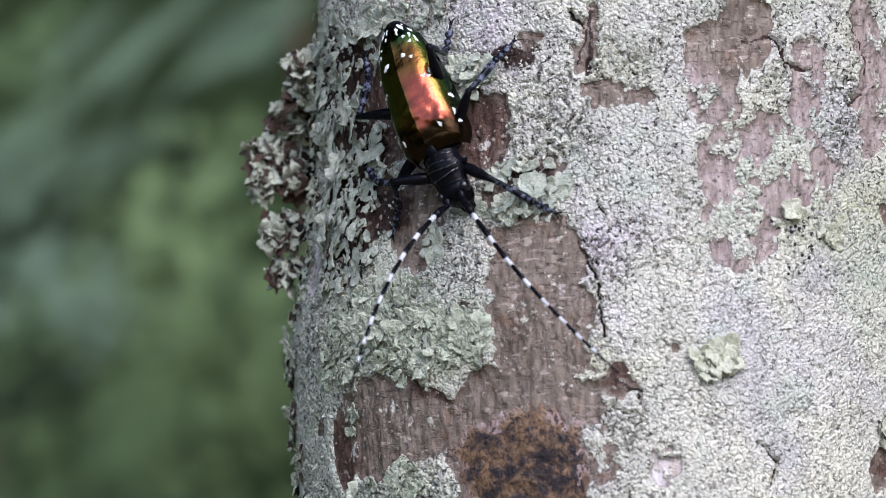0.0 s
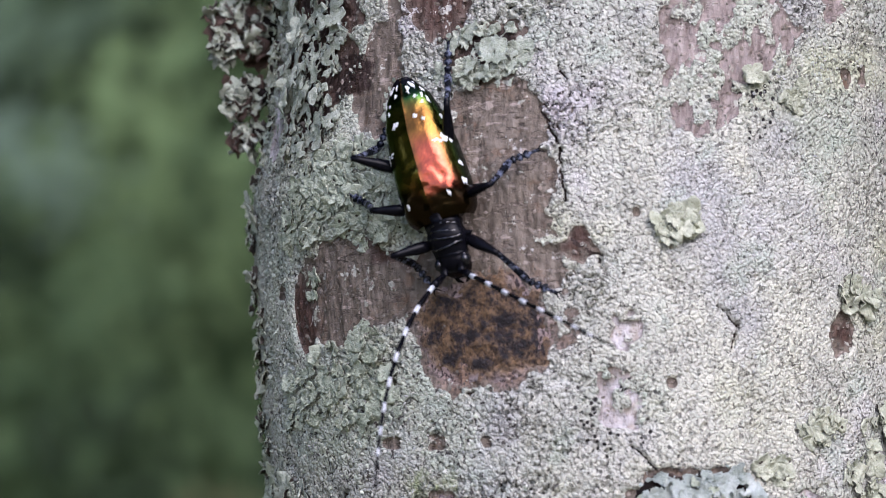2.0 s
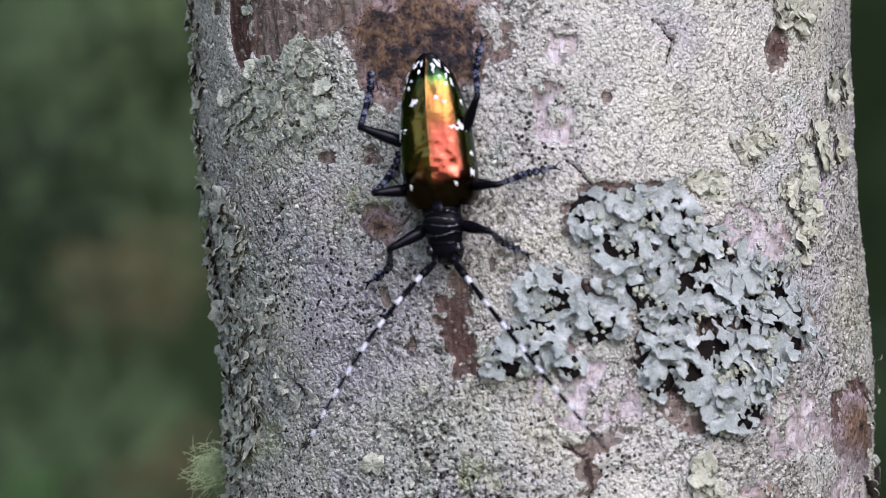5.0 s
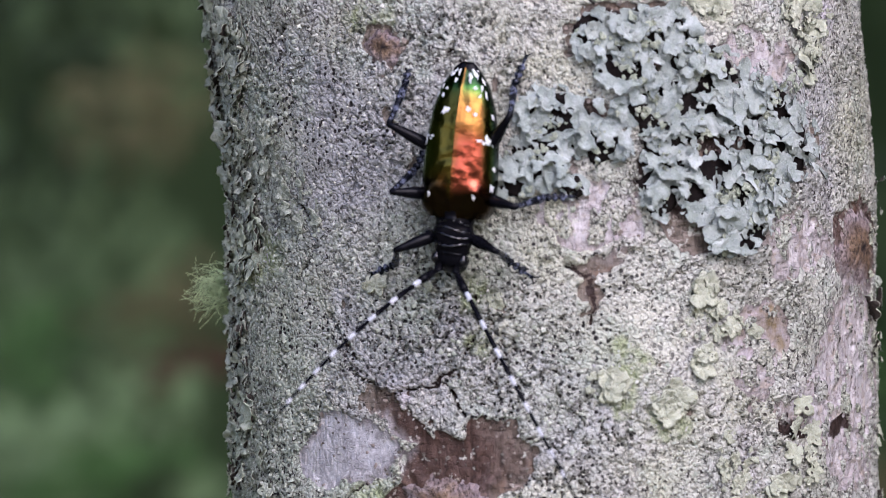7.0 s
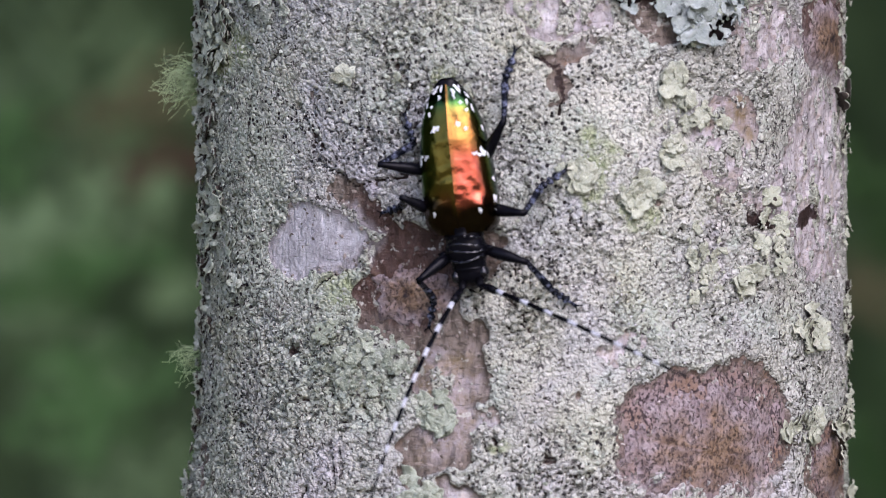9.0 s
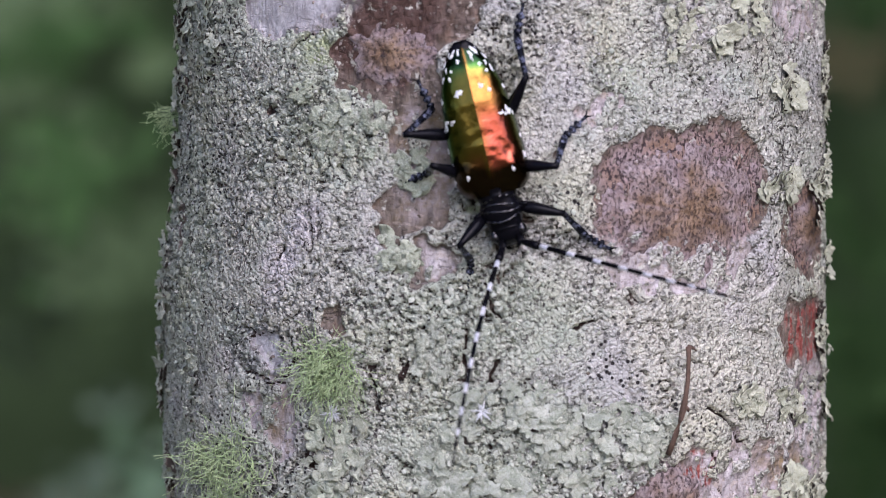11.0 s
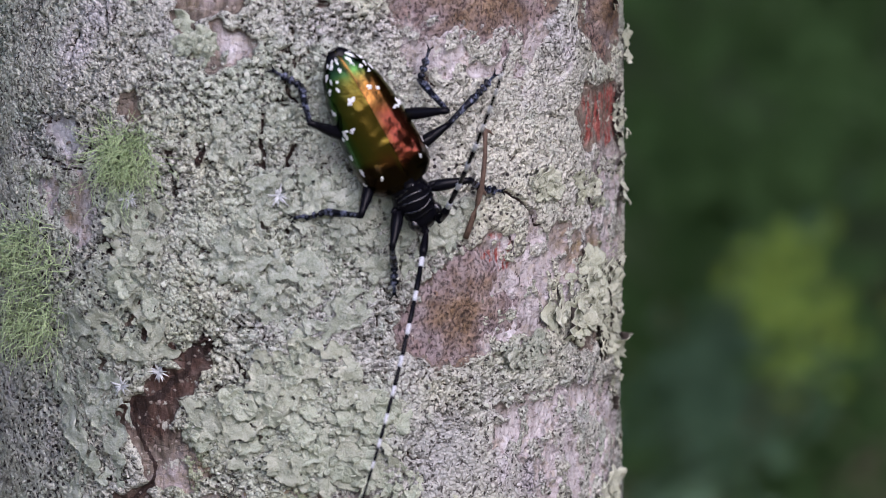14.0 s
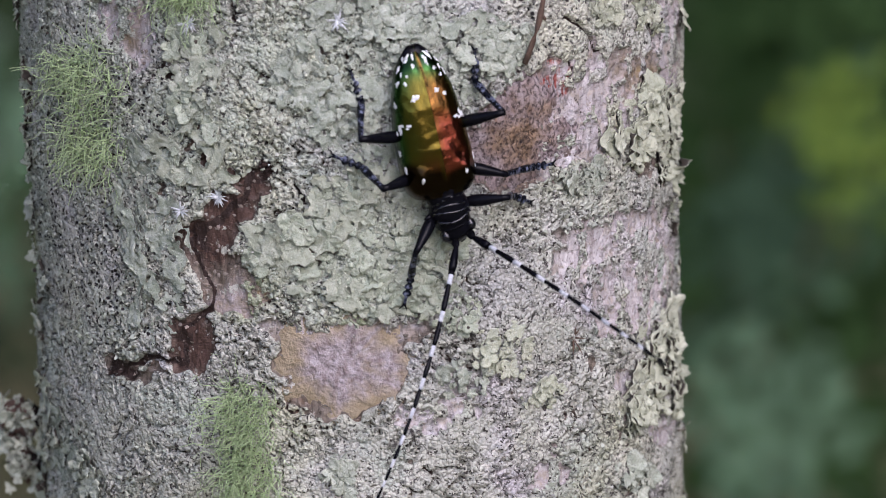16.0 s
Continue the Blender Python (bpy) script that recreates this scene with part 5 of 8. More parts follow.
clump("sage", 17.4, -106.4, 11.7, 7.5, 105, 2.8, 0.4)
clump("sage", 26.1, -104.0, 6.3, 3.8, 26, 2.6, 0.4)
clump("sage", 3.9, -116.4, 10.2, 7.6, 80, 2.6, 0.35)
clump("green", -25.8, -105.8, 6.3, 9.4, 40, 2.4, 0.3)
clump("green", -27.3, -121.1, 7.6, 8.7, 50, 2.6, 0.4)
clump("sage", -8.1, -90.2, 5.6, 5.6, 22, 2.2, 0.3)
clump("sage", -6.4, -110.7, 5.5, 8.5, 40, 2.2, 0.3)
clump("green", -4.4, -138.3, 10.4, 7.7, 88, 3.0, 0.4)
clump("green", 6.8, -145.1, 9.6, 5.8, 66, 3.0, 0.4)
clump("green", 11.8, -137.6, 7.7, 4.8, 44, 2.8, 0.35)
clump("green", -14.0, -138.6, 4.9, 4.8, 34, 2.8, 0.4)
clump("green", 16.4, -149.4, 5.0, 4.8, 20, 2.6, 0.4)
clump("green", 2.6, -129.7, 9.4, 5.7, 44, 2.6, 0.35)
clump("cream", 59.2, -122.6, 10.5, 6.9, 48, 4.4, 0.55)
clump("cream", 75.1, -129.8, 10.8, 6.1, 28, 4.2, 0.6)
clump("cream", 74.6, -121.6, 11.5, 4.4, 22, 4.2, 0.6)
clump("cream", 46.6, -100.9, 5.8, 2.1, 12, 3.6, 0.4)
clump("cream", 62.0, -103.5, 7.0, 4.9, 16, 2.6, 0.5)
clump("sage", 42.1, -129.4, 6.7, 2.9, 26, 2.2, 0.35)
clump("cream", 70.4, -161.8, 13.1, 5.0, 30, 4.6, 0.6)
clump("cream", 77.2, -171.6, 8.7, 5.1, 22, 4.4, 0.6)
clump("cream", 61.3, -170.7, 10.2, 5.6, 32, 4.4, 0.5)
clump("sage", 54.9, -183.8, 7.5, 3.0, 16, 3, 0.5)
clump("cream", 25.6, -157.8, 6.5, 5.8, 24, 2.4, 0.35)
clump("cream", 33.3, -165.5, 4.7, 2.9, 14, 2.6, 0.4)
clump("sage", -3.7, -177.9, 2.9, 2.9, 12, 3.0, 0.4)
clump("sage", 18.2, -161.1, 6.1, 5.8, 22, 2.2, 0.3)
clump("sage", -85.2, -180.0, 0.1, 6.2, 80, 2.8, 1.0, 6)
clump("sage", -85.2, -188.3, 0.1, 4.2, 50, 2.8, 1.0, 5)
clump("sage", -71.5, -179.3, 13.7, 6.3, 40, 3.0, 0.7)
clump("sage", -56.8, -182.9, 6.2, 4.1, 18, 3.2, 0.6)
clump("sage", -36.8, -137.4, 7.5, 15.7, 50, 2.0, 0.3)
clump("sage", -62.6, -105.7, 4.9, 19.7, 30, 1.8, 0.5)
clump("cream", 80.8, -92.6, 5.0, 6.0, 16, 2.6, 0.6)
clump("cream", 83.2, -49.8, 2.4, 7.9, 16, 2.4, 0.6)
clump("sage", 82.6, 0.6, 3.0, 19.7, 12, 2.4, 0.6)
clump("cream", 64.5, -50.5, 2.7, 1.0, 2, 4.0, 0.6)

FLANK = random.Random(41)
for k in range(34):
    height = -192 + 9.6 * k
    clump(FLANK.choice(("sage", "green", "cream")), -80 + FLANK.uniform(-3, 4), height + FLANK.uniform(-3, 3), 6.5, 5.5, FLANK.randint(9, 15), 2.6, 0.8)
for k in range(17):
    height = -190 + 12 * k
    clump("cream", 80 + FLANK.uniform(-3, 3), height + FLANK.uniform(-4, 4), 4.5, 4.5, FLANK.randint(4, 8), 2.6, 0.75)


def beard(s, z, rs, rz, count, length, outward):
    """A tuft of beard lichen: many thin, curled green threads."""
    CLUMP_COUNT[0] += 1
    rnd = random.Random(300 + CLUMP_COUNT[0])
    verts, faces = [], []
    for _ in range(int(count * 1.0)):
        a, q = rnd.uniform(0, 2 * math.pi), math.sqrt(rnd.uniform(0, 1)) * rnd.uniform(0.6, 1.15)
        p, n, side = on_trunk(s + rs * q * math.cos(a), z + rz * q * math.sin(a), 0.2)
        d = (n * outward * rnd.uniform(0.5, 1.2) + side * rnd.gauss(0, 0.8) + Vector((0, 0, rnd.gauss(-0.25, 0.8)))).normalized()
        steps, long_ = 9, length * rnd.uniform(0.5, 1.5) * MM_
        first = len(verts)
        for i in range(steps):
            r = 0.085 * MM_ * (1 - 0.5 * i / steps)
            u = d.orthogonal().normalized()
            v = d.cross(u)
            for k in range(3):
                w = 2 * math.pi * k / 3
                verts.append(p + (u * math.cos(w) + v * math.sin(w)) * r)
            p = p + d * (long_ / steps)
            d = (d + Vector((rnd.gauss(0, 0.42), rnd.gauss(0, 0.42), rnd.gauss(-0.10, 0.42)))).normalized()
            depth = math.hypot(p.x, p.y) - (RADIUS + 0.0016)
            if depth < 0:
                d = (d + n * 0.8).normalized()
        for i in range(steps - 1):
            for k in range(3):
                j = (k + 1) % 3
                faces.append((first + i * 3 + k, first + i * 3 + j, first + (i + 1) * 3 + j, first + (i + 1) * 3 + k))
    ob = new("beard_lichen", mesh_from("beard_lichen", verts, faces, BEARD))
    tagged(ob, "wispy tuft of yellow-green beard lichen on the bark", "lichen", "lichens on the trunk", "stuff")


beard(-85.4, -6.3, 0.1, 3.0, 150, 8, 1.0)
beard(-85.4, -56.3, 0.1, 3.0, 40, 6, 0.9)
beard(-27.3, -93.9, 5.3, 4.2, 320, 8, 0.6)
beard(-51.0, -112.6, 11.6, 5.8, 240, 8, 0.55)
beard(-49.6, -123.2, 9.8, 6.0, 200, 9, 0.5)
beard(-19.0, -166.9, 5.1, 5.9, 220, 9, 0.6)
beard(-18.9, -176.6, 5.1, 6.9, 260, 9, 0.6)


def flakes(name, label, material, count, size, where, seed, covered=True):
    """Small crumbs of crust all over the covered bark, joined into one mesh."""
    rng = np.random.default_rng(seed)
    s, z = rng.uniform(-89, 89, count), rng.uniform(-196, 149, count)
    keep = ((cover_at("crust", s, z) > 0.55) == covered) & (rng.uniform(0, 1, count) < where(s, z))
    s, z = s[keep], z[keep]
    n = len(s)
    i = np.clip(np.searchsorted(ROWS, z), 0, len(ROWS) - 1)
    j = np.clip(np.searchsorted(COLS, s), 0, len(COLS) - 1)
    th, h = s / 1000 / RADIUS, 1.2 + z / 1000
    r = np.interp(h, TRUNK_Z, TRUNK_R) + (RELIEF[i, j] + 0.08) / 1000
    out = np.stack([np.sin(th), -np.cos(th), 0 * th], -1)
    side = np.stack([np.cos(th), np.sin(th), 0 * th], -1)
    up = np.stack([0 * th, 0 * th, 1 + 0 * th], -1)
    base = out * r[:, None] + np.stack([np.interp(h, TRUNK_Z, TRUNK_X), 0 * h, h], -1)
    k = size * rng.uniform(0.45, 1.5, n)[:, None] / 1000
    t1, t2 = rng.normal(0, 0.42, n)[:, None], rng.normal(0.1, 0.42, n)[:, None]
    sides = 5
    turn = rng.uniform(0, 6.28, n)
    pts = [base + out * k * 0.26]
    for q in range(sides):
        a = turn + 2 * math.pi * q / sides
        w = rng.uniform(0.5, 1.3, n)[:, None] * k
        ca, sa = np.cos(a)[:, None], np.sin(a)[:, None]
        pts.append(base + side * ca * w + up * sa * w + out * (t1 * ca + t2 * sa - 0.05) * w)
    co = np.stack(pts, 1).reshape(-1, 3)
    tri = np.array([(0, 1 + q, 1 + (q + 1) % sides) for q in range(sides)])
    idx = (np.arange(n)[:, None, None] * (1 + sides) + tri[None]).reshape(-1, 3)
    me = bpy.data.meshes.new(name)
    me.vertices.add(len(co))
    me.vertices.foreach_set("co", co.astype(np.float32).ravel())
    me.loops.add(idx.size)
    me.loops.foreach_set("vertex_index", idx.astype(np.int32).ravel())
    me.polygons.add(len(idx))
    me.polygons.foreach_set("loop_start", np.arange(0, idx.size, 3, dtype=np.int32))
    me.polygons.foreach_set("use_smooth", np.zeros(len(idx), dtype=bool))
    me.update(calc_edges=True)
    me.materials.append(material)
    tagged(new(name, me), label, "lichen", "", "stuff")


def tint_is(name):
    return lambda s, z: cover_at(name, s, z)


flakes("crust_lichen", "grey-green granular crust lichen spread over the bark", FLAKE_SAGE, 42000, 0.24,
       lambda s, z: np.interp(z, (-90, -30), (0.4, 1.0)) * (1 - np.interp(z, (-60, -20), (0.95, 0.3)) * cover_at("cream", s, z)) - 0.3 * np.maximum(np.maximum(cover_at("cream", s, z), cover_at("green", s, z)), cover_at("ashy", s, z)), 5)
flakes("crust_lichen", "green crumbly crust lichen spread over the bark", FLAKE_GREEN, 32000, 0.36, tint_is("green"), 6)
flakes("crust_lichen", "ash-grey granular crust lichen spread over the bark", FLAKE_ASH, 26000, 0.22, tint_is("ashy"), 7)
flakes("bark_crumbs", "small brown crumbs and splinters on the bare bark", FLAKE_BARK, 26000, 0.34,
       lambda s, z: 0.8 - 0.6 * np.maximum(cover_at("smooth", s, z), cover_at("waxy", s, z)), 8, False)


def build_twig(top, low, label):
    a, n, side = on_trunk(*low, 0.7)
    b, n2, _ = on_trunk(*top, 3.5)
    path, radii = [], []
    for i in range(10):
        u = i / 9
        p = a.lerp(b, u) + side * (0.5 * math.sin(3 * u) * MM_) + n * (1.3 * math.sin(math.pi * u) * MM_)
        path.append(p)
        radii.append((0.5 - 0.16 * u + (0.16 if i in (4, 9) else 0)) * MM_)
    body = tagged(new("twig"), label, "twig")
    part("stem", tube("stem", path, radii, TWIG, 9), body)
    hook = [b, b + side * 0.8 * MM_ - Vector((0, 0, 0.2 * MM_)), b + side * 1.7 * MM_ - Vector((0, 0, 0.9 * MM_))]
    part("hook", tube("hook", hook, [0.35 * MM_, 0.28 * MM_, 0.08 * MM_], TWIG, 7), body)
    bud = path[4] + side * 0.5 * MM_
    part("bud", tube("bud", [bud, bud + Vector((0, 0, -0.5 * MM_)) + side * 0.4 * MM_, bud + Vector((0, 0, -0.9 * MM_)) + side * 0.5 * MM_],
                     [0.35 * MM_, 0.3 * MM_, 0.05 * MM_], TWIG, 7), body)


build_twig((31.3, -90.2), (29.4, -108.4), "thin dry brown twig with a hooked end stuck to the bark")


def build_shred(s, z, size, material, label, count, seed):
    """A little star of torn bark or white fibre, caught on the trunk."""
    rnd = random.Random(seed)
    p, n, side = on_trunk(s, z, 0.4)
    body = tagged(new("bark_shred"), label, "debris")
    body.matrix_basis = Matrix.Translation(p)
    for k in range(count):
        a = 2 * math.pi * k / count + rnd.uniform(-0.3, 0.3)
        d = side * math.cos(a) + Vector((0, 0, math.sin(a))) + n * rnd.uniform(0.1, 0.7)
        long_ = size * rnd.uniform(0.25 if count > 10 else 0.6, 1.2) * MM_
        path = [Vector((0, 0, 0)), d * long_ * 0.5 + n * 0.2 * MM_, d * long_]
        part("sliver", tube("sliver", path, [0.28 * MM_, 0.22 * MM_, 0.03 * MM_], material, 5, 0.5), body)


build_shred(-1.6, -100.2, 2.0, FLUFF, "tuft of white fluff caught on the lichen", 26, 1)
build_shred(-26.1, -101.3, 1.9, FLUFF, "tuft of white fluff caught on the lichen", 26, 2)
build_shred(-29.2, -133.2, 2.0, FLUFF, "tuft of white fluff caught on the lichen", 26, 5)
build_shred(-22.6, -130.5, 1.7, FLUFF, "tuft of white fluff caught on the lichen", 24, 6)
build_shred(40.8, -156.8, 3.0, TWIG, "star of torn red-brown bark on the trunk", 6, 3)
build_shred(77.5, -180.1, 2.6, TWIG, "short brown bark sliver at the trunk's edge", 2, 4)


# ---------------------------------------------------------------- the beetle (built in millimetres, scaled into metres)
MM = 0.001


def elytron(parent, side):
    """One wing case: a domed, tapering shell from the shoulder to the rounded tip."""
    lengths, across = 64, 22
    verts, faces, tint = [], [], []
    for i in range(lengths + 1):
        u = i / lengths
        w = float(np.interp(u, (0, 0.04, 0.10, 0.25, 0.5, 0.7, 0.86, 0.95, 1), (4.8, 5.75, 6.2, 6.2, 5.85, 5.1, 3.85, 2.3, 0.5)))
        top = float(np.interp(u, (0, 0.06, 0.25, 0.6, 0.85, 1), (7.2, 8.2, 9.0, 8.6, 7.0, 5.0)))
        low = float(np.interp(u, (0, 0.5, 1), (2.6, 2.8, 4.2)))
        for j in range(across + 1):
            v = j / across
            a = v * radians(104)
            x = w * math.sin(a) ** 0.8 if a < math.pi / 2 else w * math.sin(a)
            z = low + (top - low) * math.cos(a) ** 0.72 if a < math.pi / 2 else low + 2.2 * math.cos(a)
            z -= 0.07 * x * max(0.0, math.cos(a)) * min(1.0, 4 * (1 - u))
            base = math.exp(-((u - 0.22) / 0.16) ** 2)
            dent = (0.12 * noise.noise(Vector((x * 0.5, u * 6, side * 3))) + 0.28 * base * (noise.noise(Vector((x * 0.6 + 3, u * 20, side * 3 + 5))) + 0.5 * noise.noise(Vector((x * 1.3, u * 34, side * 5))))) * (1 - v)
            fold = math.exp(-((u - 0.27) / 0.13) ** 2) * max(0.0, 1 - v / 0.55)
            dent += 0.11 * fold * math.sin(46 * u + 3.5 * noise.noise(Vector((x * 0.45, u * 5, side * 7))) + 2.2 * v * 6)
            dent += 0.10 * noise.noise(Vector((x * 1.1, u * 14, side * 9))) * (1 - v) * np.clip((u - 0.3) / 0.1, 0, 1)
            dent += 0.62 * math.exp(-((u - 0.17) / 0.045) ** 2 - ((v - 0.34) / 0.13) ** 2) - 0.35 * math.exp(-((u - 0.25) / 0.03) ** 2 - ((v - 0.24) / 0.12) ** 2) + 0.18 * math.exp(-(v / 0.05) ** 2)
            verts.append((side * (x + 0.03) * MM, -25.2 * u * MM, (z + dent) * MM))
            # view-dependent lustre painted in: the lit side copper, the other green and duller
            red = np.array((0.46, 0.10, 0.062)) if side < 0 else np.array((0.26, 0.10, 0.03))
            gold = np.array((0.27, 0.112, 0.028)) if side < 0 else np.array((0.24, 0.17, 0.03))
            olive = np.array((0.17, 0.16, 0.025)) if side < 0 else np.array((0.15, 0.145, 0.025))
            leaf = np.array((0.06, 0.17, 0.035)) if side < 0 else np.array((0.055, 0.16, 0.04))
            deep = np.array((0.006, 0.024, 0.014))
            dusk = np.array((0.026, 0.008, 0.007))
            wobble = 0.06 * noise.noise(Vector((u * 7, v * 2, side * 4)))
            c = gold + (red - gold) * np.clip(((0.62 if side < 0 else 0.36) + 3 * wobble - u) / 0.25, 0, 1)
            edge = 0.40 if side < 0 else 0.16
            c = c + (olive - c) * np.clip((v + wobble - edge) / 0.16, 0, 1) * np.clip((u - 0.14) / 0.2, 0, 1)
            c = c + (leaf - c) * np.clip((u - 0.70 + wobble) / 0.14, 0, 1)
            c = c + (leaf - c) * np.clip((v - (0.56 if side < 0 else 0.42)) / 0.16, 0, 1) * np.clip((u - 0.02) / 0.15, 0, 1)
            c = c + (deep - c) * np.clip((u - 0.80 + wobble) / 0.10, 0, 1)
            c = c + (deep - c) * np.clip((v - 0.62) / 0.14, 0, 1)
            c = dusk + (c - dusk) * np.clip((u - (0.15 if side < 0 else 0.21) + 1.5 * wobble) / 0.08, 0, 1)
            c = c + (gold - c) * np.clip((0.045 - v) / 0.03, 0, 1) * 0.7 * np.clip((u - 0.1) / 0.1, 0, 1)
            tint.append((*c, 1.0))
    n = across + 1
    for i in range(lengths):
        for j in range(across):
            f = (i * n + j, (i + 1) * n + j, (i + 1) * n + j + 1, i * n + j + 1)
            faces.append(f if side > 0 else f[::-1])
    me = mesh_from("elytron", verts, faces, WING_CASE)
    layer = me.color_attributes.new("painted_sheen", "FLOAT_COLOR", "POINT")
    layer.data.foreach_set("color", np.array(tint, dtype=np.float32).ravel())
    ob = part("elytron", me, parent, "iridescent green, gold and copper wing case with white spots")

    def spot(u, v, ru, rv, seed):
        """An irregular white fleck lying on the shell."""
        pts, quads = [], []
        rnd = random.Random(seed)
        jag = [1 + rnd.uniform(-0.6, 0.45) for _ in range(12)]

        def at(uu, vv, lift):
            gi, gj = min(max(uu, 0), 1) * lengths, min(max(vv, 0), 1) * across
            i0, j0 = min(int(gi), lengths - 1), min(int(gj), across - 1)
            fi, fj = gi - i0, gj - j0
            p = [Vector(verts[(i0 + a) * n + j0 + b]) for a, b in ((0, 0), (1, 0), (0, 1), (1, 1))]
            q = (p[0] * (1 - fi) + p[1] * fi) * (1 - fj) + (p[2] * (1 - fi) + p[3] * fi) * fj
            nn = (p[1] - p[0]).cross(p[2] - p[0])
            if nn.length == 0:
                nn = Vector((0, 0, 1))
            nn.normalize()
            if nn.dot(q - Vector((0, q.y, 0.002))) < 0:
                nn.negate()
            return q + nn * lift

        pts.append(at(u, v, 0.00008))
        for ring, lift in ((0.65, 0.00007), (1.0, 0.00001)):
            for k in range(12):
                w = 2 * math.pi * k / 12
                pts.append(at(u + ru * ring * jag[k] * math.cos(w), v + rv * ring * jag[k] * math.sin(w), lift))
        for k in range(12):
            m = (k + 1) % 12
            quads.append((0, 1 + k, 1 + m))
            quads.append((1 + k, 13 + k, 13 + m, 1 + m))
        part("spot", mesh_from("spot", pts, quads, WHITE_HAIR), ob)

    marks = ((0.965, 0.30, 0.016, 0.08), (0.945, 0.55, 0.016, 0.05), (0.925, 0.16, 0.020, 0.05), (0.91, 0.40, 0.022, 0.05), (0.885, 0.14, 0.014, 0.045),
             (0.88, 0.62, 0.016, 0.045), (0.845, 0.30, 0.012, 0.04), (0.84, 0.50, 0.016, 0.04), (0.80, 0.36, 0.018, 0.04), (0.79, 0.62, 0.020, 0.045),
             (0.695, 0.16, 0.018, 0.045), (0.672, 0.24, 0.016, 0.04), (0.66, 0.70, 0.026, 0.045),
             (0.515, 0.38, 0.008, 0.05), (0.503, 0.44, 0.010, 0.055), (0.512, 0.50, 0.014, 0.05), (0.49, 0.56, 0.014, 0.055), (0.502, 0.62, 0.016, 0.05), (0.48, 0.70, 0.014, 0.045),
             (0.33, 0.74, 0.014, 0.03), (0.22, 0.66, 0.022, 0.05), (0.15, 0.30, 0.014, 0.035), (0.12, 0.72, 0.012, 0.035))
    for k, (u, v, ru, rv) in enumerate(marks):
        rnd_ = random.Random(k * 7 + side)
        spot(u + rnd_.uniform(-0.015, 0.015), v + rnd_.uniform(-0.03, 0.03), ru * rnd_.uniform(0.8, 1.5), rv * rnd_.uniform(0.8, 1.5), 100 * (side + 2) + k)


def loft(name, rings, material, sides=20):
    """A body from rings (y, half width, half height, centre height), with closed ends."""
    verts, faces = [], []
    for y, w, h, c in rings:
        for k in range(sides):
            a = 2 * math.pi * k / sides
            verts.append((w * math.cos(a) * MM, y * MM, (c + h * math.sin(a)) * MM))
    for i in range(len(rings) - 1):
        for k in range(sides):
            j = (k + 1) % sides
            faces.append((i * sides + k, i * sides + j, (i + 1) * sides + j, (i + 1) * sides + k))
    faces.append(tuple(range(sides)))
    faces.append(tuple((len(rings) - 1) * sides + k for k in range(sides))[::-1])
    return mesh_from(name, verts, faces, material)


def limb(name, length, radii, material, bow=0.0):
    """A limb segment from its joint along +y, radii at even steps (mm)."""
    n = len(radii) - 1
    path = [(0, length * i / n * MM, bow * math.sin(math.pi * i / n) * MM) for i in range(n + 1)]
    return tube(name, path, [r * MM for r in radii], material, 10)


LEG_SIZES = {"1": (8.4, 7.6, 5.2), "2": (8.4, 8.0, 5.2), "3": (10.0, 9.0, 5.4)}
HIPS = {"1": (2.3, 2.8, 3.2), "2": (3.6, -3.6, 2.8), "3": (3.8, -10.5, 2.8)}
ANTENNA = (4.8, 0.8, 6.8, 6.2, 5.8, 5.3, 4.8, 4.3, 3.8, 3.4, 3.0)


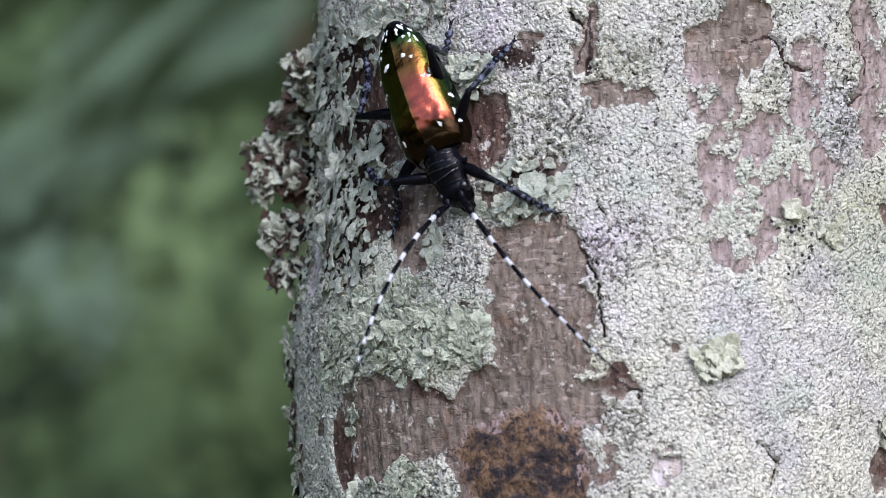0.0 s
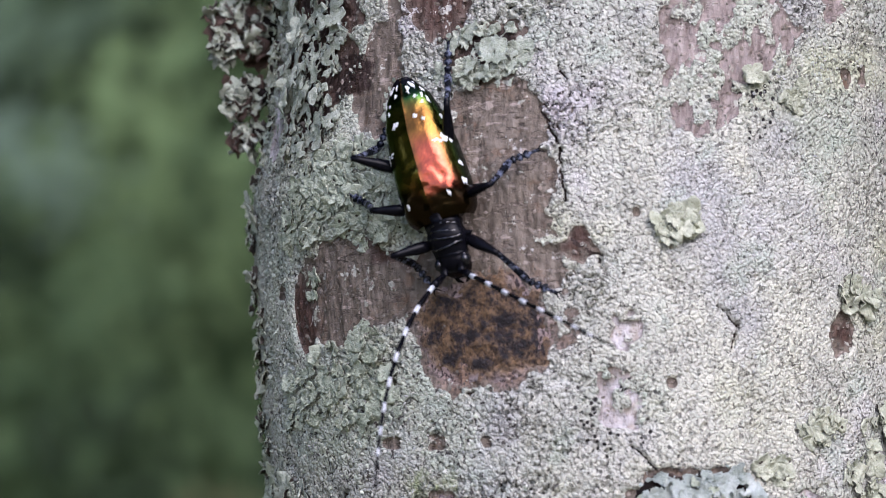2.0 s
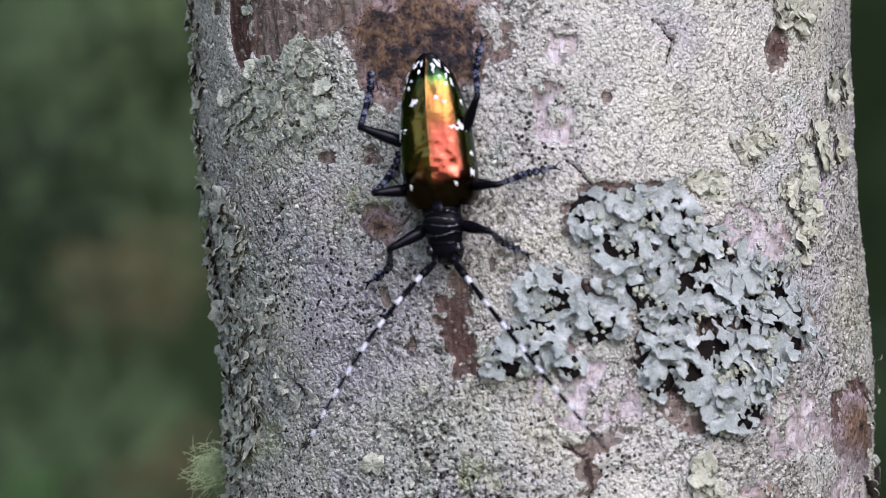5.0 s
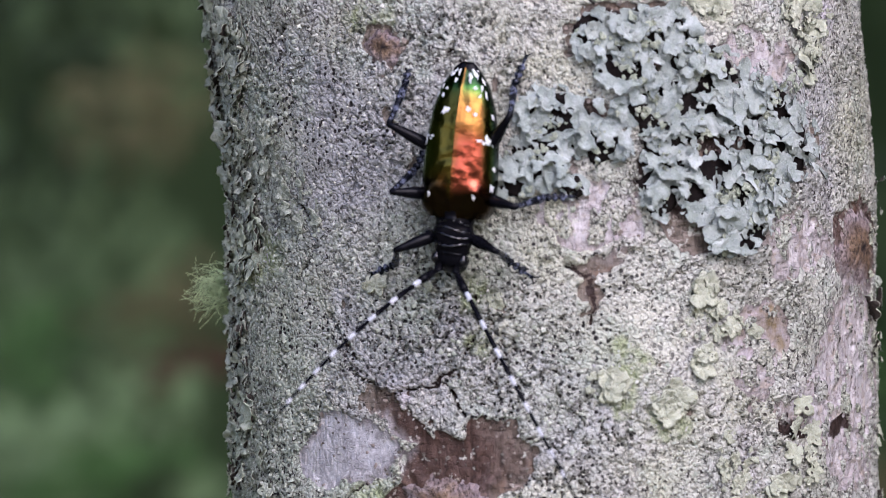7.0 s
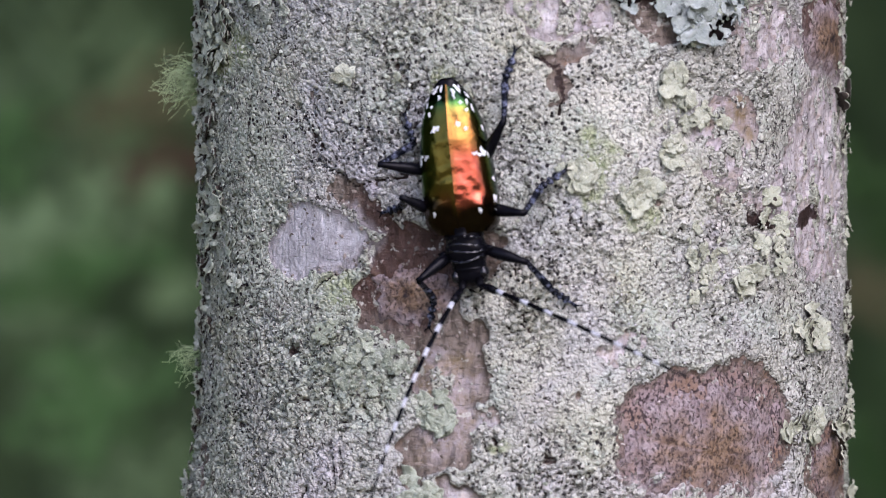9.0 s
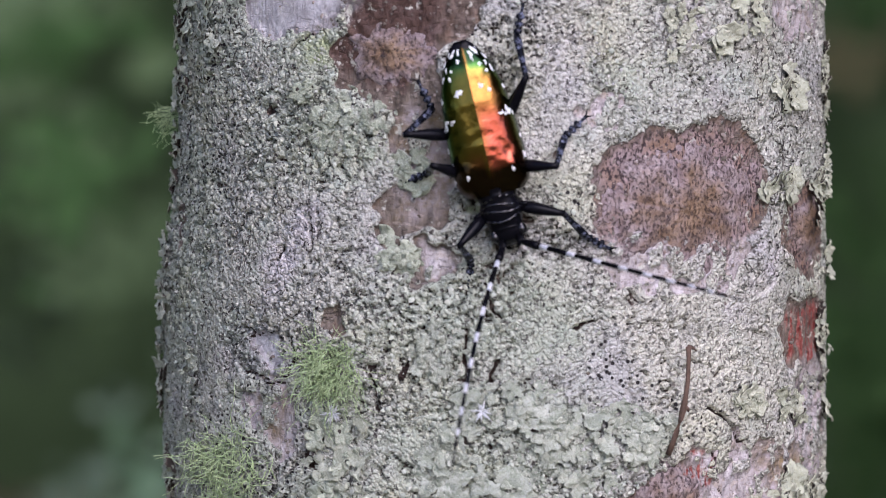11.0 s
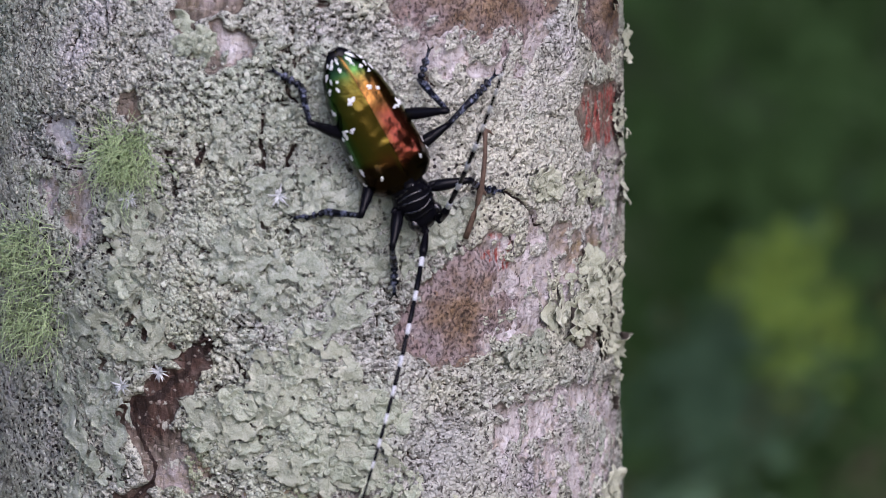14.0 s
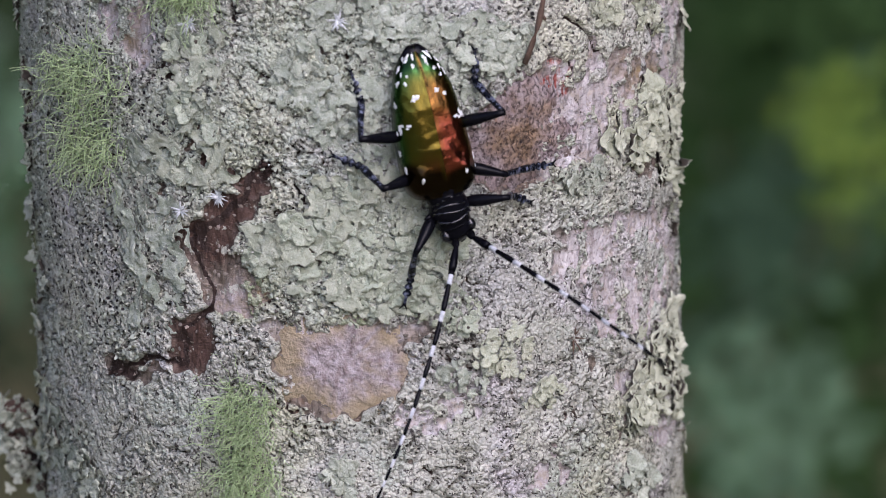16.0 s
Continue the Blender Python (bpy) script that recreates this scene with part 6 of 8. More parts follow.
def build_beetle():
    bug = tagged(new("longhorn_beetle"), "metallic green and copper longhorn beetle with white spots and banded antennae", "beetle")
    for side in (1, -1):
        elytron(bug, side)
    part("abdomen", loft("abdomen", [(-0.5, 3.4, 1.6, 3.0), (-3, 4.8, 2.2, 3.4), (-10, 5.2, 2.4, 3.6), (-18, 4.6, 2.2, 3.9), (-23, 3.0, 1.5, 4.4),
                                     (-24.6, 1.9, 1.0, 4.5), (-25.4, 1.0, 0.5, 4.4)], BLACK), bug, "black underside, its tip showing past the wing cases")
    part("scutellum", loft("scutellum", [(0.2, 1.1, 0.25, 7.0), (-0.8, 1.0, 0.3, 7.7), (-1.9, 0.25, 0.15, 8.1)], BLACK, 10), bug, "small black shield plate")
    moving = {}
    neck = loft("pronotum", [(-0.6, 2.9, 2.3, 4.4), (0.0, 3.3, 2.6, 4.5), (0.5, 3.3, 2.6, 4.5), (1.0, 3.1, 2.45, 4.45), (1.7, 3.3, 2.6, 4.4),
                             (2.4, 3.6, 2.7, 4.3), (3.0, 3.7, 2.7, 4.25), (3.7, 3.4, 2.6, 4.2), (4.5, 3.05, 2.4, 4.1), (5.0, 2.9, 2.25, 4.1), (5.5, 2.95, 2.2, 4.0),
                             (5.9, 2.7, 2.0, 4.0)], BLACK, 28)
    moving["pronotum"] = part("pronotum", neck, bug, "glossy black ridged thorax with small side spines")
    for side in (1, -1):
        spine = tube("spine", [(side * 3.2 * MM, 2.9 * MM, 4.3 * MM), (side * 4.1 * MM, 2.9 * MM, 4.5 * MM), (side * 4.7 * MM, 2.8 * MM, 4.8 * MM)],
                     [0.75 * MM, 0.42 * MM, 0.08 * MM], BLACK, 8)
        part("spine", spine, moving["pronotum"])
    for y, r in ((0.8, 3.05), (1.9, 3.25), (2.9, 3.45), (4.3, 3.05)):
        arc = [(r * math.cos(a) * 1.02 * MM, (y + 0.35 * math.sin(2.4 * a + y)) * MM, (4.35 + 2.55 * math.sin(a)) * MM) for a in [radians(d) for d in range(20, 161, 10)]]
        part("ridge", tube("ridge", arc, [0.03 * MM] + [(0.19 + 0.13 * math.sin(2.7 * q + y * 3)) * MM for q in range(13)] + [0.03 * MM], RIDGE, 6), moving["pronotum"])
    head = loft("head", [(-0.4, 2.4, 1.9, 0), (0.4, 2.7, 2.1, 0), (1.2, 2.9, 2.2, -0.1), (2.0, 2.8, 2.1, -0.4), (2.9, 2.3, 1.7, -0.9), (3.6, 1.5, 1.1, -1.5), (3.9, 0.6, 0.5, -1.8)], BLACK, 20)
    moving["head"] = part("head", head, bug, "glossy black head with a grooved brow")
    for side in (1, -1):
        ring = [(-1.0, 0.3, 0.4, 0), (-0.7, 0.75, 1.0, 0), (0, 0.95, 1.3, 0), (0.7, 0.75, 1.0, 0), (1.0, 0.3, 0.4, 0)]
        part("eye", loft("eye", ring, EYE, 12), moving["head"], "", pose(side * 2.3 * MM, 1.0 * MM, 0.5 * MM))
        jaw = tube("mandible", [(side * 1.0 * MM, 3.4 * MM, -1.7 * MM), (side * 0.9 * MM, 4.3 * MM, -2.1 * MM), (side * 0.2 * MM, 4.8 * MM, -2.3 * MM)],
                   [0.5 * MM, 0.35 * MM, 0.06 * MM], BLACK, 8)
        part("mandible", jaw, moving["head"])
        socket = loft("antenna_socket", [(-0.7, 0.5, 0.5, 0), (0, 0.75, 0.7, 0.2), (0.8, 0.55, 0.5, 0.3)], BLACK, 10)
        part("antenna_socket", socket, moving["head"], "", pose(side * 1.5 * MM, 2.1 * MM, 1.4 * MM))
    for key in ("L1", "L2", "L3", "R1", "R2", "R3"):
        f, t, w = LEG_SIZES[key[1]]
        moving[key + "femur"] = part("femur", limb("femur", f, (0.55, 0.82, 1.03, 1.06, 0.95, 0.78, 0.6, 0.52), BLACK, 0.15), bug, "thick glossy black thigh")
        moving[key + "tibia"] = part("tibia", limb("tibia", t, (0.48, 0.5, 0.5, 0.53, 0.58, 0.66, 0.7, 0.5), BLUE_BLACK, -0.2), bug, "black shin with bluish hair")
        beads = [0.30, 0.62, 0.72, 0.30, 0.66, 0.76, 0.30, 0.72, 0.80, 0.28, 0.24, 0.26, 0.30, 0.34]
        foot = part("tarsus", tube("tarsus", [(0, w * i / 13 * MM, 0) for i in range(14)], [b * MM for b in beads], BLUE_BLACK, 10, 0.6), bug, "lobed black foot with bluish hair")
        moving[key + "tarsus"] = foot
        for side in (1, -1):
            claw = tube("claw", [(0, w * 0.97 * MM, 0), (side * 0.55 * MM, (w + 0.45) * MM, 0.1 * MM), (side * 0.75 * MM, (w + 0.95) * MM, -0.3 * MM)],
                        [0.14 * MM, 0.11 * MM, 0.03 * MM], BLACK, 6)
            part("claw", claw, foot)
    for key in ("aL", "aR"):
        for i, length in enumerate(ANTENNA):
            thick = (0.62, 0.5, 0.44, 0.40, 0.37, 0.34, 0.31, 0.28, 0.25, 0.22, 0.19)[i]
            if i == 0:
                me = limb("antenna_segment", length, (0.35, 0.5, 0.62, 0.7, 0.72, 0.6), BLACK)
            else:
                me = limb("antenna_segment", length, (thick * 0.8, thick * 0.85, thick * 0.9, thick, thick * 1.1, thick * 1.15, thick * 0.8), BLACK)
            seg = part("antenna_segment", me, bug)
            if 2 <= i < 10:
                share = (0.27, 0.30, 0.33, 0.36, 0.38, 0.40, 0.38, 0.34)[i - 2]
                ring = tube("white_band", [(0, length * share * k / 3 * MM, 0) for k in range(4)], [(thick * 0.9 + 0.04) * MM] * 4, BAND_HAIR, 10)
                part("white_band", ring, seg, "band of white hair")
            moving[key + str(i)] = seg
    return bug, moving


beetle, JOINTS = build_beetle()


# ---------------------------------------------------------------- the forest behind
def forest_material():
    m = Mat("forest_gloom", rough=0.9, spec=0.1)
    big = m.noise(1.1, 2, 0.5)
    mid = m.noise(3.2, 3, 0.55)
    c = m.mix(m.ramp(big, (0.35, 0.0), (0.65, 1.0)), (0.034, 0.058, 0.025), (0.07, 0.112, 0.048))
    c = m.mix(m.ramp(mid, (0.50, 0.0), (0.75, 1.0)), c, (0.10, 0.16, 0.07))
    m.color(c)
    return m.m


def build_backdrop():
    """Far woods behind the tree; an unseen canopy, added overhead, blocks the high sky; the side behind the lens is a
    clearing.
    """
    verts, faces = [], []
    n, rings = 56, 16
    for k in range(n + 1):
        a = radians(-28 + 236 * k / n)
        for i in range(rings + 1):
            e = min(1.0, i / 10) * 4.6 - 0.3 if i <= 10 else 0
            arch = max(0, i - 10) / 6
            z = e if i <= 10 else 4.3 + 1.6 * math.sin(arch * math.pi / 2)
            r = 7.0 - 5.6 * (1 - math.cos(arch * math.pi / 2)) + 0.6 * noise.noise(Vector((math.cos(a) * 3, math.sin(a) * 3, z * 0.7)))
            verts.append((r * math.cos(a), r * math.sin(a), z))
    for k in range(n):
        for i in range(rings):
            b = k * (rings + 1) + i
            faces.append((b, b + 1, b + rings + 2, b + rings + 1))
    ob = new("backdrop", mesh_from("backdrop", verts, faces, forest_material()))
    return tagged(ob, "dim green woods far out of focus, with an unseen canopy added overhead", "backdrop", "", "structure")


def build_ground():
    m = Mat("forest_floor", rough=0.95, spec=0.1)
    m.color(m.mix(m.noise(4, 4), (0.17, 0.135, 0.09), (0.13, 0.17, 0.075)))
    m.bump(m.noise(25, 4), 0.8, 0.05)
    verts, faces, n = [], [], 48
    grid = [-400, -120, -40, -15] + [-9 + 18 * k / (n - 1) for k in range(n)] + [15, 40, 120, 400]
    for y in grid:
        for x in grid:
            near = max(0.0, 1 - math.hypot(x, y) / 12)
            verts.append((x, y, -0.02 + 0.06 * near * noise.noise(Vector((x * 0.7, y * 0.7, 2)))))
    w = len(grid)
    for i in range(w - 1):
        for j in range(w - 1):
            faces.append((i * w + j, i * w + j + 1, (i + 1) * w + j + 1, (i + 1) * w + j))
    ob = new("ground", mesh_from("ground", verts, faces, m.m))
    return tagged(ob, "leaf-littered green forest floor", "ground", "", "structure")


build_backdrop()
build_ground()

# own leaf hues; shaded, sunlit and hazy ones have the light coloured in
LEAF_TONES = {"pale": leaf_material("pale_leaf", (0.105, 0.155, 0.105), (0.14, 0.20, 0.14)), "mid": leaf_material("mid_leaf", (0.092, 0.146, 0.066), (0.118, 0.182, 0.086)),
              "dark": leaf_material("dark_leaf", (0.022, 0.038, 0.02), (0.038, 0.058, 0.028)), "green": leaf_material("fresh_leaf", (0.045, 0.10, 0.03), (0.06, 0.125, 0.04)),
              "olive": leaf_material("olive_leaf", (0.085, 0.085, 0.042), (0.105, 0.105, 0.05)), "brown": leaf_material("dead_leaf", (0.045, 0.028, 0.018), (0.06, 0.036, 0.024)),
              "dim": leaf_material("shaded_leaf", (0.048, 0.092, 0.05), (0.065, 0.12, 0.066)), "glade": leaf_material("glade_leaf", (0.10, 0.175, 0.10), (0.125, 0.21, 0.12)), "moss": leaf_material("yellowish_leaf", (0.13, 0.195, 0.083), (0.162, 0.24, 0.108)), "soft": leaf_material("hazy_leaf", (0.09, 0.138, 0.085), (0.11, 0.162, 0.10)), "shade": leaf_material("deep_shade_leaf", (0.023, 0.052, 0.016), (0.04, 0.08, 0.024)), "bright": leaf_material("sunlit_leaf", (0.115, 0.185, 0.03), (0.15, 0.225, 0.038))}
SHRUBS = {}
for key, x, y, label in (("a", -0.10, 2.2, "tall broad-leaved shrub with pale drooping leaves, out of focus"),
                         ("b", -0.35, 2.4, "dense olive and green undergrowth shrub, out of focus"),
                         ("c", 0.55, 2.3, "leafy shrub with a few bright yellow-green leaves, out of focus")):
    shrub = tagged(new("shrub"), label, "shrub")
    shrub.matrix_basis = Matrix.Translation((x, y, -0.02))
    SHRUBS[key] = shrub
    tall = (2.1, 1.6, 1.5)["abc".index(key)]
    stem = [(0.05 * math.sin(2 * u) - 0.25 * (key != "c") * u + 0.2 * (key == "c") * u, 0.35 * u, tall * u) for u in [i / 8 for i in range(9)]]
    part("stem", tube("stem", stem, [0.012 - 0.009 * i / 8 for i in range(9)], TWIG, 7), shrub)


SPRAYS = random.Random(77)
FOLIAGE = {}


def leaf(verts, faces, place, long_, wide, turn):
    """Adds one folded, pointed leaf, both sides, to a spray."""
    first = len(verts)
    for u, w in ((-0.5, 0.0), (-0.25, 0.75), (0.05, 1.0), (0.32, 0.6), (0.5, 0.0)):
        for q in (-0.5, 0.0, 0.5):
            verts.append(place + turn @ Vector((u * long_, 0.12 * wide * (1 - abs(2 * q)), q * w * wide - 0.1 * long_ * u * u)))
    n = len(verts) - first
    verts += [v + Vector((0, 0.0006, 0)) for v in verts[first:]]
    for i in range(4):
        for q in range(2):
            f = [first + i * 3 + q, first + i * 3 + q + 1, first + i * 3 + q + 4, first + i * 3 + q + 3]
            faces.append(f)
            faces.append([k + n for k in f[::-1]])


def hang(key, tone, x, y, z, long_, wide, angle):
    """A loose spray of small leaves that thins out towards its edge, or a band of long ones."""
    a = radians(angle)
    verts, faces = [], []
    band = tone == "soft"
    for k in range(26 if band else 64):
        u = (k / 25 - 0.5) * 0.9 * long_ if band else SPRAYS.gauss(0, 0.27) * long_
        v = SPRAYS.gauss(0, 0.22 if band else 0.27) * wide
        size = SPRAYS.uniform(0.14, 0.26) * (0.5 * long_ + 0.5 * wide)
        place = Vector((u * math.cos(a) - v * math.sin(a), SPRAYS.uniform(-0.15, 0.15), u * math.sin(a) + v * math.cos(a)))
        turn = pose(0, 0, 0, SPRAYS.uniform(-50, 0), -angle + SPRAYS.gauss(0, 10 if band else 45), 0).to_3x3()
        leaf(verts, faces, place, (0.3 * long_) if band else size, (0.35 * wide) if band else size * 0.6, turn)
    base = SHRUBS[key].matrix_basis.translation
    all_verts, all_faces, tones = FOLIAGE.setdefault(key, ([], [], []))
    first = len(all_verts)
    all_verts += [v + Vector((x, y, z)) - base for v in verts]
    all_faces += [[first + k for k in f] for f in faces]
    tones += [list(LEAF_TONES).index(tone)] * len(faces)


hang("a", "soft", -0.321, 1.799, 1.636, 0.265, 0.038, 42)
hang("a", "soft", -0.394, 1.897, 1.602, 0.109, 0.036, 50)
hang("a", "pale", -0.336, 1.714, 1.510, 0.077, 0.057, 10)
hang("a", "mid", -0.307, 2.419, 1.579, 0.112, 0.051, 80)
hang("a", "mid", -0.415, 2.081, 1.712, 0.093, 0.047, 70)
hang("a", "dark", -0.366, 2.598, 1.706, 0.137, 0.091, 100)
hang("a", "mid", -0.356, 2.222, 1.476, 0.121, 0.072, 60)
hang("a", "dark", -0.443, 2.209, 1.491, 0.105, 0.064, 20)
hang("b", "olive", -0.276, 2.040, 1.299, 0.098, 0.045, 20)
hang("b", "mid", -0.372, 2.225, 1.413, 0.129, 0.056, 80)
hang("b", "dark", -0.372, 2.623, 1.482, 0.128, 0.073, 60)
hang("b", "dark", -0.364, 2.232, 1.277, 0.105, 0.052, 110)
hang("b", "olive", -0.283, 2.140, 1.274, 0.078, 0.035, 10)
hang("b", "mid", -0.367, 2.434, 1.209, 0.172, 0.051, 85)
hang("b", "brown", -0.244, 2.144, 1.119, 0.078, 0.035, 5)
hang("b", "mid", -0.302, 1.835, 1.089, 0.125, 0.042, 20)
hang("b", "green", -0.344, 2.033, 1.133, 0.075, 0.045, 60)
hang("b", "green", -0.292, 1.935, 1.059, 0.109, 0.043, 10)
hang("b", "green", -0.260, 1.733, 0.990, 0.087, 0.067, 30)
hang("b", "olive", -0.273, 2.242, 1.164, 0.105, 0.036, 15)
hang("b", "dark", -0.349, 2.233, 1.116, 0.080, 0.048, 80)
hang("b", "mid", -0.296, 2.030, 0.975, 0.075, 0.060, 90)
hang("b", "dark", -0.337, 2.216, 0.848, 0.072, 0.064, 10)
hang("b", "pale", -0.247, 1.910, 0.773, 0.065, 0.080, 80)
hang("b", "mid", -0.275, 2.227, 0.893, 0.064, 0.105, 80)
hang("b", "green", -0.236, 1.905, 0.734, 0.043, 0.065, 80)
hang("b", "dark", -0.261, 2.183, 0.593, 0.048, 0.080, 80)
hang("c", "bright", 0.284, 1.808, 0.785, 0.045, 0.031, 60)
hang("c", "dim", 0.270, 2.001, 0.713, 0.158, 0.041, 45)
hang("c", "shade", 0.269, 2.229, 0.900, 0.121, 0.056, 80)
hang("c", "dark", 0.283, 2.124, 0.872, 0.039, 0.031, 10)
hang("c", "shade", 0.266, 2.414, 0.753, 0.129, 0.051, 90)
hang("c", "bright", 0.299, 1.906, 0.771, 0.040, 0.029, 70)
hang("c", "dim", 0.246, 2.001, 0.699, 0.135, 0.034, 50)
hang("c", "shade", 0.331, 2.084, 0.645, 0.194, 0.047, 55)
hang("c", "shade", 0.247, 2.123, 0.835, 0.093, 0.054, 60)
hang("c", "shade", 0.351, 2.213, 0.832, 0.105, 0.064, 60)
hang("c", "dark", 0.288, 2.276, 0.557, 0.116, 0.058, 10)
hang("c", "glade", 0.249, 1.874, 0.581, 0.109, 0.072, 30)
hang("c", "dim", 0.280, 1.995, 0.684, 0.143, 0.041, 45)
hang("c", "shade", 0.328, 2.078, 0.613, 0.086, 0.047, 60)
hang("c", "shade", 0.244, 2.243, 1.096, 0.064, 0.121, 80)
hang("c", "olive", 0.251, 2.240, 1.027, 0.056, 0.097, 85)
hang("c", "shade", 0.239, 2.123, 0.836, 0.054, 0.078, 85)
hang("c", "dark", 0.232, 2.245, 1.256, 0.024, 0.121, 85)
hang("a", "mid", -0.461, 2.605, 1.566, 0.228, 0.137, 80)
hang("a", "mid", -0.389, 2.621, 1.484, 0.273, 0.137, 60)
hang("b", "mid", -0.382, 2.831, 1.364, 0.290, 0.193, 80)
hang("b", "mid", -0.392, 2.832, 1.088, 0.290, 0.193, 60)
hang("c", "shade", 0.348, 2.705, 0.715, 0.328, 0.235, 70)
hang("c", "shade", 0.330, 2.665, 0.474, 0.328, 0.235, 100)
hang("c", "shade", 0.337, 2.719, 0.819, 0.235, 0.235, 80)
hang("a", "moss", -0.391, 2.505, 1.626, 0.186, 0.142, 80)
hang("a", "moss", -0.325, 2.523, 1.530, 0.133, 0.115, 80)
hang("a", "moss", -0.414, 2.513, 1.526, 0.186, 0.142, 20)
hang("a", "mid", -0.459, 2.394, 1.629, 0.129, 0.103, 60)
hang("a", "moss", -0.426, 2.413, 1.497, 0.180, 0.129, 70)
hang("a", "moss", -0.330, 2.313, 1.598, 0.150, 0.125, 60)
hang("a", "moss", -0.412, 2.301, 1.614, 0.150, 0.108, 60)
hang("b", "dark", -0.336, 2.132, 1.352, 0.117, 0.117, 70)
hang("c", "shade", 0.321, 2.019, 0.878, 0.090, 0.060, 40)
hang("c", "shade", 0.301, 1.965, 0.554, 0.113, 0.060, 40)
hang("c", "shade", 0.297, 1.906, 0.770, 0.094, 0.043, 40)
hang("c", "bright", 0.267, 1.620, 0.820, 0.063, 0.054, 60)
hang("b", "glade", -0.218, 1.750, 0.796, 0.057, 0.077, 85)
hang("b", "glade", -0.232, 1.800, 0.722, 0.041, 0.068, 85)
hang("b", "dark", -0.372, 1.950, 1.603, 0.108, 0.072, 40)
hang("c", "glade", 0.227, 1.750, 0.624, 0.087, 0.060, 70)

for key, (verts, faces, tones) in FOLIAGE.items():
    me = mesh_from("foliage", verts, faces)
    for tone in LEAF_TONES.values():
        me.materials.append(tone)
    me.polygons.foreach_set("material_index", tones)
    tagged(part("foliage", me, SHRUBS[key]), "hundreds of blurred green leaves", kind="stuff")


# ---------------------------------------------------------------- what moves
def aim(origin, toward, up=Vector((0, 0, 1))):
    """A pose at origin whose +y points toward a place, +z as near up as can be (millimetres)."""
    y = (toward - origin).normalized()
    x = y.cross(up)
    x = x.normalized() if x.length > 1e-6 else Vector((1, 0, 0))
    z = x.cross(y)
    m = Matrix((x, y, z)).transposed().to_4x4()
    m.translation = origin * MM
    return m


def drop(x, y, heading, lift):
    """A point over the beetle's plane, lowered to the round trunk (millimetres)."""
    across = x * math.cos(radians(heading)) - y * math.sin(radians(heading))
    r = RADIUS * 1000 + lift
    return Vector((x, y, math.sqrt(max(r * r - across * across, 0.25 * r * r)) - RADIUS * 1000))


def two_bones(hip, ankle, hint, upper, lower):
    """The knee of a two-part limb from hip to ankle, nearest to a hinted place and off the bark."""
    d = ankle - hip
    reach = min(max(d.length, abs(upper - lower) + 0.05), upper + lower - 0.05)
    axis = d.normalized()
    along_axis = (upper * upper - lower * lower + reach * reach) / (2 * reach)
    swing = math.sqrt(max(upper * upper - along_axis * along_axis, 0))
    a = axis.cross(Vector((0, 0, 1))).normalized()
    b = a.cross(axis)
    best = None
    for k in range(72):
        w = 2 * math.pi * k / 72
        p = hip + axis * along_axis + (a * math.cos(w) + b * math.sin(w)) * swing
        cost = (p.xy - hint.xy).length + 0.25 * abs(p.z - 6.5) + 4 * max(0, 2.5 - p.z)
        if best is None or cost < best[0]:
            best = (cost, p)
    return best[1], hip + axis * reach


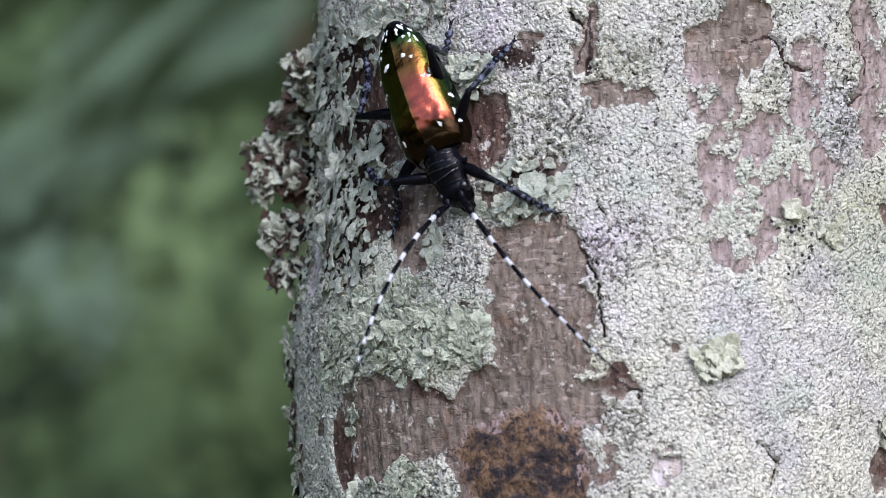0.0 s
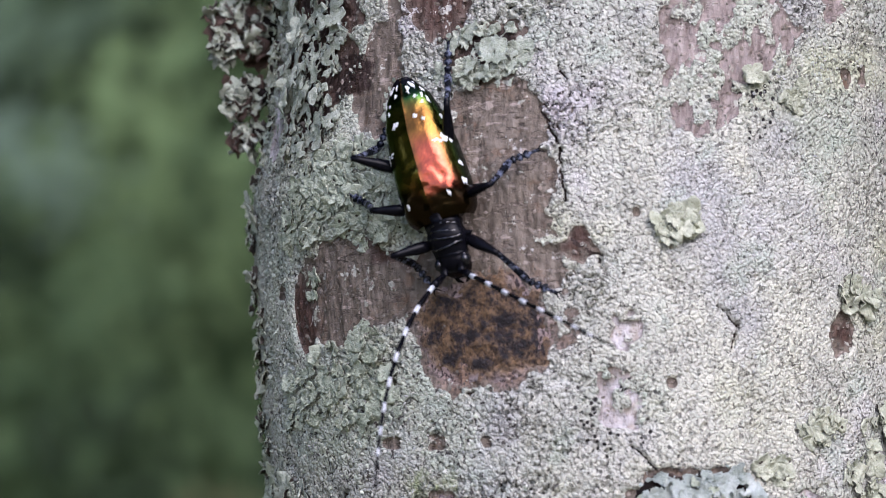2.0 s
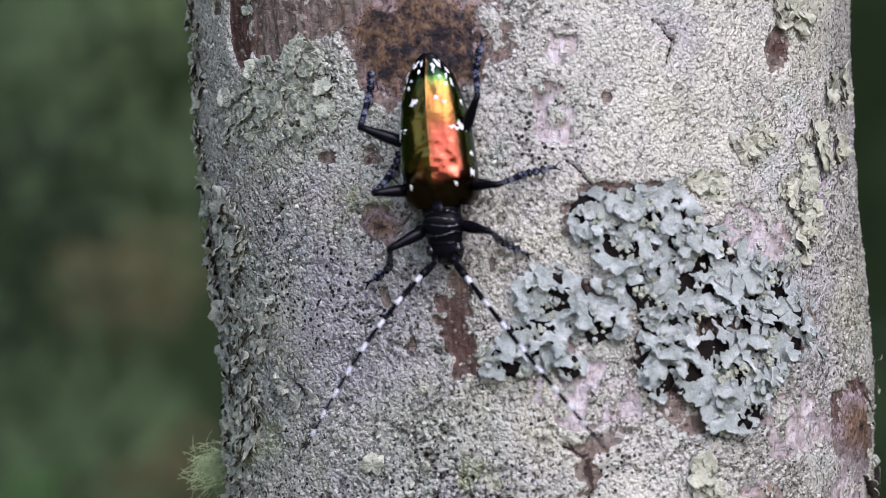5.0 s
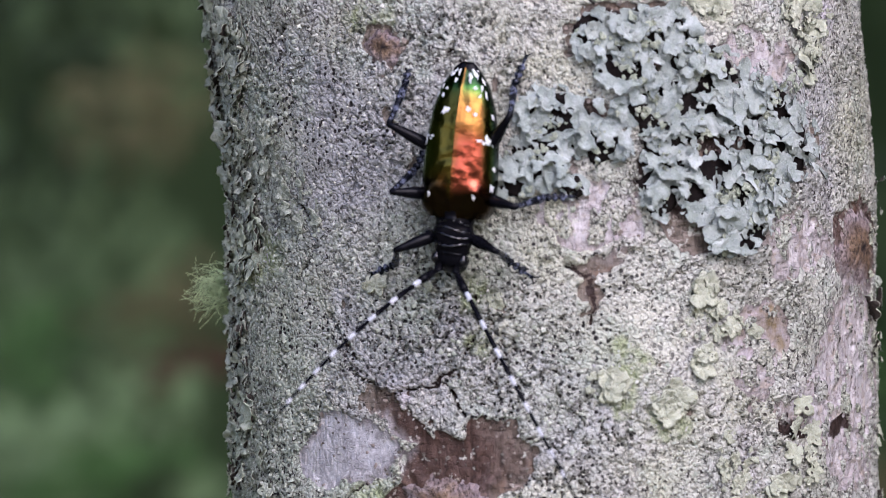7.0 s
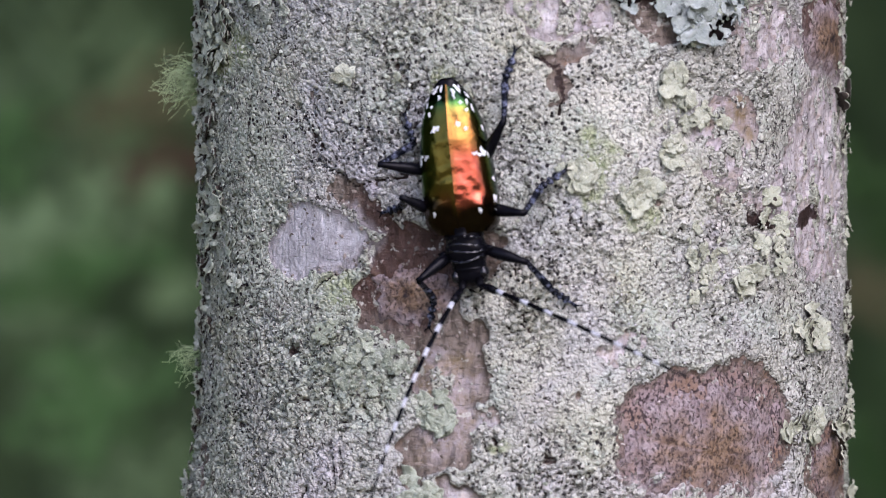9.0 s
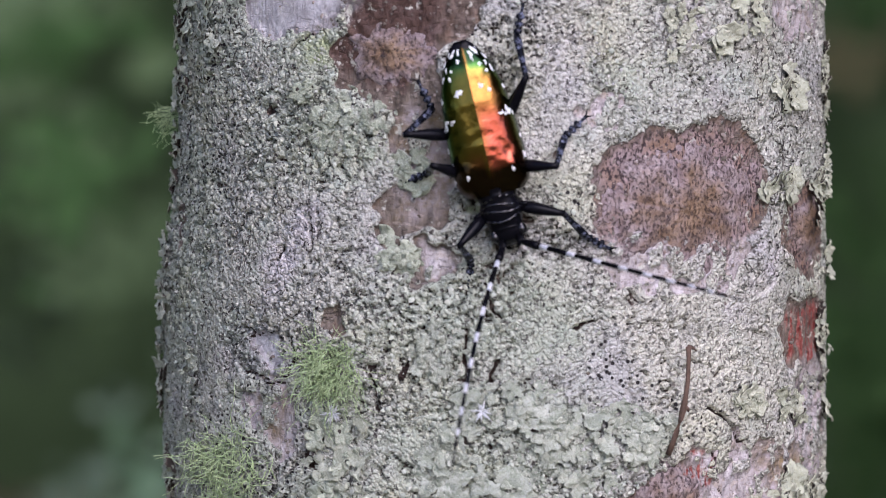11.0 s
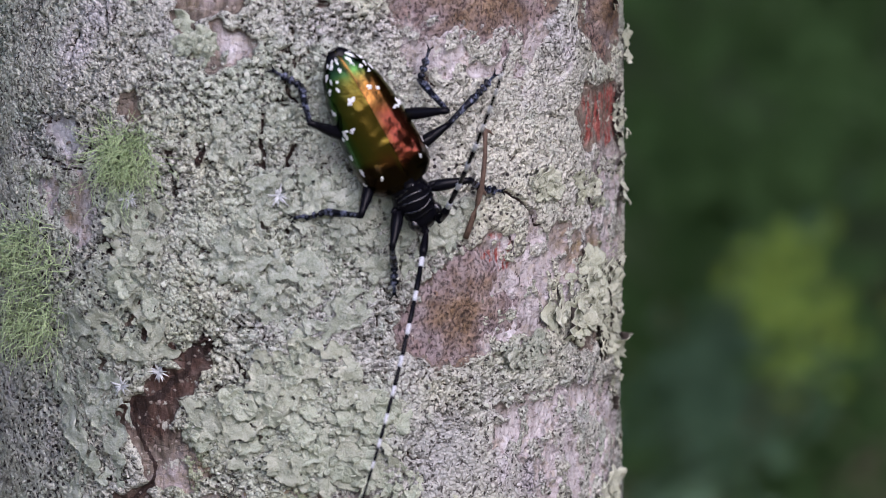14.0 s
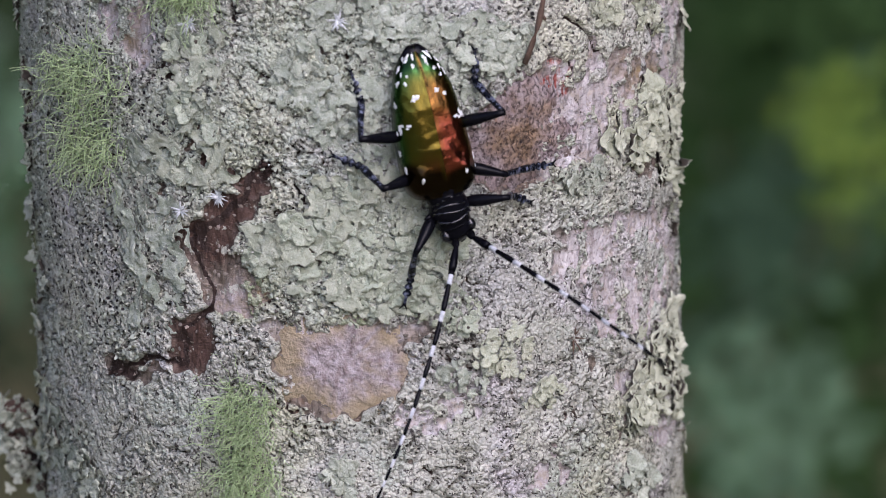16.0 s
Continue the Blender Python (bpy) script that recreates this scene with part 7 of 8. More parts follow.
def motions():
    rows = {"body": []}
    for key in JOINTS:
        rows[key] = []

    def stride(t, s, z, heading, turn, **limbs):
        """The beetle at t: place on the trunk (mm), heading from straight down, turn of the head, limbs in its own space (mm)."""
        place, n, side = on_trunk(s, z)
        h = 1.2 + z / 1000
        base = Vector((float(np.interp(h, TRUNK_Z, TRUNK_X)), 0, h)) + n * (float(np.interp(h, TRUNK_Z, TRUNK_R)) + 0.0014)
        y = Vector((0, 0, -1)) * math.cos(radians(heading)) + side * math.sin(radians(heading))
        m = Matrix((y.cross(n), y, n)).transposed().to_4x4()
        m.translation = base
        rows["body"].append((t, m))
        rows["pronotum"].append((t, pose(0, 0, 0, 0, 0, turn * 0.6)))
        neck = pose(0, 0, 0, 0, 0, turn * 0.6) @ Vector((0, 5.7 * MM, 4.1 * MM))
        head = Matrix.Translation(neck) @ pose(0, 0, 0, -12, 0, turn * 1.1)
        rows["head"].append((t, head))
        for key in ("L1", "L2", "L3", "R1", "R2", "R3"):
            kx, ky, ax, ay, tx, ty = limbs[key]
            k = key[1]
            sign = 1 if key[0] == "L" else -1
            hip = Vector((HIPS[k][0] * sign, HIPS[k][1], HIPS[k][2]))
            if k == "1":
                hip = pose(0, 0, 0, 0, 0, turn * 0.6) @ hip
            ankle = drop(ax, ay, heading, 1.5)
            toe = drop(tx, ty, heading, 0.9)
            upper, lower, foot = LEG_SIZES[k]
            knee, ankle = two_bones(hip, ankle, Vector((kx, ky, 6.5)), upper, lower)
            ankle.z = max(ankle.z, drop(ankle.x, ankle.y, heading, 1.2).z)
            rows[key + "femur"].append((t, aim(hip, knee)))
            knee = hip + (knee - hip).normalized() * (upper - 0.25)
            rows[key + "tibia"].append((t, aim(knee, ankle)))
            end = knee + (ankle - knee).normalized() * (lower - 0.25)
            rows[key + "tarsus"].append((t, aim(end, toe)))
        for key in ("aL", "aR"):
            mx, my, mz, ex, ey, ez = limbs[key]
            sign = 1 if key == "aL" else -1
            start = (head @ Vector((sign * 1.5 * MM, 2.7 * MM, 1.8 * MM))) * 1000
            tip, mid = Vector((ex, ey, ez)), Vector((mx, my, mz))
            total = sum(ANTENNA)
            chord = tip - start
            bend = (mid - start) - chord * ((mid - start).dot(chord) / max(chord.length_squared, 1e-6))
            bend *= 0.9
            p = start
            for i, length in enumerate(ANTENNA):
                w = (sum(ANTENNA[:i]) + length / 2) / total
                d = (chord.normalized() * total + bend * 4 * (1 - 2 * w)).normalized()
                rows[key + str(i)].append((t, aim(p, p + d)))
                p = p + d * (length * 0.985)

    stride(0, -30.7, 115.1, 23.2, -1.1,
           L1=(9.5, 0.5, 13.2, 2.7, 17.0, 6.1), L2=(11.1, 1.2, 16.5, -4.8, 17.8, -7.9), L3=(12.7, -14.4, 10.9, -21.7, 11.0, -25.3),
           R1=(-8.3, 9.3, -10.3, 13.3, -12.9, 16.9), R2=(-6.5, -4.5, -13.7, -11.1, -18.4, -13.0), R3=(-5.4, -10.4, -6.1, -16.8, -10.0, -23.0),
           aL=(5.3, 22.7, 26.2, 12.4, 42.8, 40.3), aR=(-12.0, 33.1, 13.6, -22.3, 55.5, 13.5))
    stride(0.5, -28.2, 106.8, 17.7, -1.9,
           L1=(3.9, 11.4, 3.7, 15.0, 7.1, 17.7), L2=(9.1, -3.1, 12.8, -1.1, 13.6, 2.7), L3=(9.6, -17.0, 12.1, -28.5, 12.9, -33.4),
           R1=(-10.3, 5.5, -13.5, 6.5, -17.4, 8.1), R2=(-6.6, 0.2, -10.0, -2.6, -16.1, -2.2), R3=(-7.3, -15.9, -6.8, -19.4, -12.9, -25.8),
           aL=(5.6, 21.8, 26.6, 13.7, 40.8, 41.1), aR=(-14.3, 32.4, 17.0, -25.8, 51.0, 21.4))
    stride(1, -25.9, 98.5, 13.8, -6.1,
           L1=(7.4, 5.1, 5.7, 6.1, 6.0, 8.9), L2=(6.2, -1.0, 11.8, -2.4, 14.4, -0.8), L3=(11.3, -13.4, 10.0, -16.6, 11.5, -22.5),
           R1=(-8.7, 6.6, -12.3, 12.9, -16.3, 15.9), R2=(-7.0, -2.3, -12.3, -7.7, -16.7, -9.0), R3=(-8.1, -18.4, -9.5, -30.1, -10.7, -34.4),
           aL=(3.3, 24.7, 25.7, 7.3, 44.1, 38.4), aR=(-14.8, 28.6, 20.3, -25.9, 44.2, 28.2))
    stride(1.5, -22.0, 88.5, 20.5, -2.6,
           L1=(5.7, 7.3, 6.2, 12.8, 8.8, 15.6), L2=(8.6, -4.6, 10.4, -10.8, 11.0, -13.3), L3=(7.1, -19.1, 5.0, -28.5, 3.1, -32.0),
           R1=(-6.6, 3.0, -11.9, 5.1, -14.7, 7.2), R2=(-6.8, -2.0, -10.2, -5.8, -13.5, -7.5), R3=(-5.1, -12.5, -6.7, -20.8, -10.7, -23.8),
           aL=(6.7, 21.6, 23.3, 14.9, 44.1, 35.1), aR=(-14.5, 23.8, 19.9, -29.3, 38.7, 26.7))
    stride(2, -21.0, 80.5, 17.4, -4.7,
           L1=(9.5, 3.7, 8.0, 4.3, 7.3, 6.4), L2=(8.5, -4.4, 14.2, -9.1, 18.4, -12.9), L3=(10.7, -14.3, 8.9, -17.0, 6.8, -19.6),
           R1=(-6.9, 7.0, -9.8, 13.4, -12.5, 15.8), R2=(-6.4, -2.4, -12.8, -6.6, -17.9, -7.0), R3=(-6.5, -14.8, -7.1, -24.3, -9.3, -31.7),
           aL=(5.4, 18.9, 23.3, 12.2, 43.7, 35.1), aR=(-13.8, 19.2, 20.6, -28.0, 31.9, 28.4))
    stride(2.5, -17.7, 74.0, 19.1, -4.9,
           L1=(6.8, 6.0, 9.7, 13.4, 10.0, 16.3), L2=(10.2, -2.8, 12.6, -4.7, 14.8, -6.2), L3=(8.8, -17.8, 4.8, -26.0, 5.5, -30.6),
           R1=(-6.1, 3.1, -8.0, 7.2, -11.3, 9.4), R2=(-7.4, -4.8, -12.9, -12.2, -16.9, -13.3), R3=(-4.8, -10.3, -7.3, -16.4, -10.8, -20.2),
           aL=(7.8, 23.5, 21.4, 14.2, 46.3, 30.6), aR=(-16.0, 16.6, 20.8, -33.8, 26.4, 28.6))
    stride(3, -15.6, 67.9, 20.8, -0.1,
           L1=(6.8, 4.4, 10.8, 3.4, 10.8, 8.3), L2=(9.9, -9.5, 11.5, -6.1, 10.6, -4.7), L3=(11.2, -11.8, 8.3, -14.3, 7.5, -15.6),
           R1=(-7.4, 4.7, -12.5, 10.8, -15.4, 13.6), R2=(-7.9, -3.0, -16.1, -6.2, -20.7, -6.0), R3=(-4.6, -11.3, -6.0, -18.8, -8.6, -23.9),
           aL=(8.8, 23.1, 15.9, 21.8, 48.2, 20.5), aR=(-14.6, 15.5, 21.8, -23.7, 21.1, 32.9))
    stride(3.5, -12.3, 61.3, 20.7, -1.1,
           L1=(9.5, 2.7, 10.4, 5.9, 15.0, 7.5), L2=(10.0, -1.5, 14.6, -4.3, 17.0, -5.9), L3=(10.7, -14.8, 8.5, -21.5, 10.2, -26.4),
           R1=(-6.1, 4.5, -11.2, 10.0, -14.7, 12.9), R2=(-8.3, -5.0, -15.1, -12.8, -19.6, -13.6), R3=(-4.5, -9.5, -8.6, -15.3, -12.9, -18.7),
           aL=(8.9, 18.6, 20.0, 22.8, 44.2, 28.6), aR=(-14.9, 25.9, 18.0, -29.1, 45.1, 23.7))
    stride(4, -12.8, 52.8, 15.6, -1.1,
           L1=(6.0, 8.8, 4.3, 10.3, 5.5, 11.8), L2=(9.4, -4.5, 12.8, -7.7, 13.5, -9.5), L3=(10.4, -9.1, 14.9, -11.4, 17.7, -13.7),
           R1=(-8.7, 3.6, -9.8, 5.5, -12.0, 6.5), R2=(-10.0, -1.0, -15.2, -1.9, -19.9, -2.2), R3=(-8.6, -13.8, -8.9, -21.6, -10.1, -23.9),
           aL=(8.8, 19.1, 21.2, 21.1, 42.4, 31.0), aR=(-14.8, 25.4, 18.4, -28.9, 44.1, 24.5))
    stride(4.5, -13.3, 44.3, 10.6, -1.1,
           L1=(7.4, 7.0, 8.1, 6.2, 8.0, 9.9), L2=(8.9, 0.4, 11.9, -2.0, 17.3, -2.7), L3=(8.3, -13.8, 7.9, -21.7, 7.8, -24.9),
           R1=(-10.9, 6.8, -11.9, 9.8, -14.8, 11.9), R2=(-10.3, -3.4, -13.3, -8.1, -18.6, -9.6), R3=(-9.0, -9.9, -9.2, -14.0, -12.1, -18.4),
           aL=(8.6, 19.7, 22.4, 19.4, 40.6, 33.4), aR=(-14.7, 24.9, 18.8, -28.7, 43.0, 25.4))
    stride(5, -13.9, 35.9, 5.6, -1.0,
           L1=(8.6, 5.8, 10.9, 8.7, 15.2, 10.5), L2=(9.8, -3.4, 8.5, -7.3, 7.8, -9.2), L3=(10.5, -13.0, 11.4, -21.0, 11.3, -22.9),
           R1=(-7.6, 4.4, -8.4, 6.2, -10.2, 7.4), R2=(-9.8, -2.6, -13.5, -4.4, -18.1, -5.0), R3=(-7.9, -15.3, -7.1, -22.3, -8.4, -26.6),
           aL=(8.5, 20.2, 23.6, 17.8, 38.8, 35.8), aR=(-14.7, 24.5, 19.2, -28.5, 42.0, 26.3))
    stride(5.5, -14.4, 27.4, 0.6, -1.0,
           L1=(7.7, 2.9, 12.9, 5.6, 17.2, 7.1), L2=(10.3, -1.8, 13.0, -3.3, 18.0, -3.1), L3=(10.3, -13.0, 8.0, -20.3, 10.0, -22.9),
           R1=(-9.5, 5.6, -11.7, 10.5, -14.1, 12.5), R2=(-9.2, -6.3, -11.5, -11.8, -16.0, -13.8), R3=(-7.8, -10.3, -8.1, -16.9, -8.9, -19.8),
           aL=(8.3, 20.7, 24.7, 16.1, 37.1, 38.2), aR=(-14.6, 24.0, 19.6, -28.3, 41.0, 27.1))
    stride(6, -15.0, 18.2, -4.4, -1.0,
           L1=(9.4, 5.4, 10.6, 10.1, 12.8, 11.6), L2=(10.7, -3.3, 10.6, -7.6, 14.0, -9.3), L3=(11.9, -12.0, 9.7, -17.4, 10.6, -20.6),
           R1=(-8.1, 6.0, -11.8, 11.2, -15.7, 11.8), R2=(-9.3, -2.8, -12.4, -6.4, -17.0, -7.2), R3=(-7.9, -16.9, -7.0, -24.9, -8.3, -30.1),
           aL=(8.3, 20.5, 25.9, 14.5, 34.6, 40.6), aR=(-14.5, 22.8, 20.1, -28.1, 39.2, 28.0))
    stride(6.5, -16.5, 11.6, -4.5, -4.9,
           L1=(6.2, 1.3, 10.2, 3.9, 13.0, 5.0), L2=(8.3, -0.8, 10.8, -6.3, 13.3, -9.0), L3=(9.2, -15.5, 9.8, -24.0, 11.4, -29.5),
           R1=(-8.2, 7.1, -9.5, 11.2, -11.7, 13.3), R2=(-9.6, -5.8, -12.3, -13.0, -16.5, -13.8), R3=(-8.3, -11.2, -7.9, -17.8, -10.6, -20.8),
           aL=(6.4, 19.2, 23.3, 16.1, 39.0, 37.0), aR=(-15.2, 23.9, 12.7, -30.9, 44.2, 12.6))
    stride(7, -14.6, 5.1, -4.7, -3.9,
           L1=(8.6, 5.8, 10.9, 8.7, 15.2, 10.5), L2=(9.8, -3.4, 8.5, -7.3, 7.8, -9.2), L3=(10.5, -13.0, 11.4, -21.0, 11.3, -22.9),
           R1=(-7.6, 4.4, -8.4, 6.2, -10.2, 7.4), R2=(-9.8, -2.6, -13.5, -4.4, -18.1, -5.0), R3=(-7.9, -15.3, -7.1, -22.3, -8.4, -26.6),
           aL=(9.4, 19.7, 26.8, 15.6, 32.8, 41.8), aR=(-13.2, 22.0, 17.0, -28.1, 42.0, 21.4))
    stride(7.5, -14.2, -3.0, -7.8, -0.6,
           L1=(7.7, 2.9, 12.9, 5.6, 17.2, 7.1), L2=(10.3, -1.8, 13.0, -3.3, 18.0, -3.1), L3=(10.3, -13.0, 8.0, -20.3, 10.0, -22.9),
           R1=(-9.5, 5.6, -11.7, 10.5, -14.1, 12.5), R2=(-9.2, -6.3, -11.5, -11.8, -16.0, -13.8), R3=(-7.8, -10.3, -8.1, -16.9, -8.9, -19.8),
           aL=(6.5, 20.8, 23.6, 12.1, 40.9, 36.1), aR=(-16.0, 15.7, 22.7, -26.0, 22.8, 34.3))
    stride(8, -13.5, -10.9, -0.4, 5.2,
           L1=(6.0, 8.8, 4.3, 10.3, 5.5, 11.8), L2=(9.4, -4.5, 12.8, -7.7, 13.5, -9.5), L3=(10.4, -9.1, 14.9, -11.4, 17.7, -13.7),
           R1=(-8.7, 3.6, -9.8, 5.5, -12.0, 6.5), R2=(-10.0, -1.0, -15.2, -1.9, -19.9, -2.2), R3=(-8.6, -13.8, -8.9, -21.6, -10.1, -23.9),
           aL=(6.3, 23.8, 21.2, 13.1, 44.8, 31.0), aR=(-21.4, 13.1, 17.2, -43.4, 21.9, 21.7))
    stride(8.5, -12.5, -19.9, 4.1, 3.9,
           L1=(7.4, 7.0, 8.1, 6.2, 8.0, 9.9), L2=(8.9, 0.4, 11.9, -2.0, 17.3, -2.7), L3=(8.3, -13.8, 7.9, -21.7, 7.8, -24.9),
           R1=(-10.9, 6.8, -11.9, 9.8, -14.8, 11.9), R2=(-10.3, -3.4, -13.3, -8.1, -18.6, -9.6), R3=(-9.0, -9.9, -9.2, -14.0, -12.1, -18.4),
           aL=(5.5, 24.5, 21.6, 10.9, 45.0, 31.5), aR=(-20.4, 15.0, 18.7, -42.6, 24.5, 24.3))
    stride(9, -9.1, -31.5, 6.7, 3.4,
           L1=(7.4, 6.3, 6.7, 10.3, 7.7, 13.0), L2=(7.7, -6.7, 10.2, -5.4, 11.9, -5.1), L3=(10.1, -11.6, 7.1, -15.4, 8.2, -19.7),
           R1=(-9.1, 5.3, -12.7, 11.1, -15.1, 13.2), R2=(-9.5, -2.1, -12.9, -6.1, -17.1, -8.4), R3=(-8.4, -16.0, -9.1, -24.2, -11.4, -29.0),
           aL=(5.8, 19.0, 24.5, 12.8, 37.7, 37.4), aR=(-18.4, 15.3, 22.3, -36.6, 25.0, 32.2))
    stride(9.5, -9.3, -40.2, 4.6, 7.7,
           L1=(6.2, 6.6, 9.0, 14.2, 11.4, 17.8), L2=(8.0, -0.9, 11.2, -3.1, 15.6, -5.7), L3=(8.2, -15.6, 6.6, -22.8, 7.3, -27.5),
           R1=(-9.4, 3.6, -12.1, 6.4, -16.3, 8.7), R2=(-10.1, -5.5, -13.4, -10.2, -15.8, -13.7), R3=(-8.8, -11.2, -7.5, -15.7, -10.8, -19.1),
           aL=(8.4, 22.6, 22.6, 18.7, 39.8, 33.2), aR=(-18.4, 21.1, 18.3, -34.4, 35.9, 24.3))
    stride(10, -7.7, -48.9, 9.4, -5.4,
           L1=(8.0, 3.1, 9.8, 6.5, 11.7, 8.2), L2=(8.0, -5.7, 10.9, -11.0, 12.9, -14.5), L3=(10.6, -10.7, 8.5, -16.3, 9.9, -20.7),
           R1=(-8.6, 7.6, -11.3, 13.1, -14.7, 16.5), R2=(-10.2, -2.4, -13.3, -5.3, -17.4, -6.0), R3=(-9.1, -15.1, -8.6, -21.5, -11.6, -26.2),
           aL=(6.1, 16.0, 26.1, 11.5, 33.5, 40.1), aR=(-13.8, 21.5, 23.4, -25.0, 33.2, 34.9))
    stride(10.5, -4.2, -56.4, 11.4, -0.3,
           L1=(6.2, 6.6, 9.0, 14.2, 11.4, 17.8), L2=(8.0, -0.9, 11.2, -3.1, 15.6, -5.7), L3=(8.2, -15.6, 6.6, -22.8, 7.3, -27.5),
           R1=(-9.4, 3.6, -12.1, 6.4, -16.3, 8.7), R2=(-10.1, -5.5, -13.4, -10.2, -15.8, -13.7), R3=(-8.8, -11.2, -7.5, -15.7, -10.8, -19.1),
           aL=(6.3, 16.6, 25.3, 12.9, 34.2, 38.6), aR=(-15.1, 17.9, 23.4, -28.2, 27.1, 35.1))
    stride(11, -0.6, -64.0, 13.5, 4.8,
           L1=(7.4, 6.3, 6.7, 10.3, 7.7, 13.0), L2=(7.7, -6.7, 10.2, -5.4, 11.9, -5.1), L3=(10.1, -11.6, 7.1, -15.4, 8.2, -19.7),
           R1=(-9.1, 5.3, -12.7, 11.1, -15.1, 13.2), R2=(-9.5, -2.1, -12.9, -6.1, -17.1, -8.4), R3=(-8.4, -16.0, -9.1, -24.2, -11.4, -29.0),
           aL=(6.5, 17.2, 24.6, 14.3, 34.9, 37.1), aR=(-16.4, 14.3, 23.3, -31.3, 21.0, 35.2))
    stride(11.5, 3.4, -71.5, 18.0, 8.4,
           L1=(8.1, 6.5, 8.7, 5.7, 8.8, 9.4), L2=(9.3, -0.1, 12.2, -2.6, 17.5, -3.6), L3=(8.1, -14.3, 7.3, -22.1, 7.1, -25.3),
           R1=(-10.2, 7.1, -11.1, 10.2, -13.9, 12.4), R2=(-10.1, -3.1, -13.3, -7.6, -18.6, -8.9), R3=(-9.0, -9.6, -9.4, -13.7, -12.5, -18.0),
           aL=(7.9, 17.4, 23.8, 17.6, 34.8, 35.6), aR=(-16.8, 11.3, 23.2, -33.3, 16.2, 35.4))
    stride(12, 7.3, -79.0, 21.6, 12.6,
           L1=(8.0, 4.4, 13.0, 4.4, 15.1, 4.9), L2=(6.5, 0.9, 12.5, -2.1, 15.9, -4.1), L3=(8.9, -11.0, 6.9, -15.2, 9.8, -19.8),
           R1=(-11.0, 7.5, -13.2, 12.0, -17.2, 15.7), R2=(-11.9, -1.6, -16.9, -5.7, -21.5, -6.0), R3=(-10.5, -13.2, -12.5, -20.1, -14.0, -23.4),
           aL=(8.9, 17.5, 23.0, 20.3, 34.7, 34.1), aR=(-17.6, 8.1, 23.1, -36.2, 11.0, 35.6))
    stride(12.5, 11.1, -86.9, 25.2, 16.7,
           L1=(6.9, 4.8, 9.9, 10.8, 14.6, 12.2), L2=(9.0, -2.8, 12.0, -6.2, 16.6, -8.9), L3=(8.5, -16.3, 6.8, -23.2, 9.4, -27.8),
           R1=(-9.1, 3.1, -11.7, 5.7, -16.2, 8.3), R2=(-11.6, -1.3, -18.1, -2.1, -22.2, -2.0), R3=(-10.6, -10.2, -11.4, -15.4, -15.2, -18.6),
           aL=(9.7, 17.4, 22.3, 22.7, 34.4, 32.6), aR=(-19.0, 4.7, 23.0, -39.5, 5.8, 35.8))
    stride(13, 15.3, -92.3, 29.1, 11.8,
           L1=(8.2, 3.8, 13.2, 3.7, 15.3, 4.2), L2=(6.7, 0.3, 12.7, -2.8, 16.0, -4.7), L3=(9.0, -11.6, 7.0, -15.8, 9.8, -20.4),
           R1=(-10.8, 7.1, -13.0, 11.6, -16.9, 15.3), R2=(-11.7, -2.1, -16.8, -6.1, -21.4, -6.3), R3=(-10.4, -13.7, -12.5, -20.6, -14.0, -23.8),
           aL=(11.0, 20.9, 19.5, 24.9, 37.8, 27.0), aR=(-15.7, -0.2, 26.3, -29.8, -4.3, 42.5))
    stride(13.5, 17.5, -94.6, 30.2, 8.7,
           L1=(6.4, 8.0, 8.4, 14.1, 10.9, 17.6), L2=(8.0, -1.9, 11.8, -5.7, 16.9, -9.0), L3=(8.2, -13.4, 6.6, -18.9, 10.1, -24.1),
           R1=(-11.1, 5.5, -13.1, 9.7, -16.3, 12.5), R2=(-12.9, -0.7, -18.6, -2.0, -22.7, -1.9), R3=(-10.5, -15.4, -12.4, -21.4, -13.2, -25.1),
           aL=(7.8, 20.4, 18.4, 21.0, 42.3, 25.3), aR=(-12.3, -5.8, 24.7, -24.9, -17.6, 39.3))
    stride(14, 17.4, -98.0, 28.5, 5.9,
           L1=(7.3, 7.1, 7.4, 12.1, 8.9, 15.2), L2=(6.8, -0.8, 13.3, -1.7, 17.6, -2.9), L3=(8.5, -15.1, 6.4, -21.8, 9.2, -26.4),
           R1=(-10.0, 5.4, -12.2, 9.3, -16.0, 12.3), R2=(-11.6, -2.8, -19.4, -5.1, -24.0, -6.0), R3=(-10.3, -7.9, -11.2, -12.8, -14.9, -15.9),
           aL=(14.1, 18.2, 17.6, 32.7, 34.0, 22.9), aR=(-7.8, -4.0, 24.8, -15.5, -17.9, 38.9))
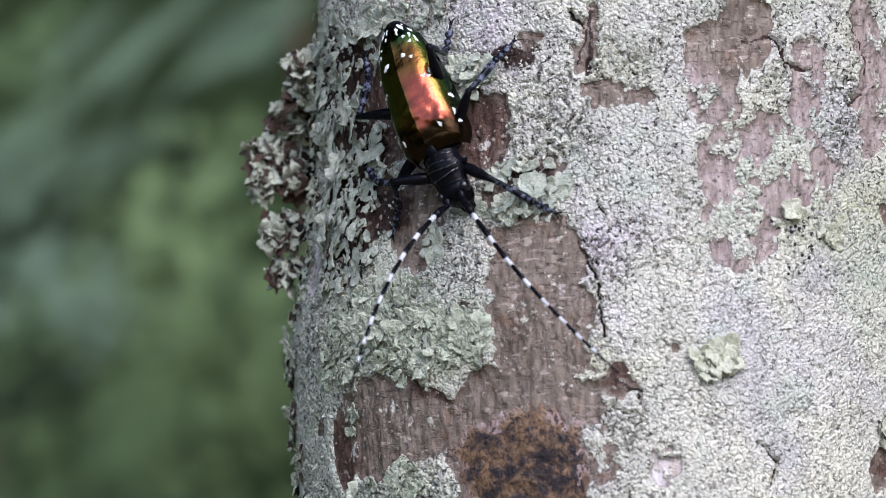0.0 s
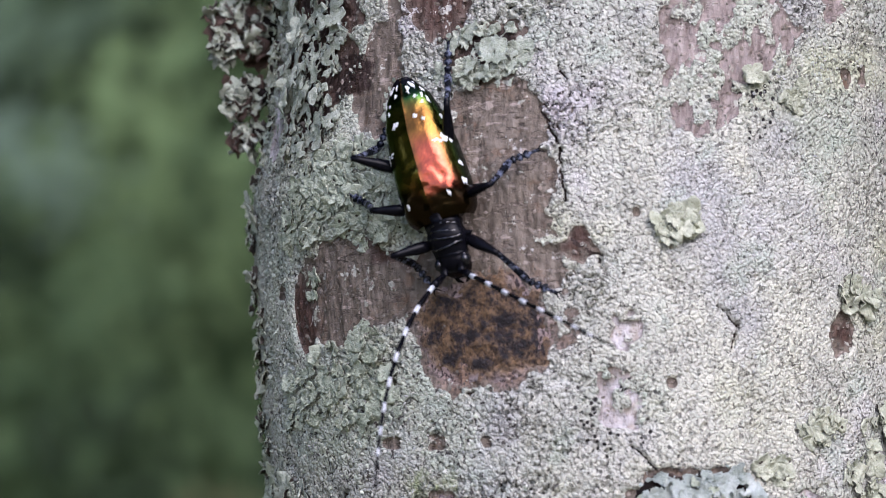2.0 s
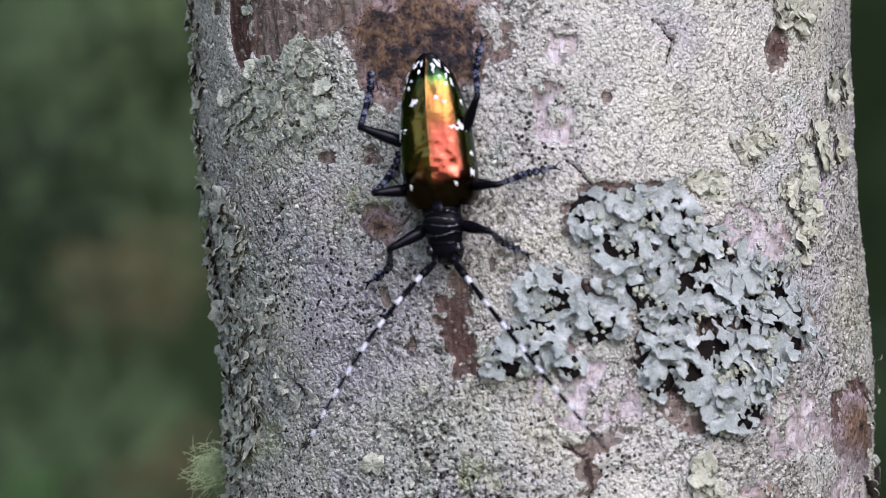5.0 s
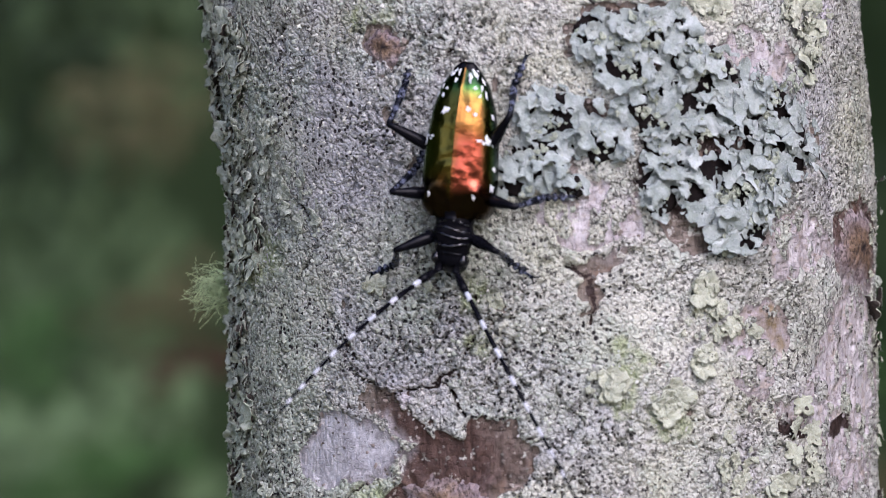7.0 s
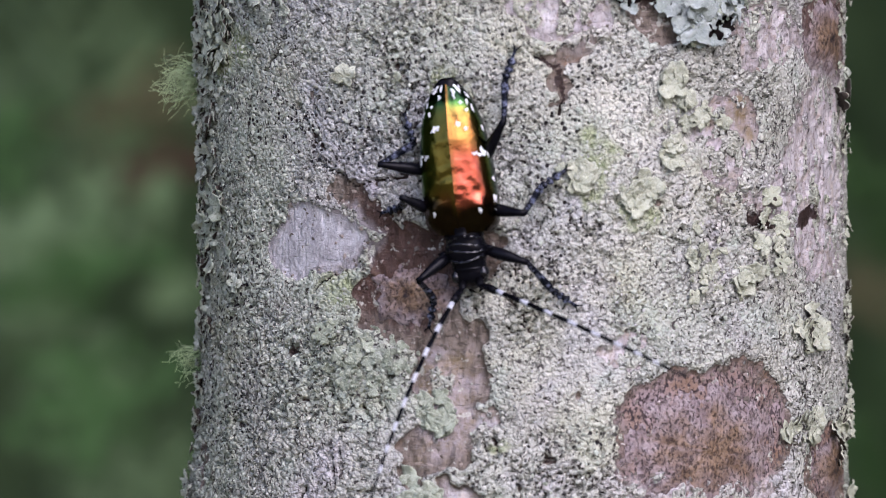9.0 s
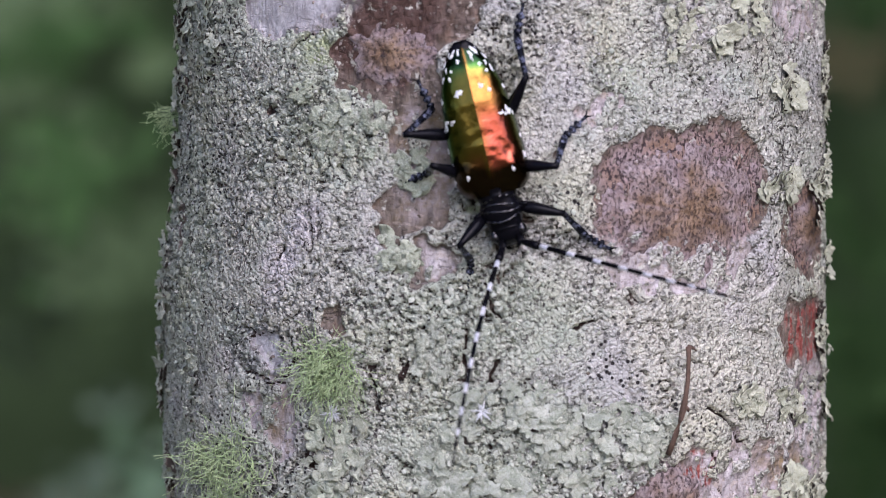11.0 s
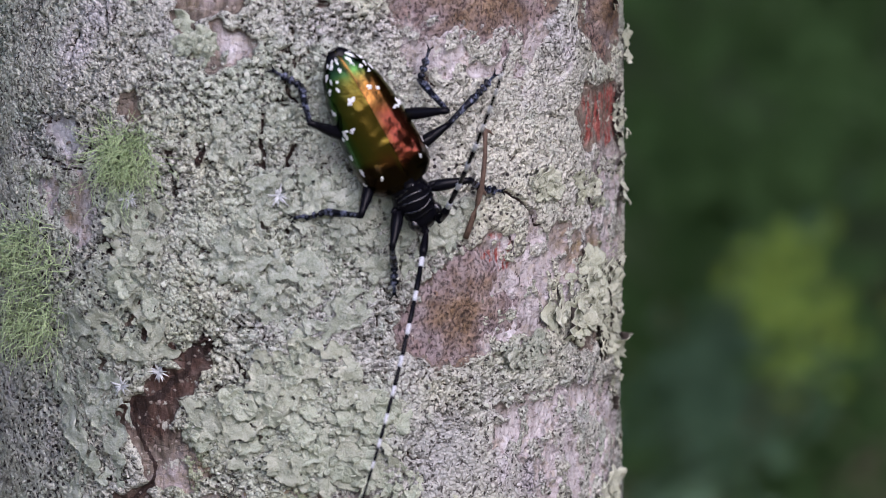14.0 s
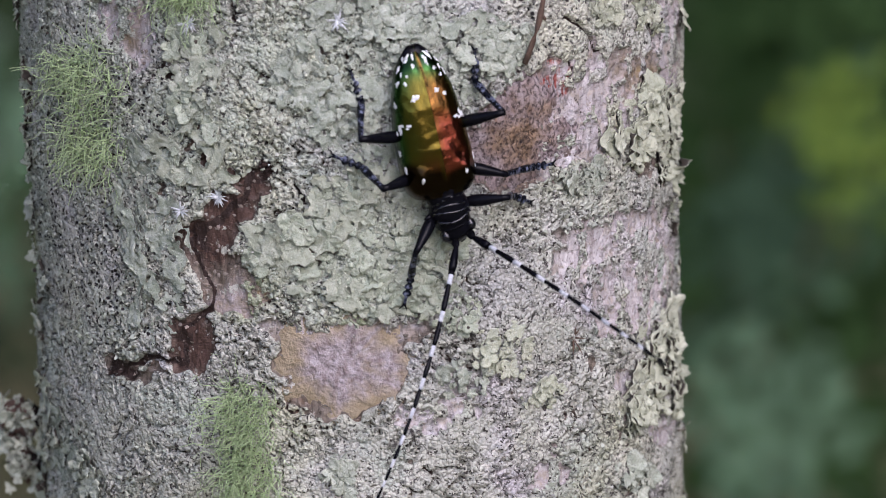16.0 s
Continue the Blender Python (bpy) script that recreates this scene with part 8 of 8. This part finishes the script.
    stride(14.5, 11.9, -102.2, 11.9, 1.3,
           L1=(5.0, 10.2, 0.9, 14.3, 2.1, 18.6), L2=(8.0, 0.4, 13.7, 0.8, 19.4, 1.6), L3=(8.7, -14.0, 7.7, -21.3, 10.2, -25.5),
           R1=(-8.2, 6.3, -8.4, 12.9, -10.9, 16.2), R2=(-11.4, -1.6, -16.6, -3.9, -21.2, -4.5), R3=(-10.1, -10.0, -12.1, -14.8, -13.5, -18.2),
           aL=(17.5, 18.1, 14.7, 39.5, 30.8, 16.4), aR=(-3.5, 6.0, 25.8, -11.7, 2.6, 41.0))
    stride(15, 11.0, -112.4, 4.8, -1.5,
           L1=(6.8, 8.6, 6.9, 15.1, 7.8, 16.1), L2=(9.1, -2.0, 10.9, -3.8, 16.0, -6.0), L3=(9.8, -9.5, 8.6, -13.5, 11.9, -17.0),
           R1=(-10.2, 6.0, -12.6, 7.5, -15.6, 11.0), R2=(-8.6, 1.0, -12.6, 2.1, -16.8, 2.8), R3=(-9.8, -13.0, -9.9, -19.5, -12.9, -23.7),
           aL=(14.1, 15.9, 23.3, 27.9, 25.3, 34.5), aR=(-9.3, 17.3, 26.1, -18.1, 30.3, 40.9))
    stride(15.5, 11.1, -119.2, 4.9, 4.6,
           L1=(6.5, 6.6, 4.7, 6.5, 7.2, 9.7), L2=(7.9, 0.2, 10.9, 1.9, 14.9, 2.3), L3=(9.6, -12.6, 8.5, -19.4, 11.3, -23.7),
           R1=(-10.7, 6.8, -12.9, 10.8, -17.1, 13.6), R2=(-9.3, -0.6, -10.6, -3.0, -13.3, -4.4), R3=(-8.7, -16.3, -9.8, -24.5, -13.4, -30.0),
           aL=(9.4, 23.8, 17.2, 23.9, 42.6, 21.8), aR=(-11.4, 16.7, 23.8, -22.9, 32.3, 36.9))
    stride(16, 14.2, -128.6, 12.3, 12.4,
           L1=(7.2, 7.6, 7.8, 13.2, 9.7, 17.4), L2=(9.5, -3.7, 11.7, -6.9, 16.4, -10.0), L3=(9.8, -11.5, 9.4, -17.5, 9.7, -21.3),
           R1=(-9.7, 2.9, -12.3, 4.5, -13.8, 5.6), R2=(-11.4, -0.2, -16.7, 0.9, -21.8, 1.9), R3=(-10.0, -10.8, -9.8, -16.1, -11.2, -21.9),
           aL=(11.2, 25.0, 15.9, 25.1, 42.3, 19.5), aR=(-9.9, 14.9, 26.6, -18.8, 25.4, 42.6))
    walk(beetle, rows["body"])
    for key, ob in JOINTS.items():
        walk(ob, rows[key])


motions()
